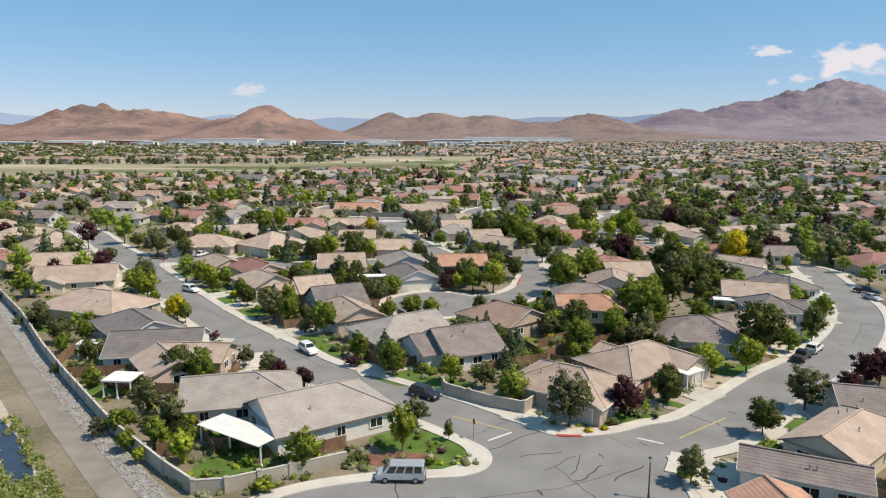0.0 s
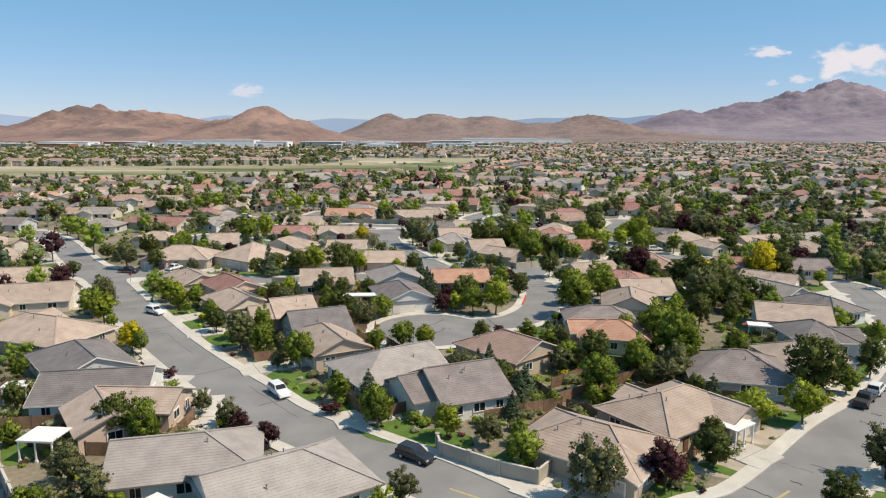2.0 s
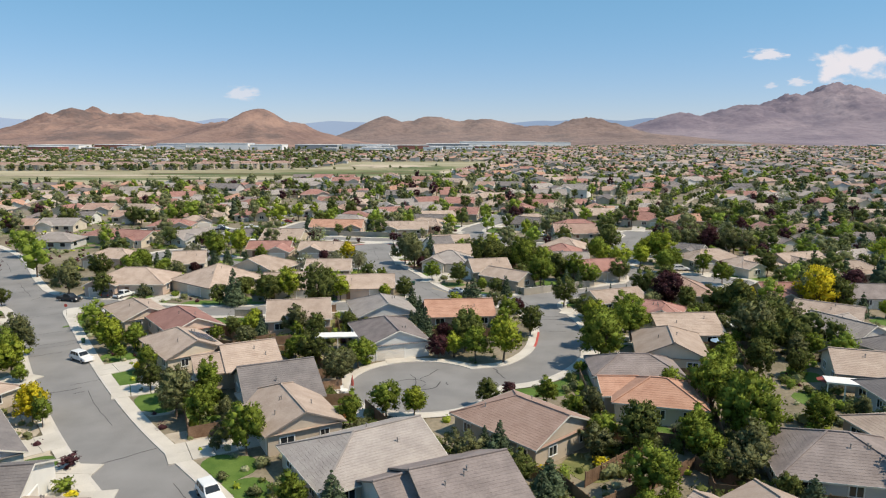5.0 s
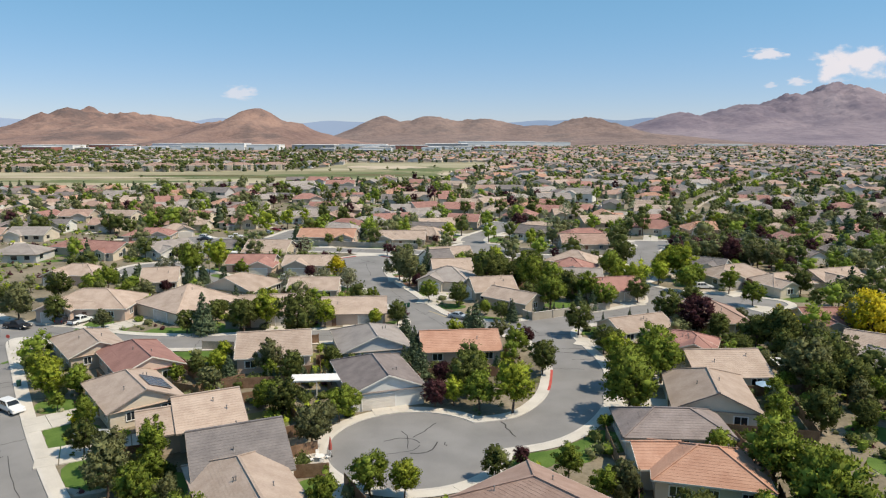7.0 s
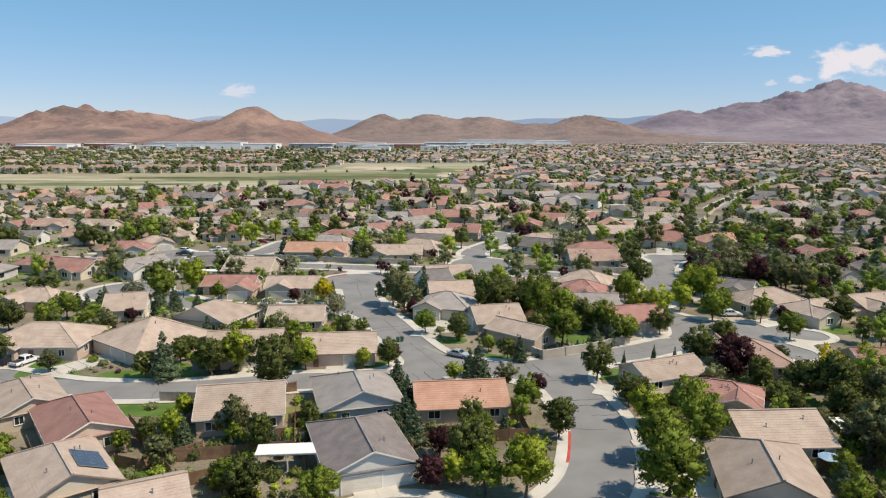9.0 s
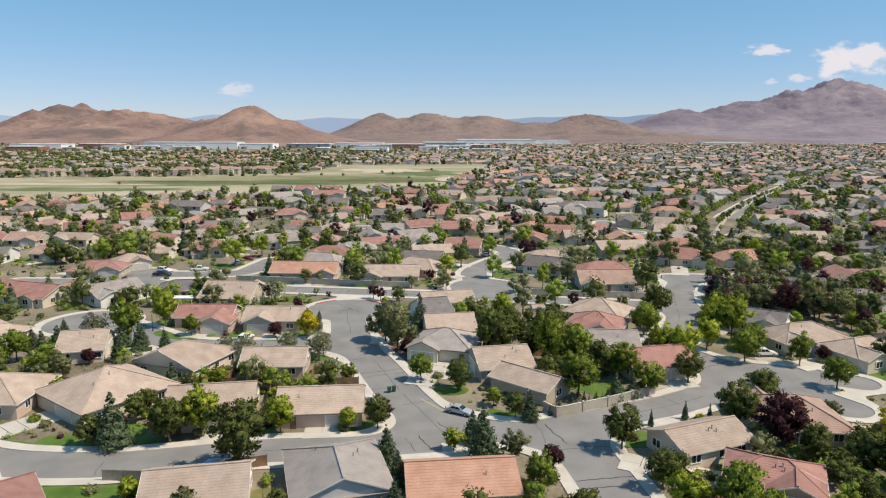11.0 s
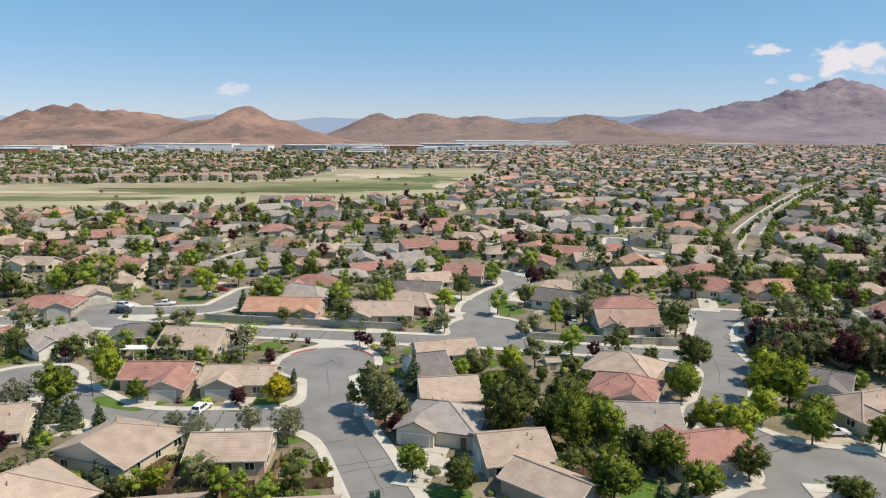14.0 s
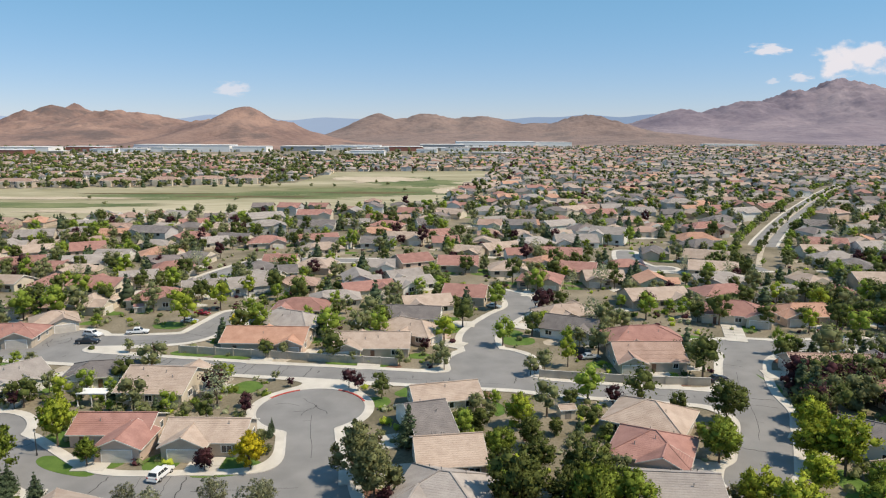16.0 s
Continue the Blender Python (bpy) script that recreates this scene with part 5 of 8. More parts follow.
def turf(points):
    """A lawn with a rounded edge through the given corners."""
    p = [Vector((x, y, 0)) for x, y in points]
    n, ring = len(p), []
    for i in range(n):
        a, b_, c, d = p[i - 1], p[i], p[(i + 1) % n], p[(i + 2) % n]
        for k in range(5):
            t = k / 5
            ring.append(0.5 * (2 * b_ + (c - a) * t + (2 * a - 5 * b_ + 4 * c - d) * t * t + (3 * b_ - a - 3 * c + d) * t ** 3))
    if sum(q.x * r.y - r.x * q.y for q, r in zip(ring, ring[1:] + ring[:1])) < 0:
        ring.reverse()
    x, y = sum(q.x for q in ring) / len(ring), sum(q.y for q in ring) / len(ring)
    reach = max(math.hypot(q.x - x, q.y - y) for q in ring)
    taken = {q[3] for q in BEDS if math.hypot(q[0] - x, q[1] - y) < q[2] + reach}
    level = max(taken | {0}) + 1
    BEDS.append((x, y, reach, level))
    s = Shape()
    s.prism([(q.x, q.y, 0.0) for q in ring], 0.03 + 0.005 * level)
    s.thing("lawn", LAWN, "well-kept green lawn with a rounded edge", "lawn", kind="structure")


turf([(19.7, 87.5), (24.2, 91.0), (27.1, 91.0), (28.0, 87.4), (24.6, 85.4), (20.8, 85.4)])
turf([(-9.7, 81.7), (-4.3, 84.3), (3.2, 80.6), (3.4, 77.9), (-2.7, 77.7), (-7.4, 78.6)])
turf([(-29.0, 76.5), (-27.2, 77.9), (-22.3, 73.6), (-22.5, 71.7), (-25.8, 72.2)])
turf([(-55.8, 101.3), (-52.1, 101.3), (-48.9, 95.7), (-51.2, 93.7)])
turf([(-11.6, 104.9), (-8.8, 107.4), (-2.6, 105.4), (-4.8, 99.8), (-9.4, 101.2)])
turf([(61.0, 118.6), (65.6, 122.5), (67.0, 121.2), (61.2, 114.8), (58.5, 115.4)])
turf([(30.0, 94.4), (32.1, 94.8), (34.5, 92.2), (33.0, 91.6)])
turf([(17.0, 110.5), (21.9, 113.0), (24.0, 111.8), (22.0, 109.8), (17.7, 107.8)])
turf([(54.0, 147.3), (56.2, 145.3), (61.9, 142.5), (59.3, 140.7), (53.2, 142.4)])
turf([(25.8, 227.0), (28.9, 227.4), (33.4, 220.7), (32.1, 218.6), (28.0, 221.1)])
turf([(9.4, 214.6), (12.6, 213.6), (19.0, 211.4), (15.7, 210.8), (9.6, 211.8)])
turf([(-74.4, 201.7), (-74.5, 208.1), (-71.8, 208.5), (-72.0, 201.2)])
turf([(-66.8, 200.6), (-65.9, 204.4), (-64.1, 205.7), (-64.2, 200.6)])
turf([(-59.3, 200.3), (-57.8, 204.6), (-48.5, 203.9), (-41.4, 203.7), (-42.3, 200.6), (-50.4, 200.3)])
turf([(-65.0, 257.9), (-63.5, 259.9), (-53.6, 256.3), (-54.2, 252.8), (-61.1, 254.8)])
turf([(-37.8, 252.8), (-34.2, 256.1), (-27.0, 257.3), (-27.5, 254.8), (-32.4, 252.8)])
turf([(62.5, 246.5), (71.6, 252.6), (71.5, 247.4), (67.5, 245.2)])
turf([(69.8, 237.5), (75.4, 239.8), (77.3, 236.1), (73.2, 235.4)])


# ---- trees ----
TREES = {}
WORD = {"green": "leafy green", "lime": "bright light-green", "dark": "dense dark-green", "olive": "dull olive-green", "plum": "purple-leaved plum",
        "yellow": "golden yellow", "conifer": "dark conical evergreen", "silver": "airy silver-green"}


def leaf_cards(s, c, r, n, size, rng, flat=1.0, inner=0.7):
    """Small leaf sprays through the outer part of a clump."""
    for _ in range(n):
        d = Vector((rng.gauss(0, 1), rng.gauss(0, 1), rng.gauss(0, 1) + 0.3)).normalized()
        p = Vector(c) + Vector((d.x, d.y, d.z * flat)) * r * rng.uniform(inner, 1.25)
        a = (d.orthogonal() + Vector((rng.uniform(-.8, .8), rng.uniform(-.8, .8), rng.uniform(-.8, .8)))).normalized()
        b = a.cross(d + Vector((rng.uniform(-.8, .8), rng.uniform(-.8, .8), rng.uniform(-.8, .8)))).normalized()
        w, l = size * rng.uniform(0.5, 1.1), size * rng.uniform(0.8, 1.7)
        s.face(p - a * w * 0.72 - b * l * 0.3, p + a * w * 0.72 + d * w * 0.2 - b * l * 0.2, p + b * l * 0.75)


def broad_crown(kind, variant, light, rng):
    """Clumps over a rounded crown, each with sprays of leaves that stand out from it; also the way each corner faces."""
    s, facing, clumps = Shape(), [], []
    mid, half = Vector((0, 0, 4.55)), 3.35
    wide, taper, sag = ((2.3, 0.25, 0.15), (2.45, -0.1, 0.3), (2.05, 0.5, 0.05))[variant % 3]
    n = 16 if light else 48
    shift = Vector((variant * 5.3, hash_of(kind) % 17, 2.0))
    for i in range(n):
        f = 1 - 2 * (i + 0.5) / n
        a = i * 2.39996 + rng.uniform(-.3, .3)
        ring = math.sqrt(max(0.0, 1 - f * f))
        d = Vector((ring * math.cos(a), ring * math.sin(a), f))
        swell = 1 + 0.42 * noise.noise(d * 1.6 + shift) + rng.uniform(-.1, .06)
        q = rng.uniform(0.72, 1.0) * swell if i % 4 else rng.uniform(0.25, 0.6)
        r_ = wide * (1 - taper * 0.5 * f)
        c = mid + Vector((d.x * r_ * q, d.y * r_ * q, d.z * (half - 0.75) * q - sag * ring))
        if c.z < 1.5:
            c.z = 1.5 + rng.uniform(0, 0.4)
        clumps.append((c, rng.uniform(0.55, 0.98) * (1.6 if light else 1.0)))
    airy = kind == "silver"
    count, size = (26, 0.40) if light else (62, 0.185)
    if airy:
        count = int(count * 0.8)
    for c, r in clumps:
        out = (c - mid) / 3.0
        if not airy:
            k = len(s.v)
            s.blob(c, r * 0.66, rng.random() * 50, 1, 0.6, 0.85)
            facing += [((Vector(v) - c).normalized() + out).normalized() for v in s.v[k:]]
        for _ in range(count):
            d = Vector((rng.gauss(0, 1), rng.gauss(0, 1), rng.gauss(0, 1))) * 0.6 + out + Vector((0, 0, 0.25))
            d.normalize()
            p = c + Vector((d.x, d.y, d.z * 0.85)) * r * rng.uniform(0.5, 1.3)
            a = (d * 0.7 + Vector((rng.uniform(-.7, .7), rng.uniform(-.7, .7), rng.uniform(-.1, 1.2)))).normalized()
            b = a.cross(Vector((rng.gauss(0, 1), rng.gauss(0, 1), rng.gauss(0, 1)))).normalized()
            w, l = size * rng.uniform(0.45, 0.85), size * rng.uniform(1.0, 2.0)
            s.face(p - b * w - a * l * 0.4, p + b * w - a * l * 0.4, p + a * l * 0.6)
            face_ = (d * 0.8 + out * 0.7 + Vector((rng.uniform(-.9, .9), rng.uniform(-.9, .9), rng.uniform(-.6, .9)))).normalized()
            facing += [face_] * 3
    return s, facing, clumps


def tree_master(kind, variant, light):
    """A tree 8 m high and 6 m wide."""
    rng = random.Random(hash_of(kind) + variant * 17 + (5 if light else 0))
    t = root("tree", 0, -60 - 3 * len(TREES), -40, 0, f"{WORD[kind]} {'tree' if kind != 'conifer' else 'tree in a garden'} with a slim trunk", "tree", "trees")
    wood = Shape()
    sides = 5 if light else 6
    if kind == "conifer":
        crown = Shape()
        wood.tube((0, 0, -0.1), (0, 0, 7.6), 0.2, 0.03, sides)
        tiers = 7 if light else 13
        for i in range(tiers):
            f = i / (tiers - 1)
            z, r = 0.8 + 6.9 * f, 2.75 * (1 - f) ** 0.9 + 0.12
            n = max(1, int((3 if light else 7) * (1 - f) + 1))
            off = rng.random() * 6
            for j in range(n):
                a = off + 2 * math.pi * j / n
                q = 0.6 * r * rng.uniform(0.8, 1.2) if n > 1 else 0
                c = (q * math.cos(a), q * math.sin(a), z + rng.uniform(-.25, .25))
                rr = r * (0.46 if n > 1 else 0.8) * rng.uniform(0.8, 1.2)
                crown.blob(c, rr * 0.7, rng.random() * 50, 1, 0.5, 0.5)
                leaf_cards(crown, c, rr * 1.15, 10 if light else 44, 0.26 if not light else 0.6, rng, 0.5)
        mesh_ = crown.mesh("crown", LEAF[kind])
    else:
        lean = rng.uniform(-0.2, 0.2)
        wood.tube((0, 0, -0.1), (lean, 0.1, 2.0), 0.17, 0.12, sides)
        s, facing, clumps = broad_crown(kind, variant, light, rng)
        for c, r in clumps[::5 if light else 4]:
            bend = Vector((lean, 0.1, 2.0)).lerp(c, 0.5) + Vector((0, 0, -0.2))
            wood.tube((lean, 0.1, 1.8), bend, 0.1, 0.06, 4)
            wood.tube(bend, c, 0.06, 0.03, 4)
        mesh_ = s.mesh("crown", LEAF[kind], facing)
    part("trunk", wood, TRUNK, t)
    part("crown", mesh_, LEAF[kind], t)
    return t


def hash_of(word):
    return sum(ord(c) * (i + 3) for i, c in enumerate(word))


def tree(kind, x, y, high, wide):
    light = high < 2.2
    rng = random.Random(int(x * 31 + y * 57))
    key = (kind, rng.randrange(2 if light else 3), light)
    m = pose(x, y, 0, 0, 0, rng.uniform(0, 360)) @ Matrix.Diagonal((wide / 6, wide / 6, high / 8, 1))
    if key not in TREES:
        TREES[key] = tree_master(*key)
        TREES[key].matrix_basis = m
        return TREES[key]
    return copy_thing_scaled(TREES[key], m)


def copy_thing_scaled(ob, m):
    keep = ob.matrix_basis.copy()
    ob.matrix_basis = Matrix()
    made = copy_thing(ob, m)
    ob.matrix_basis = keep
    return made


TREE_AT, LATER = [], []


def planted(kind, x, y, high, wide):
    # keep trunks behind the footway and out of houses
    if on_street(x, y, -1, 1.2) or blocked(x, y, 0.3):
        spots = [(x + r * math.cos(a * 0.524), y + r * math.sin(a * 0.524)) for r in (1, 2, 3, 4, 5, 6.5, 8) for a in range(12)]
        spots = [p for p in spots if not on_street(p[0], p[1], -1, 1.9) and not blocked(p[0], p[1], 0.5)]
        if not spots:
            return
        x, y = spots[0]
    if any(math.hypot(x - q[0], y - q[1]) < 0.32 * (wide / 2 + q[2]) for q in TREE_AT):
        return
    high, wide = 0.9 * high, 0.93 * wide
    TREE_AT.append((x, y, wide / 2))
    if y < 275 and abs(x) < 105:
        tree(kind, x, y, high, wide)
    else:
        LATER.append((kind, x, y, high, wide))


# kind, place, height, width of crown
planted("green", -16.4, 72.9, 6.1, 4.9)
planted("lime", -5.4, 78.1, 7.3, 3.8)
planted("green", -8.6, 104.0, 7.5, 5.0)
planted("green", -14.9, 112.7, 5.3, 4.2)
planted("green", -23.4, 126.3, 8.4, 5.2)
planted("green", -32.6, 140.7, 5.0, 4.0)
planted("olive", -36.2, 137.3, 7.8, 6.3)
planted("green", -52.6, 133.6, 5.6, 2.9)
planted("yellow", -54.9, 135.2, 6.6, 5.3)
planted("lime", -68.1, 152.3, 7.8, 6.3)
planted("olive", -70.3, 119.8, 6.2, 5.0)
planted("olive", -40.8, 88.3, 6.4, 5.1)
planted("olive", -35.6, 83.8, 6.0, 4.8)
planted("green", -35.5, 78.9, 4.7, 3.7)
planted("green", -41.6, 82.5, 4.4, 3.5)
planted("lime", -30.8, 74.8, 4.9, 3.9)
planted("green", -26.4, 70.4, 1.7, 1.9)
planted("plum", -25.9, 101.8, 3.9, 3.2)
planted("plum", -21.4, 98.0, 4.3, 3.5)
planted("olive", -28.2, 104.2, 4.6, 3.7)
planted("olive", -33.1, 108.4, 4.2, 3.3)
planted("plum", -43.1, 122.6, 1.9, 2.4)
planted("plum", -15.3, 108.6, 2.2, 3.1)
planted("green", -3.8, 105.9, 2.1, 2.3)
planted("olive", -4.0, 85.5, 4.6, 3.7)
planted("dark", -44.0, 147.3, 5.6, 4.5)
planted("green", -98.0, 154.4, 7.5, 6.0)
planted("green", -65.8, 150.5, 3.7, 3.0)
planted("green", -38.7, 77.7, 3.5, 2.8)
planted("olive", -78.9, 128.9, 6.7, 5.4)
planted("green", -66.7, 114.4, 4.4, 3.5)
planted("green", -53.3, 98.0, 4.1, 3.3)
planted("lime", -18.6, 66.7, 2.1, 2.6)
planted("green", -20.3, 71.7, 1.0, 2.0)
planted("olive", -43.9, 81.4, 3.4, 2.7)
planted("lime", -32.5, 83.8, 3.1, 2.5)
planted("plum", -9.7, 75.0, 0.8, 1.7)
planted("lime", -35.8, 74.6, 2.5, 2.0)
planted("green", -1.9, 74.8, 1.1, 1.5)
planted("green", -3.6, 81.6, 0.7, 1.1)
planted("lime", 0.5, 100.8, 5.8, 4.7)
planted("olive", 5.7, 99.1, 4.9, 3.9)
planted("green", 9.3, 92.8, 6.2, 5.0)
planted("olive", 16.1, 85.5, 8.9, 6.8)
planted("plum", 24.2, 88.5, 6.9, 5.5)
planted("dark", 31.5, 93.7, 6.2, 5.0)
planted("lime", 40.9, 104.2, 6.9, 5.5)
planted("lime", 48.0, 105.7, 7.5, 6.0)
planted("dark", 57.8, 118.7, 5.5, 4.4)
planted("green", 60.0, 116.7, 5.4, 4.3)
planted("dark", 67.4, 123.2, 8.1, 5.1)
planted("green", 77.5, 138.0, 6.3, 5.1)
planted("olive", 49.3, 91.9, 7.6, 6.1)
planted("dark", 40.3, 82.9, 6.0, 4.8)
planted("plum", 63.9, 100.5, 6.6, 5.3)
planted("plum", 58.6, 95.8, 5.0, 4.0)
planted("olive", 24.9, 70.6, 5.2, 4.1)
planted("green", 22.9, 115.3, 8.2, 6.5)
planted("green", 31.5, 123.6, 6.4, 5.1)
planted("green", 38.5, 127.5, 12.1, 9.2)
planted("conifer", 7.3, 123.6, 6.5, 3.8)
planted("plum", 10.0, 64.7, 2.7, 3.4)
planted("green", 0.2, 81.1, 3.3, 1.6)
planted("plum", 29.1, 76.1, 1.1, 1.2)
planted("plum", 28.2, 88.0, 0.8, 1.0)
planted("yellow", 18.3, 83.8, 0.7, 1.3)
planted("yellow", 20.5, 84.4, 0.7, 1.3)
planted("olive", 36.3, 121.6, 7.4, 6.0)
planted("olive", -73.2, 162.4, 9.1, 7.3)
planted("yellow", -56.6, 138.1, 5.5, 4.4)
planted("lime", -62.5, 171.4, 7.1, 5.7)
planted("green", -47.6, 154.9, 6.0, 3.7)
planted("green", -31.6, 133.9, 7.1, 4.4)
planted("green", -9.3, 106.6, 5.4, 4.3)
planted("dark", -95.9, 186.0, 5.8, 4.6)
planted("dark", -99.0, 198.3, 5.4, 4.3)
planted("olive", -74.4, 189.4, 3.0, 2.4)
planted("olive", -7.9, 149.4, 7.3, 5.9)
planted("green", -3.3, 144.7, 6.4, 5.1)
planted("conifer", -2.8, 175.1, 7.2, 4.3)
planted("plum", -1.8, 160.1, 5.5, 4.4)
planted("dark", -21.7, 159.0, 7.2, 5.8)
planted("dark", -50.6, 200.4, 6.2, 5.0)
planted("lime", -36.1, 175.6, 5.4, 4.3)
planted("olive", -69.0, 203.6, 5.0, 4.0)
planted("green", -40.7, 116.9, 2.1, 2.6)
planted("olive", -27.3, 127.0, 2.6, 2.1)
planted("olive", -24.3, 119.9, 1.2, 1.6)
planted("olive", -19.7, 116.4, 1.3, 1.7)
planted("dark", 4.6, 167.2, 8.7, 7.0)
planted("green", 6.2, 161.7, 7.3, 5.9)
planted("lime", 10.9, 160.8, 9.8, 7.8)
planted("dark", 17.5, 176.9, 7.4, 5.9)
planted("dark", 6.9, 141.3, 5.1, 4.0)
planted("plum", 10.4, 144.8, 3.1, 2.5)
planted("green", 15.5, 141.4, 5.1, 4.0)
planted("green", 18.4, 136.5, 4.8, 3.9)
planted("green", 27.2, 159.3, 11.8, 9.2)
planted("green", 36.1, 172.9, 9.8, 7.9)
planted("conifer", 7.0, 123.9, 6.6, 3.9)
planted("dark", 24.5, 126.2, 8.4, 6.7)
planted("green", 31.6, 127.2, 6.8, 5.4)
planted("green", 37.9, 138.6, 10.1, 8.1)
planted("green", 40.2, 133.9, 9.7, 7.7)
planted("dark", 62.2, 173.1, 10.6, 8.5)
planted("dark", 61.9, 165.3, 8.6, 6.9)
planted("dark", 58.5, 121.0, 4.6, 3.7)
planted("dark", 33.2, 98.7, 4.9, 3.9)
planted("green", 9.9, 99.3, 4.0, 3.2)
planted("green", 15.6, 111.5, 3.1, 2.5)
planted("dark", 31.1, 119.3, 4.8, 3.8)
planted("dark", 51.5, 153.6, 7.9, 6.3)
planted("dark", 80.0, 151.6, 4.1, 3.3)
planted("conifer", 90.4, 191.0, 6.4, 3.7)
planted("lime", 95.2, 190.4, 5.1, 4.1)
planted("dark", -101.8, 222.9, 6.1, 4.9)
planted("olive", -89.8, 209.5, 10.0, 8.0)
planted("dark", -80.6, 207.4, 7.4, 5.9)
planted("conifer", -47.1, 200.0, 10.0, 5.9)
planted("dark", -47.5, 213.2, 5.0, 4.0)
planted("green", -39.9, 204.3, 7.4, 5.9)
planted("lime", -35.0, 205.2, 9.5, 7.6)
planted("dark", -26.7, 193.3, 12.5, 9.2)
planted("lime", -23.7, 205.2, 7.4, 5.9)
planted("lime", -38.3, 185.2, 4.0, 3.2)
planted("olive", -28.1, 177.1, 7.3, 5.8)
planted("lime", -13.3, 205.9, 4.8, 3.8)
planted("dark", -8.7, 206.6, 6.5, 5.2)
planted("conifer", -4.3, 179.9, 7.0, 4.1)
planted("plum", 0.8, 171.8, 5.0, 4.0)
planted("green", -7.1, 157.8, 6.1, 4.9)
planted("olive", -10.9, 152.0, 5.3, 4.2)
planted("lime", -3.4, 136.9, 5.8, 4.6)
planted("green", -16.4, 150.3, 7.4, 5.9)
planted("green", -25.3, 163.1, 4.7, 3.8)
planted("lime", -58.7, 165.9, 6.9, 5.5)
planted("green", -55.1, 161.4, 3.4, 2.8)
planted("olive", -38.7, 143.1, 6.4, 5.1)
planted("olive", -26.4, 130.6, 4.7, 3.8)
planted("conifer", -6.4, 188.9, 5.9, 3.5)
planted("dark", -18.7, 182.1, 4.1, 3.3)
planted("dark", -16.5, 180.0, 4.1, 3.3)
planted("green", 23.5, 154.6, 2.6, 2.6)
planted("lime", 2.5, 163.7, 5.3, 4.3)
planted("green", 6.1, 170.2, 5.7, 4.5)
planted("green", 36.6, 179.2, 9.9, 7.9)
planted("dark", 30.4, 188.2, 6.5, 5.2)
planted("dark", 27.9, 199.7, 8.2, 6.5)
planted("conifer", 31.6, 218.2, 6.2, 3.6)
planted("conifer", 6.0, 201.4, 6.2, 3.7)
planted("dark", 12.9, 210.1, 5.5, 4.4)
planted("plum", 51.6, 199.8, 10.5, 8.4)
planted("dark", 54.3, 195.7, 6.9, 5.5)
planted("dark", 62.5, 188.0, 10.6, 8.5)
planted("olive", 57.7, 170.1, 10.4, 8.3)
planted("yellow", 83.3, 197.9, 11.4, 9.1)
planted("yellow", 70.3, 203.4, 6.1, 4.9)
planted("dark", 58.1, 165.0, 7.9, 6.4)
planted("green", 41.0, 144.8, 8.1, 6.5)
planted("conifer", 5.6, 125.3, 4.9, 2.9)
planted("green", 73.5, 223.9, 7.5, 6.0)
planted("green", 65.7, 164.1, 5.4, 4.3)
planted("dark", 53.4, 182.6, 6.2, 5.0)
planted("olive", 68.5, 178.7, 8.0, 6.4)
planted("green", -83.0, 228.3, 8.5, 6.8)
planted("conifer", -86.3, 246.8, 5.3, 3.1)
planted("plum", -69.2, 236.8, 4.1, 3.3)
planted("olive", -70.3, 228.8, 5.4, 4.4)
planted("conifer", -64.1, 238.6, 6.8, 4.0)
planted("dark", -47.8, 209.3, 5.8, 4.6)
planted("conifer", -48.6, 200.5, 9.6, 5.6)
planted("dark", -39.4, 201.7, 8.6, 6.9)
planted("lime", -30.5, 224.6, 4.8, 3.0)
planted("yellow", -28.8, 255.2, 7.8, 6.2)
planted("plum", -36.1, 254.8, 4.6, 3.7)
planted("olive", -10.0, 245.1, 11.6, 9.2)
planted("silver", -23.3, 242.4, 5.9, 4.8)
planted("green", -15.9, 226.6, 4.6, 3.7)
planted("conifer", -8.1, 195.5, 7.0, 4.1)
planted("plum", -8.0, 210.9, 3.8, 3.0)
planted("green", -2.4, 227.7, 6.5, 5.2)
planted("lime", -37.7, 178.7, 4.4, 3.5)
planted("conifer", -34.0, 173.9, 5.4, 3.2)
planted("green", -24.2, 161.2, 5.8, 4.6)
planted("conifer", -22.6, 174.5, 4.4, 2.6)
planted("conifer", -6.7, 178.6, 5.4, 3.2)
planted("plum", -0.7, 162.9, 5.1, 4.1)
planted("green", -7.5, 159.6, 5.5, 4.4)
planted("lime", -12.1, 159.0, 4.0, 3.2)
planted("lime", 1.6, 165.4, 3.2, 2.6)
planted("dark", -17.1, 177.1, 3.8, 3.1)
planted("dark", -14.6, 178.2, 3.9, 3.1)
planted("green", -84.6, 238.4, 8.3, 6.6)
planted("dark", 4.6, 223.1, 7.1, 5.7)
planted("conifer", 7.3, 196.7, 9.1, 5.4)
planted("green", 10.2, 215.8, 4.3, 3.4)
planted("conifer", 15.7, 210.0, 5.9, 3.4)
planted("conifer", 29.9, 188.3, 7.3, 4.3)
planted("green", 14.1, 186.9, 6.7, 5.4)
planted("green", 6.1, 174.5, 6.0, 4.8)
planted("conifer", 10.0, 178.8, 3.5, 2.1)
planted("green", 29.5, 170.1, 9.4, 7.6)
planted("lime", 31.1, 181.7, 7.3, 5.9)
planted("dark", 47.3, 226.6, 7.6, 6.1)
planted("green", 63.1, 238.7, 8.7, 7.0)
planted("dark", 54.7, 229.2, 5.9, 4.7)
planted("green", 73.1, 236.5, 7.7, 6.1)
planted("conifer", 35.0, 219.6, 5.4, 3.2)
planted("green", 25.3, 219.8, 10.2, 8.2)
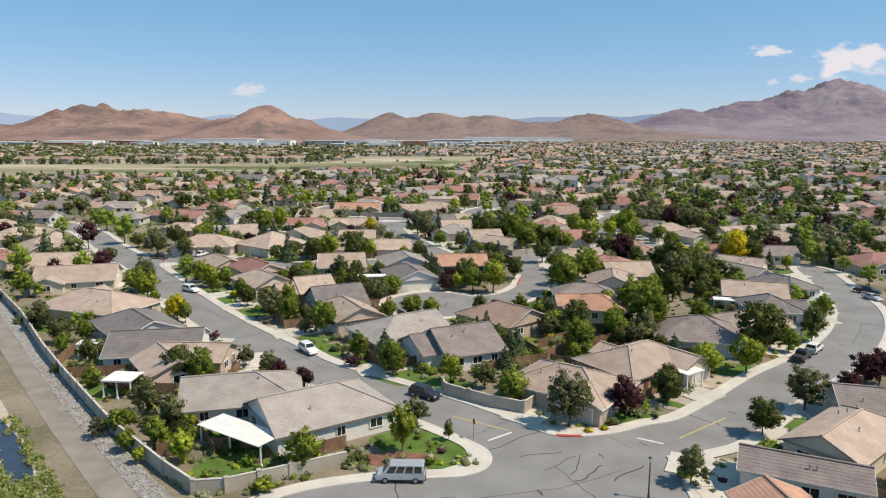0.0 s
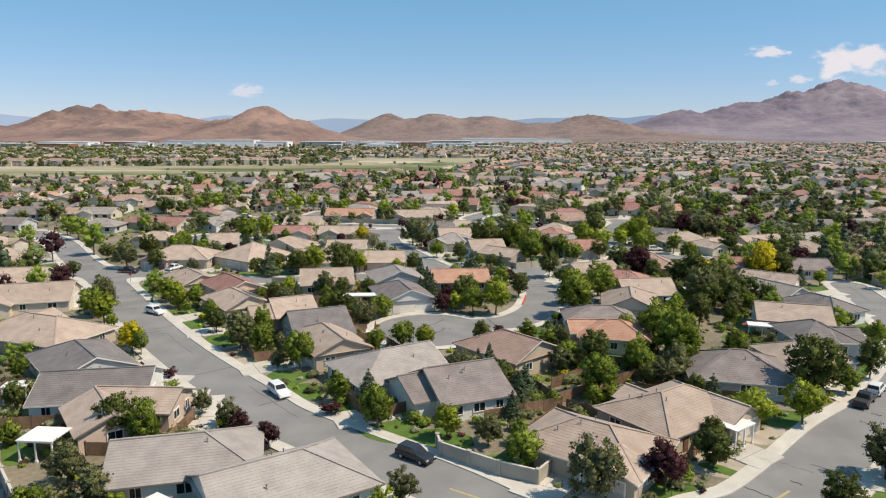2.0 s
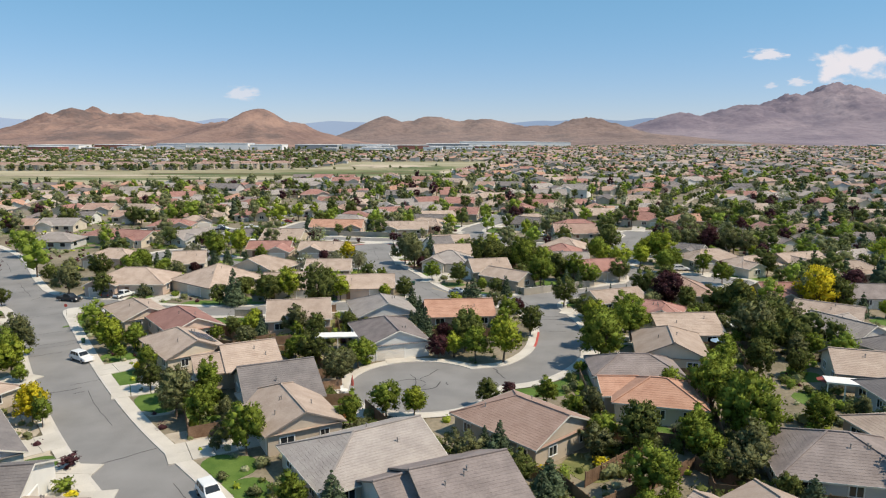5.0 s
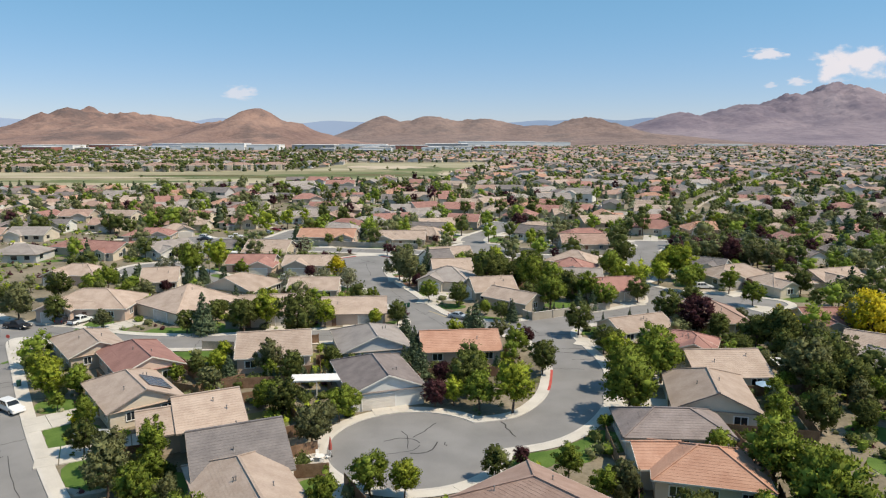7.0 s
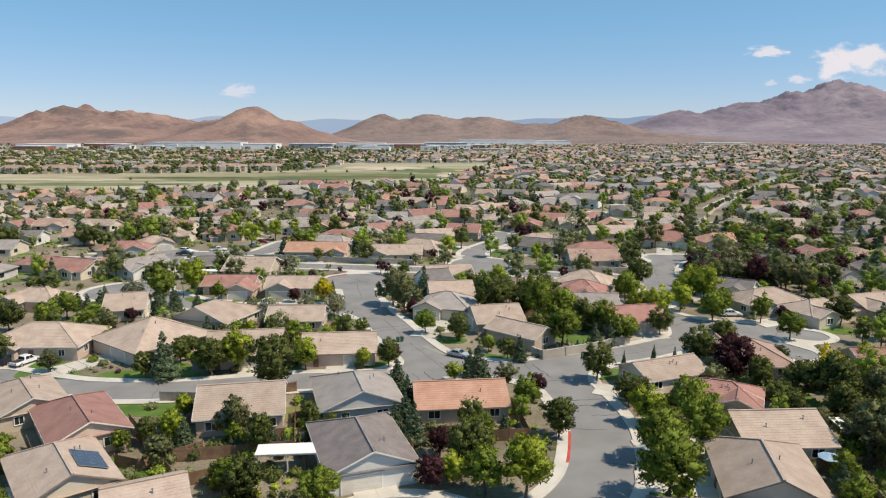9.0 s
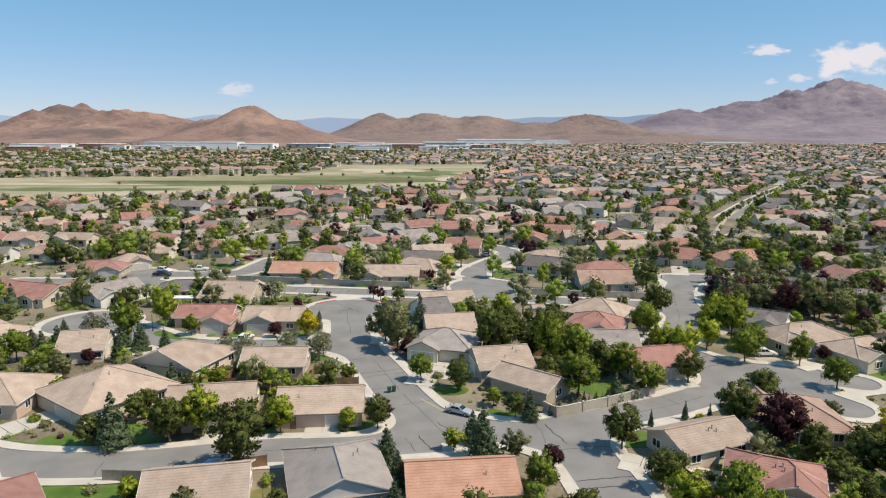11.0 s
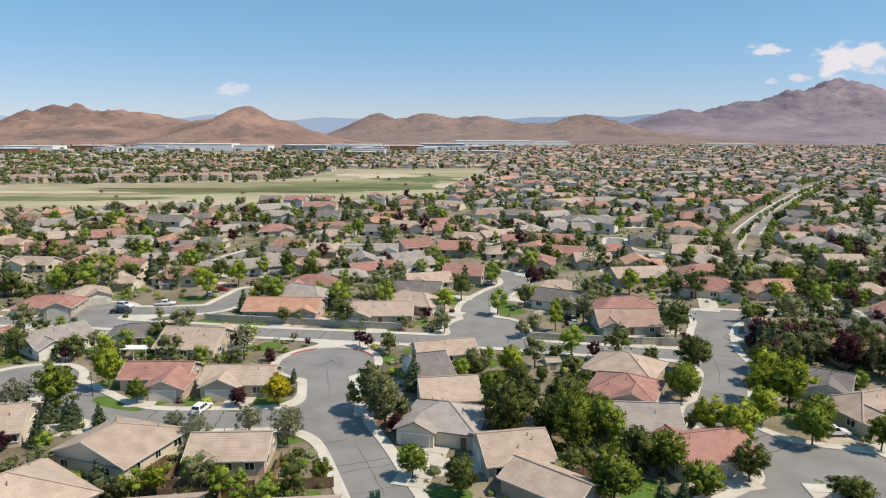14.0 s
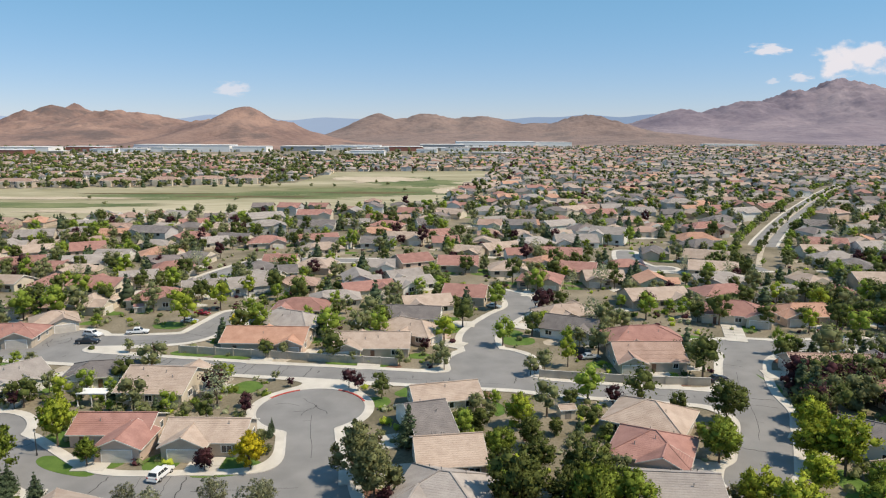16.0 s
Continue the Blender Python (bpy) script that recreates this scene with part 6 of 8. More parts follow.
planted("green", 35.5, 228.2, 8.9, 7.1)
planted("green", 38.1, 220.9, 7.7, 6.1)
planted("lime", 46.9, 241.7, 8.9, 7.1)
planted("lime", 49.8, 236.7, 10.3, 8.3)
planted("dark", 12.5, 241.0, 12.5, 9.2)
planted("green", 22.4, 236.2, 12.5, 9.2)
planted("yellow", 66.4, 195.1, 6.9, 5.6)
planted("dark", 59.6, 191.4, 8.2, 6.5)
planted("lime", 75.4, 202.0, 7.4, 5.9)
planted("dark", 60.0, 181.0, 8.0, 6.4)
planted("olive", 64.6, 209.6, 4.1, 3.3)
planted("dark", 90.2, 234.7, 8.4, 6.7)
planted("plum", 16.8, 193.3, 4.5, 3.6)
planted("olive", 70.3, 189.7, 7.2, 5.8)
planted("conifer", 19.2, 211.7, 2.2, 1.1)
planted("conifer", 20.4, 212.6, 2.2, 1.1)
planted("lime", -23.3, 225.5, 3.1, 1.7)
planted("lime", -39.0, 223.5, 5.2, 4.1)
planted("olive", -43.5, 221.0, 4.8, 3.8)
planted("conifer", -83.7, 254.8, 5.2, 3.1)
planted("conifer", -67.3, 248.2, 7.0, 4.1)
planted("conifer", -62.6, 245.0, 6.9, 4.0)
planted("silver", -74.7, 250.5, 8.4, 6.7)
planted("dark", -94.0, 282.8, 8.7, 7.0)
planted("lime", -64.2, 263.2, 11.3, 7.1)
planted("green", -71.3, 287.5, 6.6, 5.3)
planted("green", -55.7, 256.3, 5.8, 4.7)
planted("conifer", -56.7, 243.8, 6.3, 3.7)
planted("plum", -35.5, 254.5, 5.3, 4.3)
planted("plum", -82.6, 277.8, 4.5, 3.6)
planted("silver", -42.4, 281.2, 9.5, 7.6)
planted("plum", -36.4, 280.4, 4.1, 3.3)
planted("conifer", -28.5, 266.8, 3.3, 1.5)
planted("silver", -40.4, 238.7, 6.9, 5.5)
planted("silver", -30.6, 242.1, 6.7, 5.4)
planted("silver", -23.6, 239.1, 7.7, 6.2)
planted("conifer", -3.6, 263.6, 8.9, 5.3)
planted("dark", -10.7, 287.9, 5.7, 4.5)
planted("plum", -20.1, 289.3, 5.3, 4.2)
planted("plum", -5.9, 242.4, 4.6, 3.7)
planted("olive", -72.1, 231.2, 5.5, 4.4)
planted("green", -77.1, 233.0, 4.9, 3.9)
planted("green", -66.2, 219.6, 4.1, 3.3)
planted("lime", 3.1, 199.2, 4.4, 3.5)
planted("olive", 11.8, 196.4, 5.3, 4.2)
planted("green", 27.6, 198.3, 8.7, 7.0)
planted("lime", 63.0, 256.9, 9.4, 7.5)
planted("lime", 53.4, 246.8, 8.5, 6.8)
planted("green", 47.9, 257.2, 9.7, 7.8)
planted("green", 67.8, 245.3, 7.6, 6.1)
planted("dark", 59.9, 224.9, 6.0, 4.8)
planted("dark", 48.3, 207.1, 9.2, 7.3)
planted("dark", 55.9, 214.9, 8.1, 6.5)
planted("olive", 78.2, 278.6, 9.4, 7.5)
planted("olive", 84.5, 278.6, 9.4, 7.5)
planted("plum", 88.7, 273.1, 10.4, 8.3)
planted("olive", 94.1, 270.2, 10.2, 8.2)
planted("olive", 98.4, 267.4, 10.1, 8.1)
planted("lime", 16.5, 270.9, 8.1, 6.5)
planted("olive", 22.3, 276.0, 8.8, 7.1)
planted("dark", 23.7, 246.5, 10.9, 8.7)
planted("green", 29.1, 240.6, 9.1, 7.3)
planted("dark", 20.1, 241.1, 8.8, 7.0)
planted("dark", 31.2, 229.3, 8.8, 7.0)
planted("lime", 98.6, 261.9, 5.3, 4.2)
planted("olive", 66.7, 211.5, 3.3, 2.6)
planted("plum", 79.2, 238.7, 4.2, 3.4)
planted("green", 50.8, 261.3, 6.0, 4.8)
planted("conifer", 22.5, 213.7, 2.3, 0.8)
planted("conifer", 24.2, 215.1, 2.3, 0.8)
planted("conifer", 26.6, 216.4, 2.3, 0.8)
planted("conifer", 29.0, 216.9, 2.4, 0.8)
planted("conifer", 31.5, 218.1, 2.4, 0.8)
planted("conifer", 33.3, 218.5, 2.4, 0.8)
planted("conifer", 34.7, 207.8, 3.4, 1.1)
planted("conifer", 41.0, 210.3, 3.8, 1.3)
planted("conifer", 44.5, 209.1, 3.8, 1.3)
planted("green", 11.6, 257.0, 7.8, 6.3)
planted("dark", -80.2, 280.3, 7.5, 6.0)
planted("lime", -73.7, 282.1, 7.6, 5.1)
planted("dark", -70.0, 281.6, 4.5, 3.6)
planted("conifer", -63.1, 247.7, 5.6, 3.3)
planted("silver", -43.5, 242.6, 5.3, 4.2)
planted("plum", -35.5, 276.6, 4.2, 3.3)
planted("conifer", -28.6, 268.9, 3.3, 1.3)
planted("olive", -11.0, 251.9, 11.3, 9.0)
planted("dark", -10.0, 284.6, 5.9, 4.7)
planted("plum", -20.9, 289.5, 4.7, 3.7)
planted("plum", -15.3, 288.7, 4.6, 3.6)
planted("olive", -7.5, 305.0, 4.6, 3.7)
planted("olive", -18.8, 307.0, 3.4, 2.7)
planted("olive", -31.6, 299.4, 2.8, 2.3)
planted("lime", -44.5, 294.7, 5.3, 4.2)
planted("plum", -69.4, 310.7, 3.1, 2.4)
planted("olive", -75.2, 312.1, 4.4, 3.5)
planted("olive", -67.5, 315.8, 2.3, 1.8)
planted("lime", -69.4, 337.8, 12.1, 9.2)
planted("green", -53.1, 346.1, 7.4, 5.9)
planted("dark", -51.3, 353.4, 6.0, 4.8)
planted("lime", -64.7, 354.8, 10.4, 8.4)
planted("plum", -45.5, 367.3, 4.1, 3.3)
planted("green", -27.0, 324.6, 10.4, 8.3)
planted("yellow", -56.0, 336.2, 4.5, 3.6)
planted("green", -108.1, 343.3, 12.5, 9.2)
planted("olive", -102.7, 344.7, 11.8, 9.2)
planted("green", -117.0, 342.4, 10.8, 8.7)
planted("green", -92.6, 335.1, 5.0, 4.0)
planted("dark", -99.8, 356.0, 8.8, 7.1)
planted("green", -37.3, 385.4, 4.4, 3.5)
planted("dark", -116.4, 348.6, 12.0, 9.2)
planted("plum", -30.0, 291.4, 2.7, 2.2)
planted("olive", 0.1, 303.2, 4.2, 3.3)
planted("olive", -27.2, 260.6, 2.2, 1.7)
planted("dark", 8.2, 336.5, 10.1, 8.0)
planted("green", 20.4, 327.4, 5.5, 3.1)
planted("olive", 5.9, 305.4, 6.8, 5.4)
planted("olive", 10.8, 301.8, 5.8, 4.6)
planted("plum", 14.1, 301.5, 2.9, 2.3)
planted("plum", 17.5, 302.1, 3.3, 2.7)
planted("olive", 20.6, 300.7, 5.8, 4.6)
planted("olive", 25.4, 300.0, 7.0, 5.6)
planted("lime", 31.5, 304.1, 9.1, 5.7)
planted("green", 31.6, 282.7, 9.3, 7.4)
planted("dark", 41.7, 280.6, 10.1, 8.1)
planted("dark", 59.9, 296.4, 12.5, 9.2)
planted("green", 83.7, 313.4, 8.6, 3.6)
planted("green", 87.3, 313.6, 6.2, 5.0)
planted("lime", 101.9, 331.1, 8.2, 5.5)
planted("green", 113.0, 327.1, 9.0, 7.2)
planted("conifer", 26.8, 267.8, 4.0, 2.3)
planted("dark", 17.9, 254.1, 7.2, 5.8)
planted("dark", 13.9, 245.1, 8.0, 6.4)
planted("dark", 17.3, 262.5, 7.0, 5.6)
planted("lime", 67.7, 265.7, 9.3, 7.4)
planted("green", 54.4, 269.7, 3.0, 2.4)
planted("plum", 78.8, 292.1, 8.2, 6.5)
planted("olive", 81.7, 288.9, 8.8, 7.0)
planted("plum", 85.9, 286.9, 8.6, 6.9)
planted("olive", 91.6, 288.9, 8.8, 7.0)
planted("dark", 86.4, 292.6, 8.6, 6.9)
planted("dark", 9.0, 269.7, 5.0, 4.0)
planted("plum", 36.3, 281.2, 5.5, 4.4)
planted("dark", 48.2, 277.9, 5.3, 4.2)
planted("dark", 57.6, 313.5, 4.5, 3.6)
planted("dark", 32.9, 364.2, 3.5, 2.8)
planted("green", 18.9, 355.5, 9.6, 7.7)
planted("dark", 21.0, 366.4, 8.2, 6.6)
planted("dark", 92.3, 380.2, 9.4, 7.5)
planted("green", 72.8, 346.5, 7.4, 5.9)
planted("dark", 80.4, 338.5, 11.6, 9.2)
planted("lime", 108.2, 362.5, 8.6, 6.9)
planted("dark", 120.6, 358.0, 8.4, 6.7)
planted("green", 115.8, 337.6, 7.6, 6.1)
planted("green", 122.8, 334.6, 7.5, 6.0)
planted("dark", 27.4, 279.6, 5.4, 4.3)
planted("dark", 22.6, 267.7, 4.1, 3.3)
planted("plum", 11.9, 253.7, 4.3, 3.5)
planted("dark", 54.0, 114.4, 12.1, 9.2)
planted("yellow", 80.9, 191.9, 12.5, 9.2)
planted("dark", 85.9, 192.3, 10.4, 8.3)
planted("green", 106.0, 197.3, 9.0, 7.2)
planted("dark", 116.1, 203.8, 10.1, 8.1)
planted("green", 114.7, 221.1, 10.0, 8.0)
planted("green", -67.8, 251.1, 11.5, 9.2)
planted("green", -109.9, 230.7, 12.2, 9.2)
planted("green", -132.9, 261.2, 10.6, 8.5)
planted("dark", -91.5, 228.3, 8.5, 6.8)
planted("green", -73.1, 157.6, 8.0, 6.4)
planted("green", -139.2, 245.8, 9.2, 7.3)
planted("green", -194.9, 303.0, 8.8, 7.0)
planted("lime", 66.3, 252.9, 12.5, 9.2)
planted("dark", 55.8, 273.2, 10.1, 8.1)
planted("dark", -23.4, 307.6, 8.9, 7.1)
planted("olive", 91.9, 305.0, 12.5, 9.2)
planted("green", 61.5, 344.2, 9.9, 7.9)
planted("green", 17.8, 319.4, 9.2, 7.4)
planted("dark", 134.8, 352.0, 11.5, 9.2)
planted("dark", 196.0, 348.1, 10.0, 8.0)
planted("dark", 164.8, 374.6, 10.7, 8.6)
planted("green", 106.0, 169.9, 7.1, 5.7)
planted("plum", 66.7, 101.7, 6.5, 5.2)


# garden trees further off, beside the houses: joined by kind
# olive and dark kinds outweigh green: distance haze put into the colour mix
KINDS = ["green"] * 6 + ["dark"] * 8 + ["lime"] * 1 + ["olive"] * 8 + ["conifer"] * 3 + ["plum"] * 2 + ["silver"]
GROVE, GROVE_WOOD, MASTER = {}, Shape(), {}
rng = random.Random(77)


def grove_tree(kind, x, y, high, wide, coarse=False):
    """Adds a tree to the joined crowns."""
    r = random.Random(int(x * 31 + y * 57))
    key = (kind, r.randrange(3), coarse)
    if key not in MASTER:
        MASTER[key] = far_crown(*key)
    src = MASTER[key]
    a = r.uniform(0, 6.28)
    c, s = math.cos(a), math.sin(a)
    fx, fz = wide / 6, high / 8
    dst = GROVE.setdefault(kind, Shape())
    k = len(dst.v)
    dst.v += [(x + (p[0] * c - p[1] * s) * fx, y + (p[0] * s + p[1] * c) * fx, p[2] * fz) for p in src.v]
    dst.f += [[k + i for i in f] for f in src.f]
    if not coarse:
        GROVE_WOOD.tube((x, y, -0.1), (x, y, high * 0.4), wide * 0.03, wide * 0.02, 5)


def far_crown(kind, variant, coarse):
    r = random.Random(hash_of(kind) + 41 * variant)
    s = Shape()
    if kind == "conifer":
        for i in range(4 if coarse else 6):
            f = i / (3 if coarse else 5)
            rad = 2.7 * (1 - f) ** 0.9 + 0.25
            s.blob((r.uniform(-.2, .2), r.uniform(-.2, .2), 1.2 + 6.3 * f), rad * 0.8, r.random() * 50, 1, 0.7, 0.75)
            leaf_cards(s, (0, 0, 1.2 + 6.3 * f), rad * 0.85, 3 if coarse else 16, 0.7, r, 0.7)
        return s
    n = (7, 4, 2)[int(coarse)]
    for i in range(n):
        f = 1 - 2 * (i + 0.5) / n
        a, ring = i * 2.39996 + r.uniform(-.4, .4), math.sqrt(max(0.0, 1 - f * f))
        q = r.uniform(0.75, 1.1) * (1.7, 1.5, 1.2)[int(coarse)]
        c = (q * ring * math.cos(a), q * ring * math.sin(a), 4.6 + 2.1 * f * r.uniform(0.8, 1.1))
        rad = r.uniform(1.2, 1.7) * (1.0, 1.25, 1.6)[int(coarse)]
        if kind != "silver":
            s.blob(c, rad * (0.66, 0.74, 0.78)[int(coarse)], r.random() * 50, 1, 0.75, 0.9)
        leaf_cards(s, c, rad, (44, 10, 6)[int(coarse)], (0.36, 0.66, 0.9)[int(coarse)], r, 0.85, 0.6)
    return s


for hx, hy, yaw, l, w, sd in list(HOUSES):
    if hy < 285 and abs(hx) < 95:
        tries = 0
    else:
        tries = 12
    for k in range(tries):
        a, r = rng.uniform(0, 2 * math.pi), rng.uniform(7.5, 13)
        x, y = hx + r * math.cos(a), hy + r * math.sin(a)
        wd = rng.uniform(3.2, 7.6)
        if blocked(x, y, 0.6) or on_street(x, y, -1, 1.4) or any(math.hypot(x - q[0], y - q[1]) < 0.62 * (wd / 2 + q[2]) for q in TREE_AT):
            continue
        if inside(x, y, MEADOW):
            continue
        TREE_AT.append((x, y, wd / 2))
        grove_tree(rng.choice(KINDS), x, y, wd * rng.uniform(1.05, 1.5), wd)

# dense belt of dark and purple-leaved trees behind the east gardens
BELT = smooth_line([(68.3, 270.3), (80.1, 279.0), (93.1, 282.1), (109.5, 283.8)], 1.0)
for i in range(90):
    q, wd = rng.choice(BELT), rng.uniform(3.6, 6.2)
    x, y = q.x + rng.uniform(-2, 2), q.y + rng.uniform(-1, 13)
    if not on_street(x, y, -1, 1.5) and not blocked(x, y, 0.4):
        LATER.append((rng.choice(("plum", "dark", "olive", "dark", "conifer", "dark")), x, y, wd * 1.35, wd))
# close-grown dark trees in the deep eastern gardens
for x0, x1, y0, y1, n in ((57, 74, 150, 202, 5), (84, 165, 195, 335, 150), (100, 190, 335, 430, 60)):
    for i in range(n):
        x, y, wd = rng.uniform(x0, x1), rng.uniform(y0, y1), rng.uniform(4.2, 7.4)
        if on_street(x, y, -1, 2.0) or blocked(x, y, 0.8) or any(math.hypot(x - q[0], y - q[1]) < 0.5 * (wd / 2 + q[2]) for q in TREE_AT):
            continue
        TREE_AT.append((x, y, wd / 2))
        LATER.append((rng.choice(("dark", "dark", "olive", "dark", "conifer", "green", "plum")), x, y, wd * 1.2, wd))
for row_ in LATER:
    grove_tree(*row_)

for hx, hy, yaw, l, w, sd in list(HOUSES):
    if hy > 292 or abs(hx) > 100:
        continue
    for k in range(5):
        a = radians(yaw) + radians({"s": 90, "n": -90, "e": 180, "w": 0}[sd] + rng.uniform(-75, 75))
        r = 0.5 * (w if sd in "ns" else l) + rng.uniform(2.5, 6)
        x, y, wd = hx + r * math.cos(a), hy + r * math.sin(a), rng.uniform(2.6, 4.8)
        if blocked(x, y, 0.8) or on_street(x, y, -1, 2.6) or math.hypot(x + 27, y - 72) < 9 or math.hypot(x + 25, y - 78) < 7.5 or any(math.hypot(x - q[0], y - q[1]) < 0.55 * (wd / 2 + q[2]) for q in TREE_AT):
            continue
        TREE_AT.append((x, y, wd / 2))
        row_ = (rng.choice(("green", "dark", "dark", "olive", "green", "conifer")), x, y, wd * rng.uniform(1.0, 1.5), wd)
        if hy < 185 and abs(hx) < 70:
            tree(*row_)
        else:
            grove_tree(*row_)

# undergrowth and ground cover in the gardens, joined by kind
UNDER = {}
for hx, hy, yaw, l, w, sd in list(HOUSES):
    if hy > 300 or abs(hx) > 105:
        continue
    for k in range(16):
        a = radians(yaw) + radians({"s": 90, "n": -90, "e": 180, "w": 0}[sd] + rng.uniform(-100, 100))
        r = 0.5 * (w if sd in "ns" else l) + rng.uniform(2, 8)
        x, y = hx + r * math.cos(a), hy + r * math.sin(a)
        if blocked(x, y, 0.9) or on_street(x, y, -1, 3):
            continue
        kind = rng.choice(("green", "dark", "dark", "olive"))
        s = UNDER.setdefault(kind, Shape())
        for j in range(3):
            r = rng.uniform(0.5, 1.1)
            c = (x + rng.uniform(-.8, .8), y + rng.uniform(-.8, .8), r * 0.8)
            s.blob(c, r * 0.7, k + 7 * j, 1, 0.7, 0.9)
            leaf_cards(s, c, r, 34, 0.22, rng, 0.9)
for i in range(9000):
    y = 62 + 420 * rng.random() ** 1.3
    x = rng.uniform(-0.62, 0.62) * (y + 60)
    if blocked(x, y, 0.6) or on_street(x, y, -1, 2.4) or x < -41.5 - 0.87 * (y - 83):
        continue
    kind = rng.choice(("green", "olive", "olive", "dark", "silver", "olive", "lime", "plum"))
    s = UNDER.setdefault(kind, Shape())
    r = rng.uniform(0.3, 0.8) if y < 240 else rng.uniform(0.5, 1.3)
    s.blob((x, y, r * 0.35), r * 0.75, i, 1, 0.7, 0.75)
    leaf_cards(s, (x, y, r * 0.4), r, 14 if y < 240 else 6, 0.2 if y < 240 else 0.5, rng, 0.8)
for kind, s in UNDER.items():
    s.thing("garden_undergrowth", LEAF[kind], f"low {WORD[kind]} ground cover in the gardens".replace(" tree", ""), "undergrowth", kind="stuff")

# low garden shrubs
SHRUBS = {}


def shrub(kind, x, y, size):
    if kind not in SHRUBS:
        s = Shape()
        r = random.Random(hash_of(kind))
        for i in range(5):
            a = i * 1.4
            c = (0.28 * math.cos(a), 0.28 * math.sin(a), 0.38 + 0.12 * (i % 2))
            s.blob(c, 0.36, i + 3, 1, 0.5, 0.9)
            leaf_cards(s, c, 0.42, 26, 0.16, r)
        SHRUBS[kind] = s.mesh("shrub", LEAF[kind])
    ob = tagged(new("shrub", SHRUBS[kind]), f"low rounded {WORD[kind].split()[-1]} shrub in a garden bed", "shrub", "shrubs")
    ob.matrix_basis = pose(x, y, 0, 0, 0, x * 40 % 360) @ Matrix.Diagonal((size, size, size * 0.85, 1))


for hx, hy, yaw, l, w, sd in HOUSES:
    if hy > 300 or abs(hx) > 110:
        continue
    for k in range(8 if hy < 240 and abs(hx) < 90 else 2):
        a, r = rng.uniform(0, 2 * math.pi), rng.uniform(7.5, 13)
        x, y = hx + r * math.cos(a), hy + r * math.sin(a)
        if blocked(x, y, 0.5) or on_street(x, y, -1, 2.2):
            continue
        shrub(rng.choice(["green", "olive", "dark", "plum", "lime", "silver", "yellow"] + ["olive"] * 3), x, y, rng.uniform(0.9, 1.8))


# ---- fences and walls ----
FENCE_AT = []


def beyond_wall(x, y):
    """On the ditch's side of the long block wall."""
    return y < 240 and ((x + 43) * 0.754 + (y - 83) * 0.657 < 1.0 or (y < 76 and x < -10))


def fence(points, high, material, kind):
    """Posts with boarded panels between them."""
    key = "panel_" + kind
    if key not in UNIT:
        s = Shape()
        xs = []
        for i in range(9):
            xs += [(-0.5 + i / 9, -0.012), (-0.5 + (i + 0.9) / 9, -0.012), (-0.5 + (i + 0.9) / 9, 0.005), (-0.5 + (i + 1) / 9, 0.005)]
        s.prism([(x, y, 0.04) for x, y in xs] + [(0.5, 0.03, 0.04), (-0.5, 0.03, 0.04)], 0.93)
        UNIT[key] = s.mesh("panel", material)
        p = Shape()
        p.box(0, 0, -0.05, 0.11, 0.11, 1.08)
        p.box(0, 0, 1.03, 0.15, 0.15, 0.03)
        UNIT["post_" + kind] = p.mesh("post", material)
    made = None
    for (ax, ay), (bx, by) in zip(points, points[1:]):
        length = math.hypot(bx - ax, by - ay)
        n = max(1, round(length / 3.0))
        turn = math.degrees(math.atan2(by - ay, bx - ax))
        for i in range(n):
            t = (i + 0.5) / n
            x, y = ax + (bx - ax) * t, ay + (by - ay) * t
            if beyond_wall(x, y) or blocked(x, y, 0.2) or on_street(x, y, -1, 1.0) or any(abs(x - q[0]) + abs(y - q[1]) < 1.9 for q in FENCE_AT):
                continue
            if made is None:
                made = root("fence", x, y, 0, 0, {"cedar": "brown cedar board fence round a back garden", "new": "fresh orange board fence", "grey": "weathered grey board fence beside the street"}[kind], "fence", "fences")
            ox, oy = made.matrix_basis.translation[:2]
            ob = part("panel", UNIT[key], material, made)
            ob.matrix_basis = pose(x - ox, y - oy, 0, 0, 0, turn) @ Matrix.Diagonal((length / n, 1, high, 1))
            po = part("post", UNIT["post_" + kind], material, made)
            px, py = ax + (bx - ax) * i / n, ay + (by - ay) * i / n
            po.matrix_basis = pose(px - ox, py - oy, 0, 0, 0, turn) @ Matrix.Diagonal((1, 1, high, 1))
            FENCE_AT.append((x, y))


def block_wall(points, high, material, label):
    """Rendered block wall with a cap and piers."""
    w = root("garden_wall", points[0][0], points[0][1], 0, 0, label, "wall")
    ox, oy = points[0]
    for (ax, ay), (bx, by) in zip(points, points[1:]):
        length = math.hypot(bx - ax, by - ay)
        n = max(1, round(length / 4.5))
        turn = math.degrees(math.atan2(by - ay, bx - ax))
        for i in range(n):
            t = (i + 0.5) / n
            x, y = ax + (bx - ax) * t - ox, ay + (by - ay) * t - oy
            s = Shape()
            s.box(x, y, -0.1, length / n, 0.2, high + 0.1, turn)
            part("panel", s, material, w)
            c = Shape()
            c.box(x, y, high, length / n, 0.28, 0.07, turn)
            part("cap", c, KERB, w)
            p = Shape()
            px, py = ax + (bx - ax) * i / n - ox, ay + (by - ay) * i / n - oy
            p.box(px, py, -0.1, 0.42, 0.42, high + 0.22, turn)
            p.box(px, py, high + 0.12, 0.52, 0.52, 0.08, turn)
            part("pier", p, material, w)


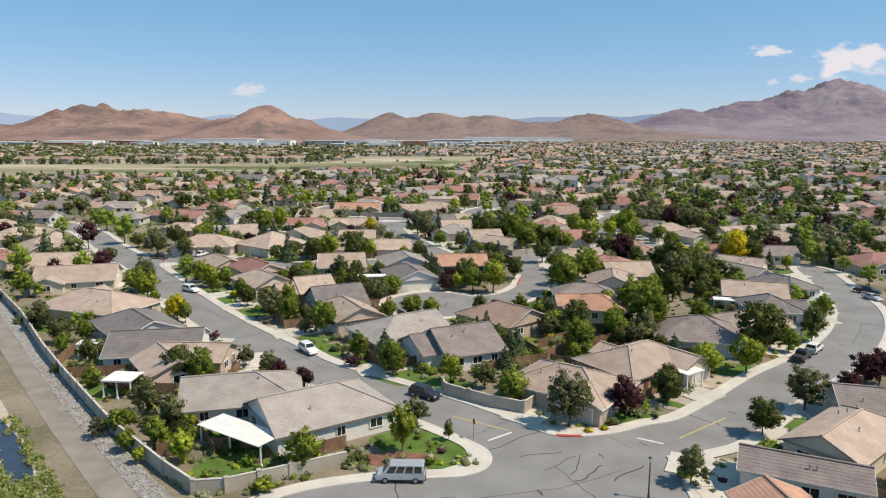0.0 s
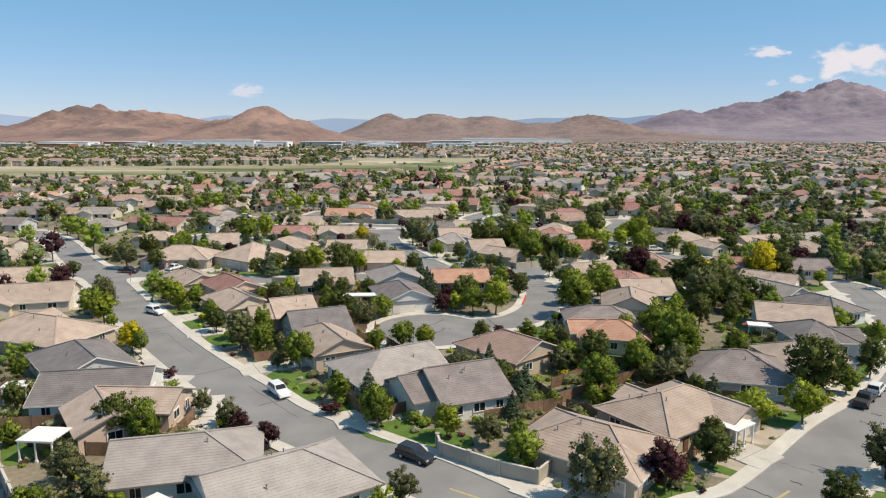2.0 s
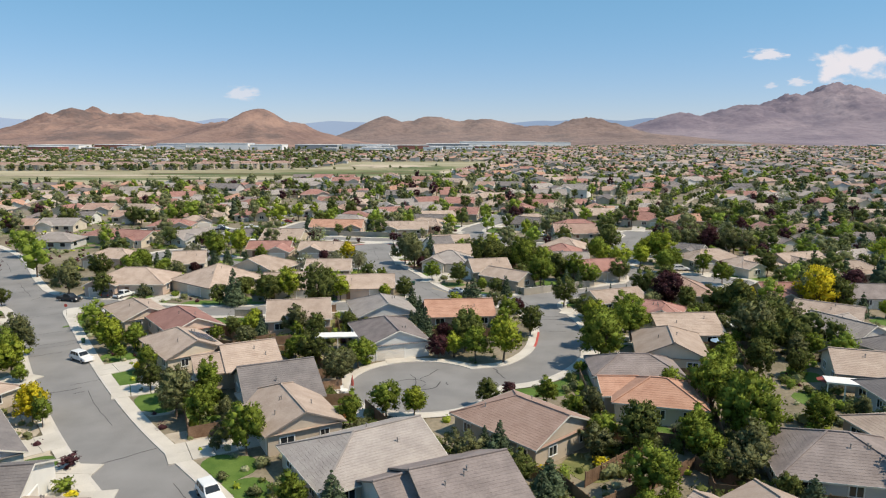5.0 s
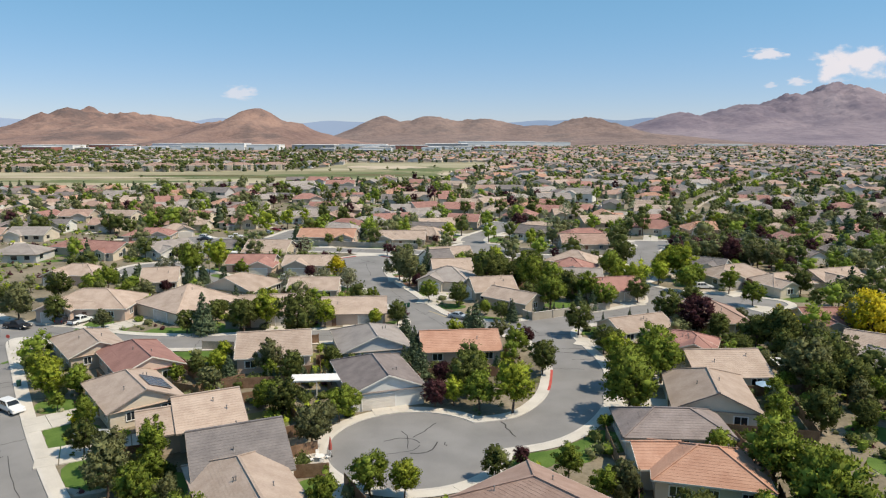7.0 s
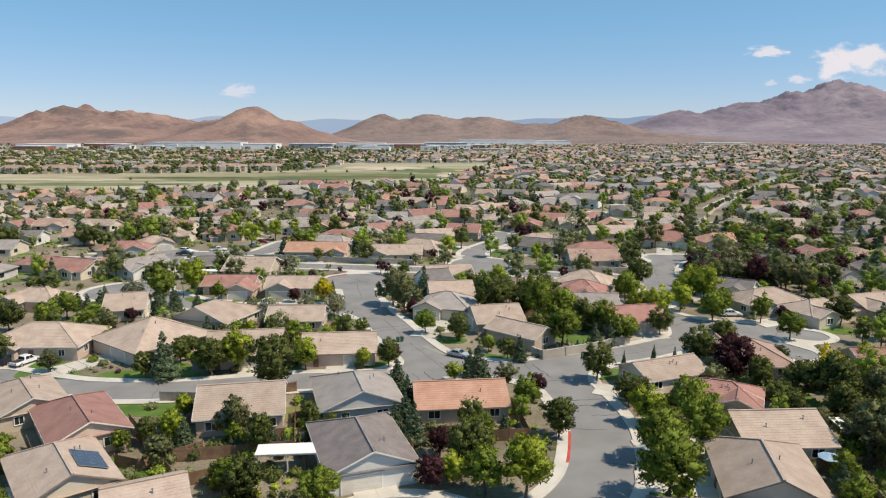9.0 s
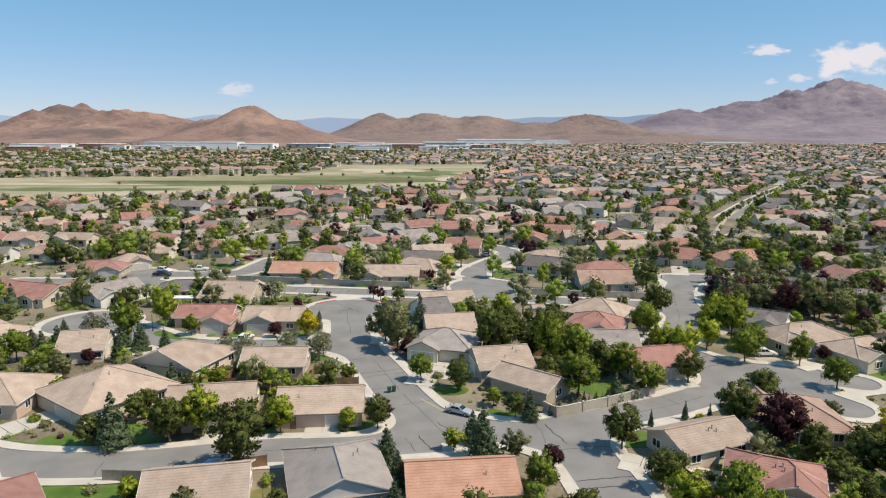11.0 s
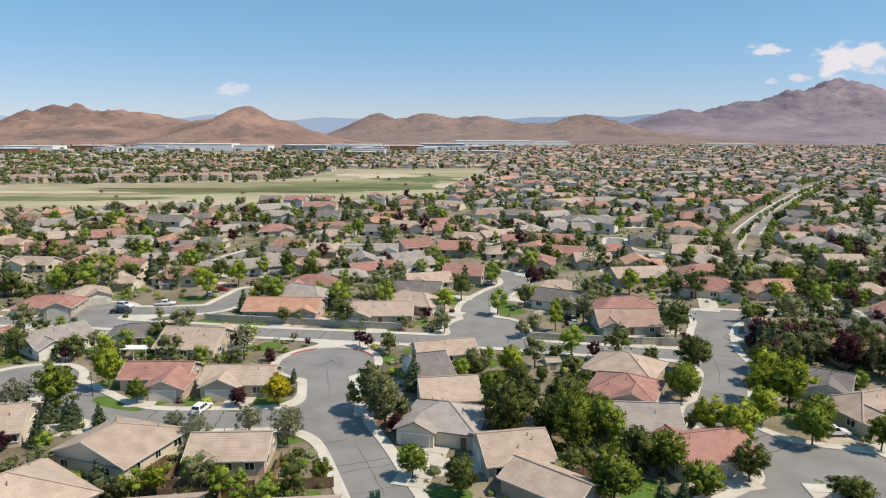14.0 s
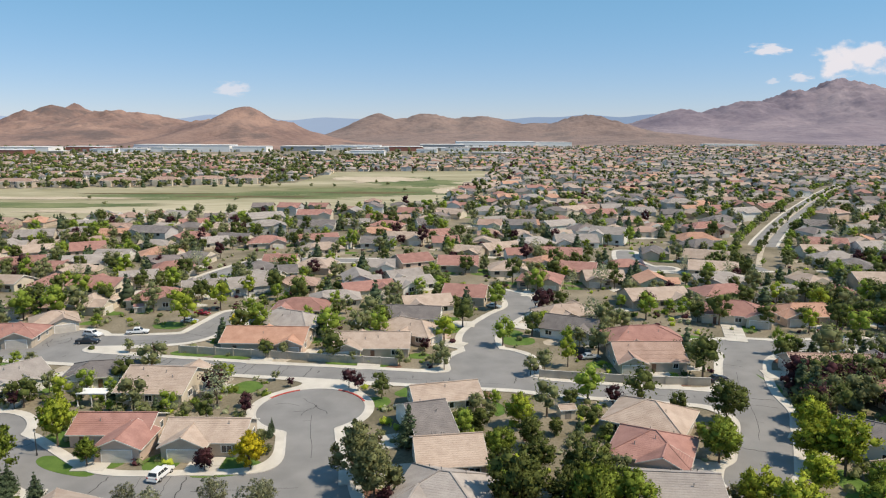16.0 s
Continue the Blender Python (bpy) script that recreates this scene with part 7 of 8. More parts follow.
block_wall([(-107, 159), (-87, 136), (-70.5, 115), (-60, 102.5), (-43, 83), (-32, 72.2), (-27, 67.8)], 1.8, BLOCK, "tan block wall along the ditch path")
block_wall([(-27, 67.8), (-23.6, 68.3), (-17.4, 71.5), (-11.6, 74.6)], 1.7, BLOCK, "tan block wall round a corner garden")
block_wall([(-0.6, 98.5), (-0.2, 96.4), (6.5, 91.6), (10.6, 89.6), (12.9, 92.8)], 1.8, BLOCK, "tan block wall beside the street corner")
block_wall([(18.6, 213.4), (20.3, 211.3), (29.8, 215.8), (39.4, 221.2)], 1.7, BLOCK, "grey-tan block wall beside the street")
block_wall([(-62, 314), (-34.6, 309.4), (-24.6, 307.4), (-8, 304.8)], 1.8, BLOCK, "grey block wall along the through road")
block_wall([(24, 297), (46, 293), (60, 292)], 1.8, BLOCK, "grey block wall along the through road")
fence([(-57, 191.2), (-50, 190.6), (-38, 190.0)], 1.7, GREYWOOD, "grey")
fence([(-41, 168.5), (-37.4, 167.2), (-31, 172.5)], 1.8, CEDAR, "cedar")
fence([(-16.5, 141.5), (-12.5, 142.2), (-9, 143)], 1.8, CEDAR, "cedar")

for hx, hy, yaw, l, w, sd in HOUSES:
    if hy > 235 or abs(hx) > 52:
        continue
    a = radians(yaw)
    u = Vector((math.cos(a), math.sin(a), 0))
    v = Vector((-u.y, u.x, 0))
    d = {"s": v, "n": -v, "e": -u, "w": u}[sd]
    across = Vector((-d.y, d.x, 0))
    ext, half = (w, l) if sd in "ns" else (l, w)
    c = Vector((hx, hy, 0))
    back = ext / 2 + random.Random(int(hx * 5)).uniform(5.5, 8)
    wide_ = half / 2 + 1.3
    p1, p2, p3, p4 = c - across * wide_, c - across * wide_ + d * back, c + across * wide_ + d * back, c + across * wide_
    fence([p1[:2], p2[:2], p3[:2], p4[:2]], 1.8, CEDAR, "cedar")


# ---- cars ----
CARS = {}
PROFILE = {   # length, width, side outline of body and of cabin (x from the tail, z)
    "suv": (4.8, 1.9, [(0, .45), (0.05, 1.0), (0.2, 1.08), (3.5, 1.06), (4.55, 0.92), (4.8, 0.7), (4.8, .4)], [(0.12, 1.05), (0.45, 1.72), (2.6, 1.74), (3.5, 1.06)], 0.36),
    "van": (5.5, 2.0, [(0, .45), (0.0, 1.15), (4.6, 1.15), (5.3, 1.02), (5.5, 0.75), (5.5, .42)], [(0.02, 1.13), (0.1, 2.02), (0.3, 2.1), (3.9, 2.1), (4.75, 1.13)], 0.36),
    "pickup": (5.6, 1.95, [(0, .55), (0, 1.1), (1.9, 1.12), (4.1, 1.14), (5.4, 1.0), (5.6, 0.75), (5.6, .5)], [(1.75, 1.1), (1.95, 1.8), (3.3, 1.82), (4.15, 1.12)], 0.4),
    "car": (4.6, 1.8, [(0, .4), (0.05, 0.88), (0.7, 0.95), (3.3, 0.92), (4.45, 0.75), (4.6, 0.55), (4.6, .35)], [(0.55, 0.93), (1.2, 1.42), (2.3, 1.44), (3.35, 0.9)], 0.33),
}


def outline_solid(s, prof, wide, top_in=0.0, zmid=99, zfloor=None):
    """A side outline given width, drawn in towards the top."""
    pts = list(prof)
    n = len(pts)
    k = len(s.v)
    zs = [p[1] for p in pts]
    lo, hi = min(zs), max(zs)
    for sgn in (-1, 1):
        for px, pz in pts:
            f = (pz - lo) / (hi - lo + 1e-6)
            s.v.append((px, sgn * (wide / 2 - top_in * f), pz))
    s.f.append([k + i for i in range(n)])
    s.f.append([k + 2 * n - 1 - i for i in range(n)])
    for i in range(n):
        j = (i + 1) % n
        s.f.append([k + j, k + i, k + n + i, k + n + j])


def car_master(kind, colour):
    long, wide, body, cabin, wr = PROFILE[kind]
    label = {"suv": "sport utility car", "van": "full-size passenger van", "pickup": "pickup truck", "car": "saloon car"}[kind]
    t = root("car", 0, 0, 0, 0, f"{colour} {label} parked at the kerb", "van" if kind == "van" else "truck" if kind == "pickup" else "car", "parked cars")
    paint = CARPAINT[colour]

    def shift(s):
        s.v = [(x - long / 2, y, z) for x, y, z in s.v]
        return s

    s = Shape()
    outline_solid(s, body, wide, 0.05)
    ob = part("body", shift(s), paint, t)
    bv = ob.modifiers.new("round", "BEVEL")
    bv.width, bv.segments, bv.limit_method = 0.09, 2, "ANGLE"
    s = Shape()
    outline_solid(s, cabin, wide - 0.08, 0.16)
    ob = part("cabin", shift(s), paint, t)
    bv = ob.modifiers.new("round", "BEVEL")
    bv.width, bv.segments, bv.limit_method = 0.08, 2, "ANGLE"
    # glass set a little proud of the cabin
    lo, hi = cabin[0][1], max(p[1] for p in cabin)
    z0, z1 = lo + 0.1 * (hi - lo) + 0.04, lo + 0.86 * (hi - lo)

    def edge_x(z, front):
        pts = cabin if not front else cabin[::-1]
        (xa, za), (xb, zb) = pts[0], pts[1]
        return xa + (xb - xa) * min(1, (z - za) / (zb - za))

    def half(z):
        return (wide - 0.08) / 2 - 0.16 * (z - lo) / (hi - lo)

    names = []
    xs0, xs1 = edge_x(z0, False) + 0.25, edge_x(z0, True) - 0.3
    xt0, xt1 = edge_x(z1, False) + 0.2, edge_x(z1, True) - 0.12
    cuts = 4 if kind == "van" else 3 if kind == "suv" else 2
    for sgn in (-1, 1):
        for c in range(cuts):
            f0, f1 = c / cuts + 0.02, (c + 1) / cuts - 0.02
            g = Shape()
            pts = [(xs0 + (xs1 - xs0) * f0, z0), (xs0 + (xs1 - xs0) * f1, z0), (xt0 + (xt1 - xt0) * f1, z1), (xt0 + (xt1 - xt0) * f0, z1)]
            outer = [(px, sgn * (half(pz) + 0.015), pz) for px, pz in pts]
            inner = [(px, sgn * (half(pz) - 0.03), pz) for px, pz in pts]
            g.face(*(outer if sgn < 0 else outer[::-1]))
            for i in range(4):
                j = (i + 1) % 4
                g.face(inner[i], inner[j], outer[j], outer[i])
            part("side_window", shift(g), PANE, t)
    for front, nm in ((True, "windscreen"), (False, "rear_window")):
        g = Shape()
        o = 0.02 if front else -0.02
        za, zb = z0, z1
        pts = [(edge_x(za, front) + o, -half(za) + 0.12, za), (edge_x(za, front) + o, half(za) - 0.12, za), (edge_x(zb, front) + o, half(zb) - 0.1, zb), (edge_x(zb, front) + o, -half(zb) + 0.1, zb)]
        back_ = [(p[0] - o * 3, p[1], p[2]) for p in pts]
        g.face(*(pts if front else pts[::-1]))
        for i in range(4):
            j = (i + 1) % 4
            g.face(back_[i], back_[j], pts[j], pts[i])
        part(nm, shift(g), PANE, t)
    for x in (0.19 * long, 0.8 * long):
        for sgn in (-1, 1):
            g = Shape()
            y = sgn * (wide / 2 - 0.1)
            g.tube((x, y - 0.11, wr), (x, y + 0.11, wr), wr, wr, 14)
            wh = part("wheel", shift(g), TYRE, t)
            g = Shape()
            g.tube((x, y + sgn * 0.1, wr), (x, y + sgn * 0.13, wr), wr * 0.62, wr * 0.5, 10)
            part("rim", shift(g), RIM, wh)
    for sgn in (-1, 1):
        g = Shape()
        g.box(long - 0.03, sgn * (wide / 2 - 0.25), 0.68 if kind != "car" else 0.55, 0.08, 0.32, 0.16)
        part("headlight", shift(g), LAMP, t)
        g = Shape()
        g.box(0.02, sgn * (wide / 2 - 0.16), 0.75, 0.06, 0.18, 0.3)
        part("tail_light", shift(g), TAIL, t)
    for x, nm in ((0.0, "rear_bumper"), (long, "front_bumper")):
        g = Shape()
        g.box(x, 0, 0.38, 0.16, wide - 0.08, 0.2)
        part(nm, shift(g), STEEL if kind in ("van", "pickup") else paint, t)
    if kind == "pickup":
        g = Shape()
        g.box(0.95, 0, 1.08, 1.6, wide - 0.3, 0.06)
        part("bed_cover", shift(g), STEEL, t)
    return t


def car(kind, colour, x, y, turn):
    key = (kind, colour)
    m = pose(x, y, 0.03, 0, 0, turn)
    if key not in CARS:
        CARS[key] = car_master(kind, colour)
        CARS[key].matrix_basis = m
        return
    copy_thing(CARS[key], m)


car("van", "silver", -5.1, 71.3, 179)
car("suv", "white", -24.3, 115.8, -53)
car("suv", "white", -61.7, 161.2, -33)
car("pickup", "dark", -86.9, 204.1, -15)
car("pickup", "white", -75.8, 208.0, 69)
car("suv", "dark", -79.5, 208.6, 85)
car("car", "silver", 4.4, 212.7, -30)
car("suv", "white", -42.3, 252.8, 78)
car("suv", "white", -90.1, 327.7, -16)
car("pickup", "dark", -88.2, 321.4, 0)
car("pickup", "white", -79.0, 329.7, 11)
car("car", "red", -68.3, 349.1, -16)
car("car", "silver", -69.1, 340.7, 0)
car("car", "silver", 18.5, 357.5, -27)
car("car", "silver", 37.9, 309.7, 11)
car("car", "red", 106.5, 330.3, -12)
car("suv", "white", 65.0, 117.6, 47)
car("pickup", "dark", 60.6, 113.2, 47)
car("car", "silver", 98.4, 155.8, -77)
car("pickup", "dark", 101.0, 162.2, -44)
car("suv", "dark", -3.2, 95.5, -36)
car("suv", "white", 69.0, 242.6, 0)
car("car", "dark", 62.7, 295.0, 21)
car("suv", "dark", 36.4, 313.3, -18)
car("car", "silver", -45.4, 152.0, 23)



# ---- small built things ----
def patio_cover(x, y, turn, wide, deep, slats=True, timber=None, label="white slatted timber patio cover on posts"):
    timber = timber or WHITE
    t = root("patio_cover", x, y, 0, turn, label, "pergola", "patio covers")
    for px in (-wide / 2 + 0.2, 0, wide / 2 - 0.2):
        s = Shape()
        s.box(px, -deep / 2 + 0.2, 0, 0.16, 0.16, 2.5)
        s.box(px, -deep / 2 + 0.2, 0, 0.3, 0.3, 0.35)
        part("post", s, timber, t)
    for py in (-deep / 2 + 0.2, deep / 2 - 0.2):
        s = Shape()
        s.box(0, py, 2.5, wide, 0.1, 0.22)
        part("beam", s, timber, t)
    n = int(wide / 0.32) if slats else 1
    for i in range(n):
        s = Shape()
        if slats:
            s.box(-wide / 2 + 0.2 + i * (wide - 0.4) / max(1, n - 1), 0, 2.72, 0.26, deep + 0.5, 0.1)
        else:
            s.box(0, 0, 2.72, wide, deep, 0.1)
        part("slat" if slats else "panel", s, timber, t)


patio_cover(-25.0, 78.1, -33, 11.0, 3.5)
patio_cover(-47.5, 96, -4, 4.5, 4, False)
patio_cover(-61, 112.5, 10, 3.4, 2.6, False)
patio_cover(36.5, 100, 36, 4.2, 3.0, False)
patio_cover(60, 145, -17, 5, 3, False)
patio_cover(-18.5, 168, 5, 8, 3, False)
patio_cover(-67, 282, 0, 6, 3, False)
patio_cover(57, 176, -8, 2.6, 4, False)


def street_lamp(x, y, turn):
    t = root("street_lamp", x, y, 0, turn, "slim dark steel street lamp with a lantern", "street lamp", "street lamps")
    s = Shape()
    s.tube((0, 0, 0), (0, 0, 4.2), 0.09, 0.06, 8)
    s.tube((0, 0, 0), (0, 0, 0.5), 0.16, 0.12, 8)
    part("pole", s, STEEL, t)
    s = Shape()
    s.tube((0, 0, 4.2), (0, 0, 4.6), 0.12, 0.2, 8)
    part("lantern", s, LAMP, t)
    s = Shape()
    s.tube((0, 0, 4.6), (0, 0, 4.8), 0.26, 0.05, 8)
    part("cap", s, STEEL, t)


street_lamp(21.4, 67.6, 0)
street_lamp(-66, 260, 0)
street_lamp(15.5, 212, 0)
street_lamp(62, 131, 0)
street_lamp(-14, 213, 0)


def street_sign(x, y, turn):
    t = root("street_sign", x, y, 0, turn, "green street-name blade on a thin steel post", "street sign", "street signs")
    s = Shape()
    s.tube((0, 0, 0), (0, 0, 2.9), 0.03, 0.03, 6)
    part("post", s, STEEL, t)
    s = Shape()
    s.box(0, 0, 2.65, 0.8, 0.03, 0.22)
    part("blade", s, SIGN, t)


def stop_sign(x, y, turn):
    t = root("stop_sign", x, y, 0, turn, "red octagonal stop sign on a steel post", "road sign", "road signs")
    s = Shape()
    s.tube((0, 0, 0), (0, 0, 2.6), 0.03, 0.03, 6)
    part("post", s, STEEL, t)
    s = Shape()
    s.tube((0, -0.02, 2.4), (0, -0.05, 2.4), 0.38, 0.38, 8)
    part("plate", s, REDPAINT, t)


SIGN = mat("green_sign", (0.02, 0.16, 0.09), (0.03, 0.2, 0.12), 2, 4, 0.5)
street_sign(24.7, 87.5, 30)
stop_sign(3.4, 81.6, 112)
stop_sign(-80.2, 190.5, 0)

# wheeled bins
BIN = mat("green_bin_plastic", (0.02, 0.07, 0.045), (0.03, 0.09, 0.06), 2, 4, 0.5)


def bin_(x, y, turn):
    t = root("wheeled_bin", x, y, 0.02, turn, "dark green wheeled rubbish bin at the kerb", "bin", "bins")
    s = Shape()
    s.box(0, 0, 0.08, 0.5, 0.55, 0.9, 0, 1.18)
    part("body", s, BIN, t)
    s = Shape()
    s.box(0, 0, 0.98, 0.66, 0.72, 0.08, 0, 0.92)
    part("lid", s, BIN, t)
    for sg in (-1, 1):
        s = Shape()
        s.tube((sg * 0.2, 0.26, 0.12), (sg * 0.27, 0.26, 0.12), 0.12, 0.12, 10)
        part("wheel", s, TYRE, t)


bin_(-66.5, 171, 20)
bin_(-8, 222, 20)
bin_(-7.2, 222.4, 20)

# line paint near the crossings
def painted(name, strips, material, label):
    s = Shape()
    for p, q, wd in strips:
        d = Vector((q[0] - p[0], q[1] - p[1], 0)).normalized()
        n = Vector((-d.y, d.x, 0)) * wd / 2
        s.face((p[0] - n.x, p[1] - n.y, 0.036), (q[0] - n.x, q[1] - n.y, 0.036), (q[0] + n.x, q[1] + n.y, 0.036), (p[0] + n.x, p[1] + n.y, 0.036))
    s.thing(name, material, label, "road marking", kind="structure")


painted("centre_line", [((0.9, 88.7), (8.1, 84.2), 0.3), ((29.5, 82.2), (37.9, 88.6), 0.3), ((-2.3, 219.1), (1.8, 213.6), 0.26)], YELLOW, "faded yellow centre line on asphalt")
painted("stop_line", [((5.2, 81.2), (8.4, 83.7), 0.32), ((24.2, 82.2), (27.0, 80.6), 0.32)], PAINT, "worn white stop line on asphalt")

# solar panels on one roof
def solar_panels(x, y, z, turn, tilt, rows, cols):
    t = root("solar_array", x, y, z, turn, "dark blue solar panels in silver frames on tiles", "solar panels")
    for r in range(rows):
        for c in range(cols):
            s = Shape()
            s.box((c - (cols - 1) / 2) * 1.06, (r - (rows - 1) / 2) * 1.72, 0.1, 1.0, 1.66, 0.04)
            ob = part("panel", s, SOLAR, t)
            fr = Shape()
            for sx, sy, wx, wy in ((-0.5, 0, 0.03, 1.7), (0.5, 0, 0.03, 1.7), (0, -0.84, 1.03, 0.03), (0, 0.84, 1.03, 0.03)):
                fr.box((c - (cols - 1) / 2) * 1.06 + sx, (r - (rows - 1) / 2) * 1.72 + sy, 0.09, wx, wy, 0.07)
            part("frame", fr, RIM, ob)
    t.matrix_basis = pose(x, y, z, tilt[0], tilt[1], turn)


def garden_shed(x, y, turn, roofc):
    t = root("shed", x, y, 0, turn, "small garden shed with a pitched roof", "shed", "sheds")
    w, r, f = Shape(), Shape(), Shape()
    gable_walls(w, 3.0, 2.4, 2.0, 0.4)
    gable_roof(r, f, r, -1.7, 1.7, 2.4, 2.0, 0.4, 0.2)
    part("wall", w, WALL["cream"], t)
    part("roof", r.weld(), ROOF[roofc], t)
    part("trim", f, WHITE, t)
    d = Shape()
    d.box(0, -1.22, 0, 1.2, 0.06, 1.8)
    part("door", d, GREYWOOD, t)


def parasol(x, y, colour, label):
    t = root("parasol", x, y, 0, 0, label, "parasol", "parasols")
    s = Shape()
    s.tube((0, 0, 0), (0, 0, 2.4), 0.03, 0.03, 6)
    s.tube((0, 0, 0), (0, 0, 0.08), 0.25, 0.25, 10)
    part("pole", s, STEEL, t)
    s = Shape()
    for i in range(8):
        a, c = 2 * math.pi * i / 8, 2 * math.pi * (i + 1) / 8
        s.face((1.5 * math.cos(a), 1.5 * math.sin(a), 2.0), (1.5 * math.cos(c), 1.5 * math.sin(c), 2.0), (0, 0, 2.6))
        s.face((1.5 * math.cos(c), 1.5 * math.sin(c), 1.97), (1.5 * math.cos(a), 1.5 * math.sin(a), 1.97), (0, 0, 2.57))
    part("canopy", s.weld(), colour, t)


CANVAS_RED = mat("red_canvas", (0.33, 0.07, 0.06), (0.42, 0.11, 0.09), 1, 6, 0.85)
CANVAS_BLUE = mat("pale_blue_canvas", (0.30, 0.45, 0.60), (0.38, 0.53, 0.68), 1, 6, 0.85)
solar_panels(-41.2, 162.7, 3.95, -51, (-23, 0), 2, 5)
garden_shed(26, 276, 10, "tan")
garden_shed(-88, 352, 20, "red")
parasol(59, 147.5, CANVAS_RED, "red canvas parasol over a patio")
parasol(50.4, 167.5, CANVAS_BLUE, "pale blue parasol beside a lawn")
parasol(-29.5, 191.5, CANVAS_BLUE, "blue shade over a back terrace")
# clipped evergreen hedge behind the long patio cover
for i in range(11):
    tree("conifer", -27.4 + 1.0 * i, 172.8 + 0.1 * i, 2.6 + 0.3 * (i % 2), 1.25)
for i in range(8):
    tree("conifer", 20.8 + 2.3 * i, 212.4 + 1.15 * i, 2.7 + 0.3 * (i % 3), 1.5)


def garden_table(x, y):
    t = root("garden_table", x, y, 0, 20, "round white garden table on a terrace", "table")
    s = Shape()
    s.tube((0, 0, 0.70), (0, 0, 0.74), 0.62, 0.62, 14)
    part("tabletop", s, WHITE, t)
    s = Shape()
    s.tube((0, 0, 0), (0, 0, 0.7), 0.05, 0.05, 8)
    s.tube((0, 0, 0), (0, 0, 0.05), 0.32, 0.3, 12)
    part("pedestal", s, WHITE, t)


def garden_chair(x, y, turn):
    t = root("garden_chair", x, y, 0, turn, "white slatted garden chair beside a table", "chair", "garden chairs")
    s = Shape()
    s.box(0, 0, 0.42, 0.48, 0.46, 0.05)
    part("seat", s, WHITE, t)
    s = Shape()
    s.beam((0, 0.22, 0.45), (0, 0.32, 0.95), 0.46, 0.05)
    part("backrest", s, WHITE, t)
    s = Shape()
    for px in (-0.21, 0.21):
        s.beam((px, -0.2, 0.0), (px, -0.2, 0.44), 0.04, 0.04)
        s.beam((px, 0.2, 0.0), (px, 0.2, 0.44), 0.04, 0.04)
        s.beam((px, -0.2, 0.42), (px, 0.2, 0.42), 0.04, 0.04)
    s.beam((-0.21, -0.2, 0.42), (0.21, -0.2, 0.42), 0.04, 0.04)
    part("leg_frame", s, WHITE, t)


def closed_parasol(x, y):
    t = root("parasol", x, y, 0, 0, "closed red canvas parasol on a terrace", "parasol", "parasols")
    s = Shape()
    s.tube((0, 0, 0), (0, 0, 2.7), 0.03, 0.03, 6)
    s.tube((0, 0, 0), (0, 0, 0.1), 0.28, 0.28, 12)
    part("pole", s, STEEL, t)
    s = Shape()
    s.tube((0, 0, 1.0), (0, 0, 1.7), 0.24, 0.2, 9)
    s.tube((0, 0, 1.7), (0, 0, 2.65), 0.2, 0.04, 9)
    part("canopy", s.weld(), CANVAS_RED, t)


garden_table(-14.3, 146.0)
for i in range(4):
    garden_chair(-14.3 + 1.05 * math.sin(i * 1.57 + 0.4), 146.0 - 1.05 * math.cos(i * 1.57 + 0.4), math.degrees(i * 1.57 + 0.4) + 180)
closed_parasol(-13.2, 147.2)
patch("terrace", -14, 146.2, 3.2, 2.4, CONCRETE, "pale paved terrace in a back garden", 0.1, 93)
fence([(-15.4, 134.4), (-11.5, 136.8), (-7.4, 139.6)], 1.5, FRESHWOOD, "new")
patch("terrace", -8.5, 140, 4, 3, CONCRETE, "pale paved terrace in a back garden", 0.1, 91)


# ---- ditch, path and rough grass beside the wall ----
WEEDS = leaf_mat("weed_leaves", (0.17, 0.215, 0.055), (0.33, 0.35, 0.13))
def band(name, pts, wide, z, material, label):
    line = smooth_line(pts, 2.0)
    s = Shape()
    rows = [(p + normal_at(line, i) * wide / 2, p - normal_at(line, i) * wide / 2) for i, p in enumerate(line)]
    for (a, b), (c, d) in zip(rows, rows[1:]):
        s.face((b.x, b.y, z), (d.x, d.y, z), (c.x, c.y, z), (a.x, a.y, z))
    s.thing(name, material, label, name.replace("_", " "), kind="structure")


band("ditch_path", [(-170.6, 233.4), (-130.6, 181.4), (-98.5, 142.4), (-68.5, 106.3), (-52.5, 87.4), (-38.5, 71.4), (-27.6, 59.4), (-18.6, 49.4)], 3.2, 0.05, PATHWAY, "dusty asphalt path along the ditch")
band("cobble_strip", [(-169.3, 236.9), (-129.5, 184.9), (-96.3, 144.4), (-66.5, 108.3), (-50.3, 89.1), (-36.3, 73.3), (-26.3, 62.4)], 2.4, 0.045, COBBLE, "grey cobble strip under the wall")
band("dirt_track", [(-176, 229), (-136, 176), (-103.6, 137.6), (-73.6, 101.5), (-57.5, 82.8), (-43.4, 66.6), (-32, 54)], 4.0, 0.04, GRAVEL, "pale dirt verge beside the path")
band("ditch_water", [(-140, 166), (-102, 127), (-70, 94.5), (-60.5, 85.5), (-52.5, 77.5), (-47, 70), (-42, 61)], 2.8, 0.055, WATER, "dark blue water in a narrow ditch")
stones, rc = Shape(), random.Random(14)
lane = smooth_line([(-66.5, 108.3), (-50.3, 89.1), (-36.3, 73.3), (-26.3, 62.4)], 0.5)
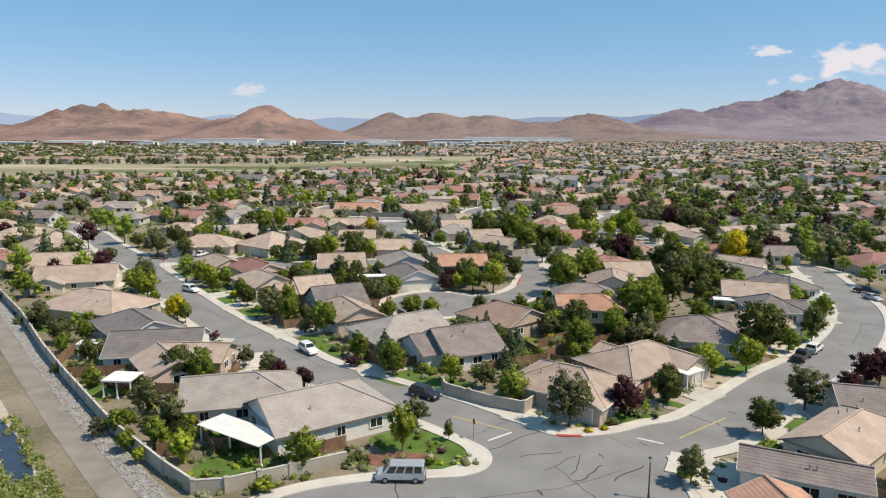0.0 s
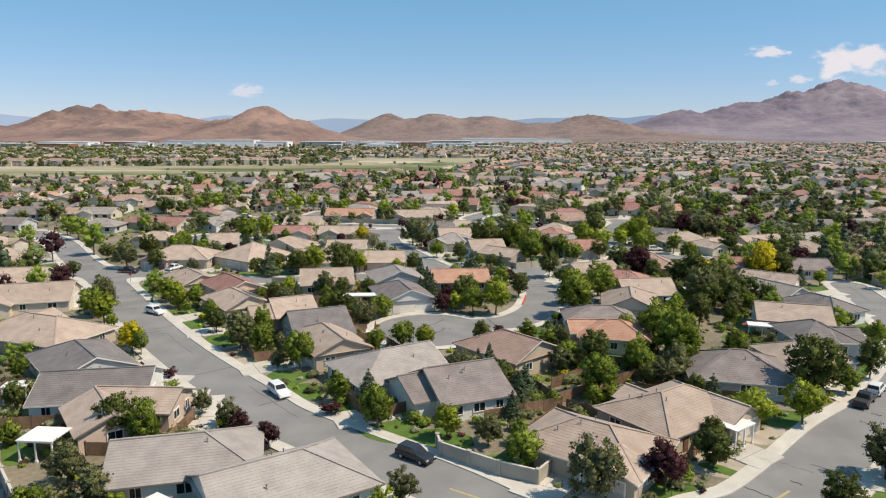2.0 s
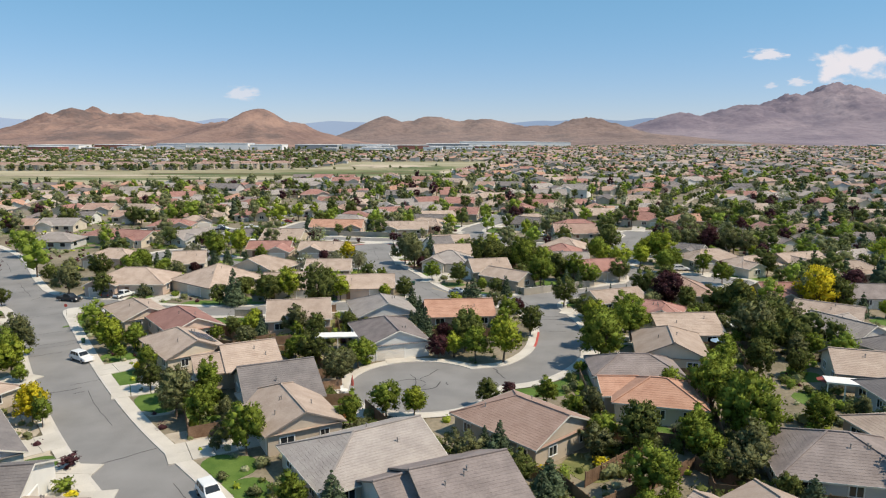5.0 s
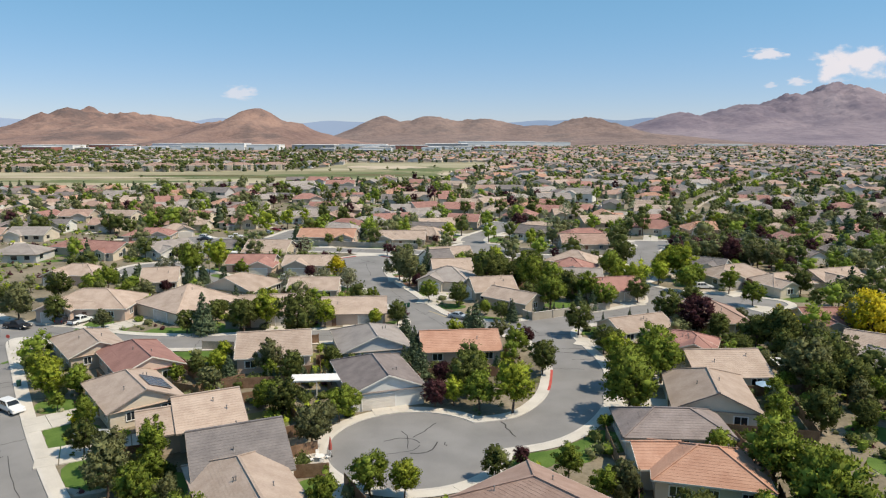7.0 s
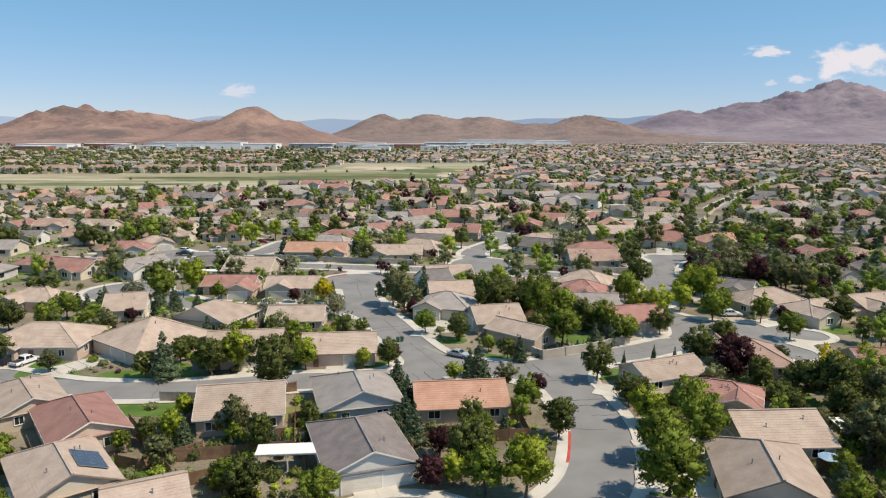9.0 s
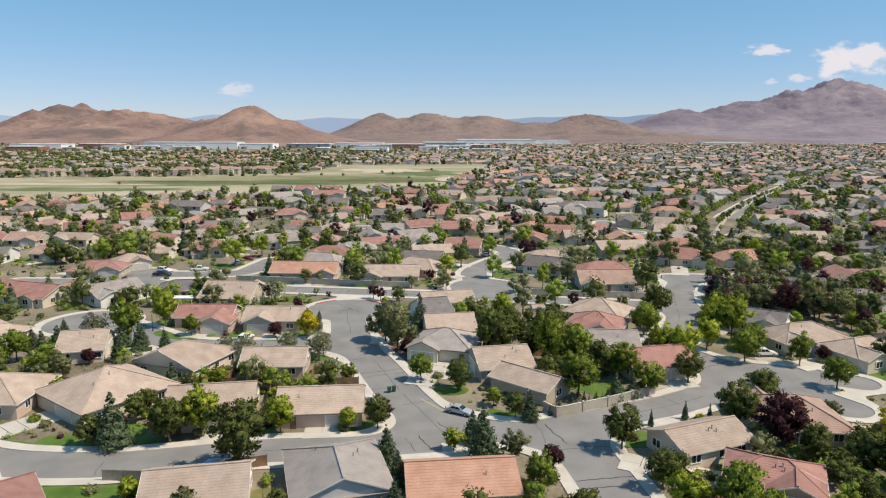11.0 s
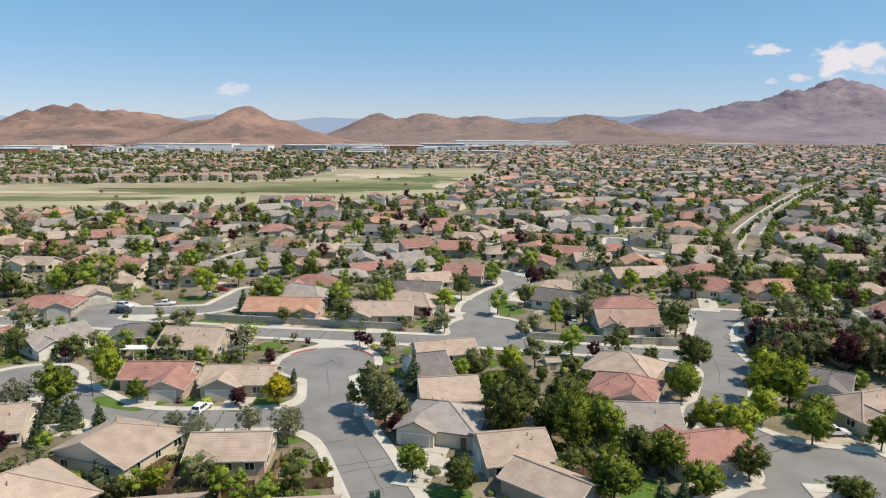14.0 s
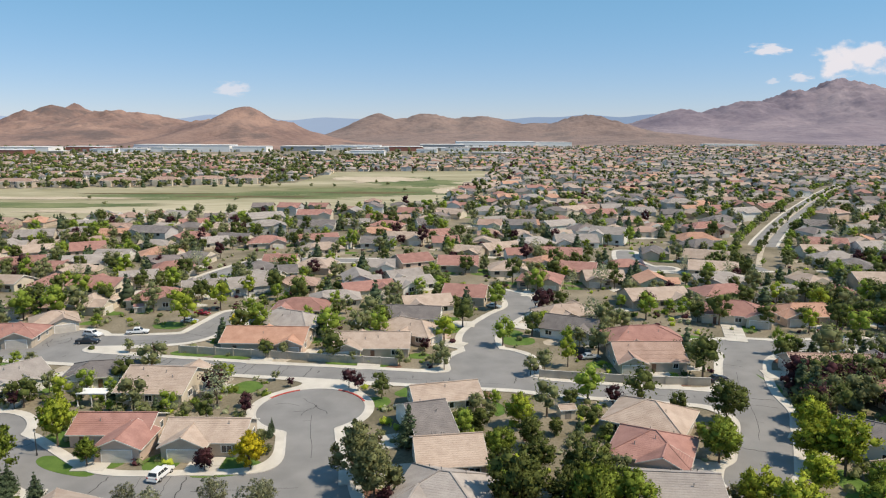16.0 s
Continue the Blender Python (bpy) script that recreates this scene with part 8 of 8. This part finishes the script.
for i, p in enumerate(lane):
    n = normal_at(lane, i)
    for k in range(6):
        q = p + n * (-1.1 + 0.42 * k + rc.uniform(-.14, .14))
        stones.blob((q.x + rc.uniform(-.15, .15), q.y + rc.uniform(-.15, .15), 0.06), rc.uniform(0.15, 0.27), i * 7 + k, 1, 0.5, 0.6)
stones.thing("cobbles", COBBLE, "loose grey cobbles set under the wall", "stones", kind="stuff")
scrub, rs = Shape(), random.Random(9)
for i in range(1700):
    t = rs.random()
    bx, by = -63 + 28 * t, 84 - 32 * t
    off = rs.uniform(-11, 1.4 if t < 0.5 else 4.5) if rs.random() < 0.93 else rs.uniform(4.8, 5.8)
    x, y = bx + off * 0.74 + rs.gauss(0, 0.4), by + off * 0.67 + rs.gauss(0, 0.4)
    r = rs.uniform(0.25, 0.6) if off > 2.5 else rs.uniform(0.4, 1.1)
    scrub.blob((x, y, r * 0.3), r * 0.7, i, 1, 0.6, 0.7)
    leaf_cards(scrub, (x, y, r * 0.5), r * 1.1, 26, 0.24, rs, 1.0)
scrub.thing("scrub", WEEDS, "rough pale green weeds on the ditch bank", "scrub", kind="stuff")
patch("gravel_bed", -5.5, 76.2, 4.5, 2.0, BARK, "red-brown bark mulch bed", 0.05, 3)


# ---- distant town ----
def gable_plain(s, long, wide, eave, pitch):
    hw, top, low, x1 = wide / 2 + 0.5, eave + pitch * wide / 2, eave - pitch * 0.5, long / 2 + 0.5
    s.face((-x1, -hw, low), (x1, -hw, low), (x1, 0, top), (-x1, 0, top))
    s.face((x1, hw, low), (-x1, hw, low), (-x1, 0, top), (x1, 0, top))


def hip_plain(s, long, wide, eave, pitch):
    hl, hw = long / 2 + 0.5, wide / 2 + 0.5
    r, low = max(0.3, hl - hw), eave - pitch * 0.5
    top = low + pitch * hw
    a, b, c, d = (-hl, -hw, low), (hl, -hw, low), (hl, hw, low), (-hl, hw, low)
    e, f = (-r, 0, top), (r, 0, top)
    s.face(a, b, f, e)
    s.face(c, d, e, f)
    s.face(b, c, f)
    s.face(d, a, e)


rf = random.Random(12)
ROOFMIX = ["tan"] * 8 + ["grey"] * 5 + ["rose"] * 6 + ["red"] * 5 + ["charcoal"] * 3 + ["mauve"] * 7 + ["salmon"] * 2
far_walls, far_roofs = {}, {}
near_count = 0
row_y = 168.0
row = 0
FAR_SPOTS = []
garden = {"lawn": Shape(), "gravel": Shape(), "paving": Shape()}


def flat_bed(s, x, y, rx, ry, turn, z, seed):
    c, q = math.cos(radians(turn)), math.sin(radians(turn))
    pts = []
    for i in range(10):
        t = 2 * math.pi * i / 10
        k = 1 + 0.3 * noise.noise(Vector((math.cos(t) + seed, math.sin(t), seed)))
        px, py = rx * k * math.cos(t), ry * k * math.sin(t)
        pts.append((x + px * c - py * q, y + px * q + py * c, z))
    s.face(*pts)


while row_y < 2300:
    pitch_x = 17.0 if row_y < 1100 else 22
    half = 0.70 * row_y + 60
    x = -half + rf.uniform(0, 8)
    while x < half:
        x += pitch_x * rf.uniform(0.85, 1.2)
        y = row_y + 9 * math.sin(x / 90 + row) + rf.uniform(-2.0, 2.0)
        if inside(x, y, MEADOW) or on_street(x, y, -1, 7.5) or blocked(x, y, 6.5) or rf.random() < 0.04:
            continue
        if y < 330 and (x < -1.2 * y + 20 or abs(x) < 60):
            continue
        if y < 620 and x < -0.62 * y - 10:
            continue
        if x < 70 + 0.05 * (y - 1000) and y > 1500:
            continue
        if x < -100 and 760 < y < 880:
            continue
        FAR_SPOTS.append((x, y))
        turn = rf.uniform(-14, 14) + (90 if rf.random() < 0.25 else 0)
        roof, long, wide = rf.choice(ROOFMIX), rf.uniform(12, 16), rf.uniform(10, 12.5)
        eave = 5.3 if rf.random() < 0.18 and y > 500 else 2.9
        if y < 480 and near_count < 90:
            near_count += 1
            house(x, y, turn, long, wide, rf.choice(("cross", "cross", "gable", "hip")), roof, "s")
            continue
        m = pose(x, y, 0, 0, 0, turn)
        w1, r1 = Shape(), Shape()
        gable_walls(w1, long - 1, wide - 1, eave, 0.43)
        if rf.random() < 0.45:
            hip_plain(r1, long - 1, wide - 1, eave, 0.43)
        else:
            gable_plain(r1, long - 1, wide - 1, eave, 0.43)
        if y < 1100:
            w2, r2 = Shape(), Shape()
            gable_walls(w2, 7, 6.4, eave, 0.43)
            gable_plain(r2, 7, 6.4, eave, 0.43)
            off = Matrix.Translation((rf.choice((-1, 1)) * (long / 2 - 3.8), -(wide / 2 - 1.6), 0)) @ Matrix.Rotation(radians(90), 4, "Z")
            for d_, s_ in ((w1, w2), (r1, r2)):
                k = len(d_.v)
                d_.v += [tuple(off @ Vector(v)) for v in s_.v]
                d_.f += [[k + i for i in f] for f in s_.f]
        for dst, src in ((far_walls.setdefault(rf.choice(("cream", "tan", "white", "grey")), Shape()), w1), (far_roofs.setdefault(roof, Shape()), r1)):
            k = len(dst.v)
            dst.v += [tuple(m @ Vector(v)) for v in src.v]
            dst.f += [[k + i for i in f] for f in src.f]
        if y < 900:
            flat_bed(garden[rf.choice(("lawn", "gravel", "paving"))], x + rf.uniform(-4, 4), y - 9, 6, 3.2, turn, 0.03, rf.random() * 90)
            flat_bed(garden[rf.choice(("lawn", "lawn", "gravel"))], x + rf.uniform(-4, 4), y + 9, 6, 3.2, turn, 0.034, rf.random() * 90)
    row += 1
    row_y += (18, 27)[row % 2] * (1.0 if row_y < 1100 else 1.3)
for hx, hy, yaw, l, w, sd in HOUSES:
    if hy > 285 or abs(hx) > 100:
        for k in range(4):
            a = radians(yaw + 90 * k + rf.uniform(-25, 25))
            r = (w if k % 2 else l) / 2 + 2.6
            px, py = hx + r * math.cos(a), hy + r * math.sin(a)
            if not on_street(px, py, -1, 3.5):
                flat_bed(garden[rf.choice(("lawn", "lawn", "gravel", "paving"))], px, py, rf.uniform(3, 5), rf.uniform(2, 3), yaw + 90 * k, 0.026 + 0.006 * rf.random(), rf.random() * 90)
garden["lawn"].thing("garden_lawns", LAWN, "small green lawns among the far houses", "lawn", kind="stuff")
garden["gravel"].thing("garden_gravel", GRAVEL, "pale gravel beds among the far houses", "gravel", kind="stuff")
garden["paving"].thing("garden_paving", CONCRETE, "pale concrete drives among the far houses", "paving", kind="stuff")
for key, w in far_walls.items():
    w.thing("far_house_walls", WALL[key], "stucco walls of far-off housing", "housing", kind="stuff")
for key, r in far_roofs.items():
    r.thing("far_house_roofs", ROOF[key], "tile roofs of far-off housing", "housing", kind="stuff")

# tree mix for the distance, greyed by kind in place of haze
HAZED_KINDS = ["green"] * 3 + ["dark"] * 8 + ["olive"] * 10 + ["conifer"] * 7 + ["plum"] + ["silver"] * 2
# trees hiding the foot of the apartment blocks
for i in range(70):
    x = rf.uniform(-520, -160)
    wd = rf.uniform(4.5, 8)
    grove_tree(rf.choice(["dark", "dark", "olive", "conifer"]), x, 772 + 0.17 * max(0, x + 400) + rf.uniform(-6, 4), wd * 1.15, wd, True)
# planted median of the through road
for i in range(3, len(STREETS[10][1]) - 1, 3):
    p = STREETS[10][1][i]
    wd = rf.uniform(2.0, 3.8)
    if rf.random() < 0.45:
        continue
    grove_tree(rf.choice(["green", "olive", "dark"]), p.x + rf.uniform(-.5, .5), p.y + rf.uniform(-3, 3), wd * 1.2, wd, p.y > 620)
s = Shape()
line = STREETS[10][1]
for i in range(3, len(line) - 1):
    a, b, na, nb = line[i], line[i + 1], normal_at(line, i), normal_at(line, i + 1)
    s.prism([((a - na * 1.1).x, (a - na * 1.1).y, 0.0), ((b - nb * 1.1).x, (b - nb * 1.1).y, 0.0), ((b + nb * 1.1).x, (b + nb * 1.1).y, 0.0), ((a + na * 1.1).x, (a + na * 1.1).y, 0.0)][::-1], 0.16)
s.thing("median", GRAVEL, "raised gravel median down the through road", "median", kind="structure")
# trees along the through road
for i in range(0, len(STREETS[10][1]) - 1, 4):
    p, n = STREETS[10][1][i], normal_at(STREETS[10][1], i)
    for sg in (-1, 1):
        if rf.random() < 0.75:
            wd = rf.uniform(4, 6.5)
            grove_tree(rf.choice(["green", "dark", "olive"]), p.x + n.x * sg * 10.5, p.y + n.y * sg * 10.5, wd * 1.2, wd, p.y > 620)
# trees between the distant houses
for x, y in FAR_SPOTS:
    coarse = y > 620
    for k in range(4 if y < 800 else 3 if y < 1200 else 2):
        tx, ty = x + rf.uniform(-11, 11), y + rf.uniform(6, 13) * rf.choice((-1, 1))
        if inside(tx, ty, MEADOW) or on_street(tx, ty, -1, 1.5) or blocked(tx, ty, 0.5):
            continue
        wd = rf.uniform(3.2, 7.4)
        grove_tree(rf.choice(HAZED_KINDS), tx, ty, wd * rf.uniform(1.0, 1.4), wd, (2 if y > 950 else 1) if coarse else False)
for i in range(2300):
    y = rf.uniform(780, 1650)
    x = -rf.uniform(90, 0.72 * y)
    if not inside(x, y, MEADOW) and y < 1490:
        wd = rf.uniform(5, 9)
        grove_tree(rf.choice(["dark", "dark", "dark", "olive", "conifer"]), x, y, wd * 1.1, wd, 2)
for i in range(420):    # street trees among the warehouses
    y = rf.uniform(1480, 2150)
    wd = rf.uniform(6, 11)
    grove_tree(rf.choice(["dark", "dark", "olive", "conifer"]), rf.uniform(-0.68 * y, 260), y, wd, wd, 2)
for i in range(26):
    x, y = rf.uniform(-330, 20), rf.uniform(600, 1000)
    grove_tree("olive", x, y, 4.0, 4.5, True)
for key, s in GROVE.items():
    ob = s.thing("garden_tree_crowns", LEAF[key], f"{WORD[key]} tree crowns among the far gardens", "trees", kind="stuff")
    ob.data.polygons.foreach_set("use_smooth", [True] * len(ob.data.polygons))
GROVE_WOOD.thing("garden_tree_trunks", TRUNK, "slim brown trunks of garden trees", "trees", kind="stuff")

# two-storey apartment blocks past the meadow


def apartments(x, y, turn, long):
    t = root("apartment_building", x, y, 0, turn, "long two-storey apartment building with a pinkish tile roof", "apartment building", "apartment buildings")
    w, r, f = Shape(), Shape(), Shape()
    gable_walls(w, long, 14, 6.0, 0.36)
    part("wall", w, WALL["tan"], t)
    c = Shape()
    hip_roof(r, f, c, long, 14, 6.0, 0.36, 0.6)
    part("ridge_cap", c, ROOF["rose"], part("roof", r.weld(), ROOF["rose"], t))
    part("fascia", f, TRIM, t)
    n = int(long / 4)
    for lv in (0.9, 3.9):
        for i in range(n):
            opening("window", -long / 2 + 2 + i * (long - 4) / max(1, n - 1), -7.03, lv, 0, t, 1.7, 1.5)
    for px in (-long / 4, long / 4):
        s = Shape()
        s.box(px, -8.2, 0, 6, 2.4, 5.6)
        part("porch", s, WALL["cream"], t)


for i, (x, y, long) in enumerate(((-390, 792, 34), (-345, 800, 30), (-300, 806, 34), (-262, 818, 26), (-225, 832, 30), (-188, 845, 26), (-430, 785, 30), (-470, 782, 34))):
    apartments(x, y, rf.uniform(-6, 6), long)


# warehouses and shops at the foot of the hills
WMETAL = mat("white_metal_cladding", (0.76, 0.77, 0.78), (0.86, 0.86, 0.86), 0.02, 8, 0.6)
BRICKY = mat("red_brown_cladding", (0.25, 0.10, 0.08), (0.33, 0.15, 0.12), 0.02, 8, 0.8)
ROOFING = mat("pale_grey_roofing", (0.55, 0.55, 0.56), (0.72, 0.71, 0.70), 0.02, 8, 0.9)
SLATE = mat("grey_blue_cladding", (0.26, 0.28, 0.31), (0.36, 0.38, 0.41), 0.02, 8, 0.7)


def warehouse(x, y, long, deep, high, material, word):
    t = root("warehouse", x, y, 0, rf.uniform(-4, 4), f"long flat-roofed {word} warehouse beyond the town", "warehouse", "warehouses")
    s = Shape()
    s.box(0, 0, 0, long, deep, high)
    part("wall", s, material, t)
    s = Shape()
    s.box(0, 0, high, long + 1, deep + 1, 0.8)
    s.box(0, 0, high + 0.8, long - 2, deep - 2, 0.2)
    part("roof", s, ROOFING, t)
    for i in range(int(long / 45)):
        s = Shape()
        s.box(-long / 2 + 14 + 28 * i, -deep / 2 - 0.15, 0.5, 9, 0.3, high * 0.45)
        part("dock_door", s, SLATE, t)


for x, y, l, d, h, m, word in (
        (-960, 1790, 120, 70, 10, WMETAL, "white"), (-820, 1800, 90, 60, 11, BRICKY, "red-brown"), (-560, 1800, 150, 70, 15, WMETAL, "white"),
        (-440, 1800, 80, 60, 12, WMETAL, "white"), (-700, 1960, 150, 70, 12, WMETAL, "white"), (-330, 1880, 110, 60, 11, SLATE, "grey"),
        (-215, 1960, 130, 60, 11, WMETAL, "white"), (-90, 1900, 100, 60, 10, BRICKY, "red-brown"), (10, 2050, 120, 70, 12, SLATE, "grey"),
        (165, 2200, 230, 80, 17, WMETAL, "white"), (330, 2240, 120, 80, 15, WMETAL, "white"), (900, 2300, 160, 70, 9, WMETAL, "white"), (1500, 2300, 220, 70, 9, SLATE, "grey")):
    warehouse(x, y, l, d, h, m, word)
for i in range(46):
    m, word = rf.choice(((WMETAL, "white"), (WMETAL, "white"), (SLATE, "grey"), (BRICKY, "red-brown"), (WALL["tan"], "tan"), (WALL["cream"], "cream")))
    warehouse(rf.uniform(-1150, 170), rf.uniform(1500, 1960), rf.uniform(22, 75), rf.uniform(20, 45), rf.uniform(5, 10), m, word)
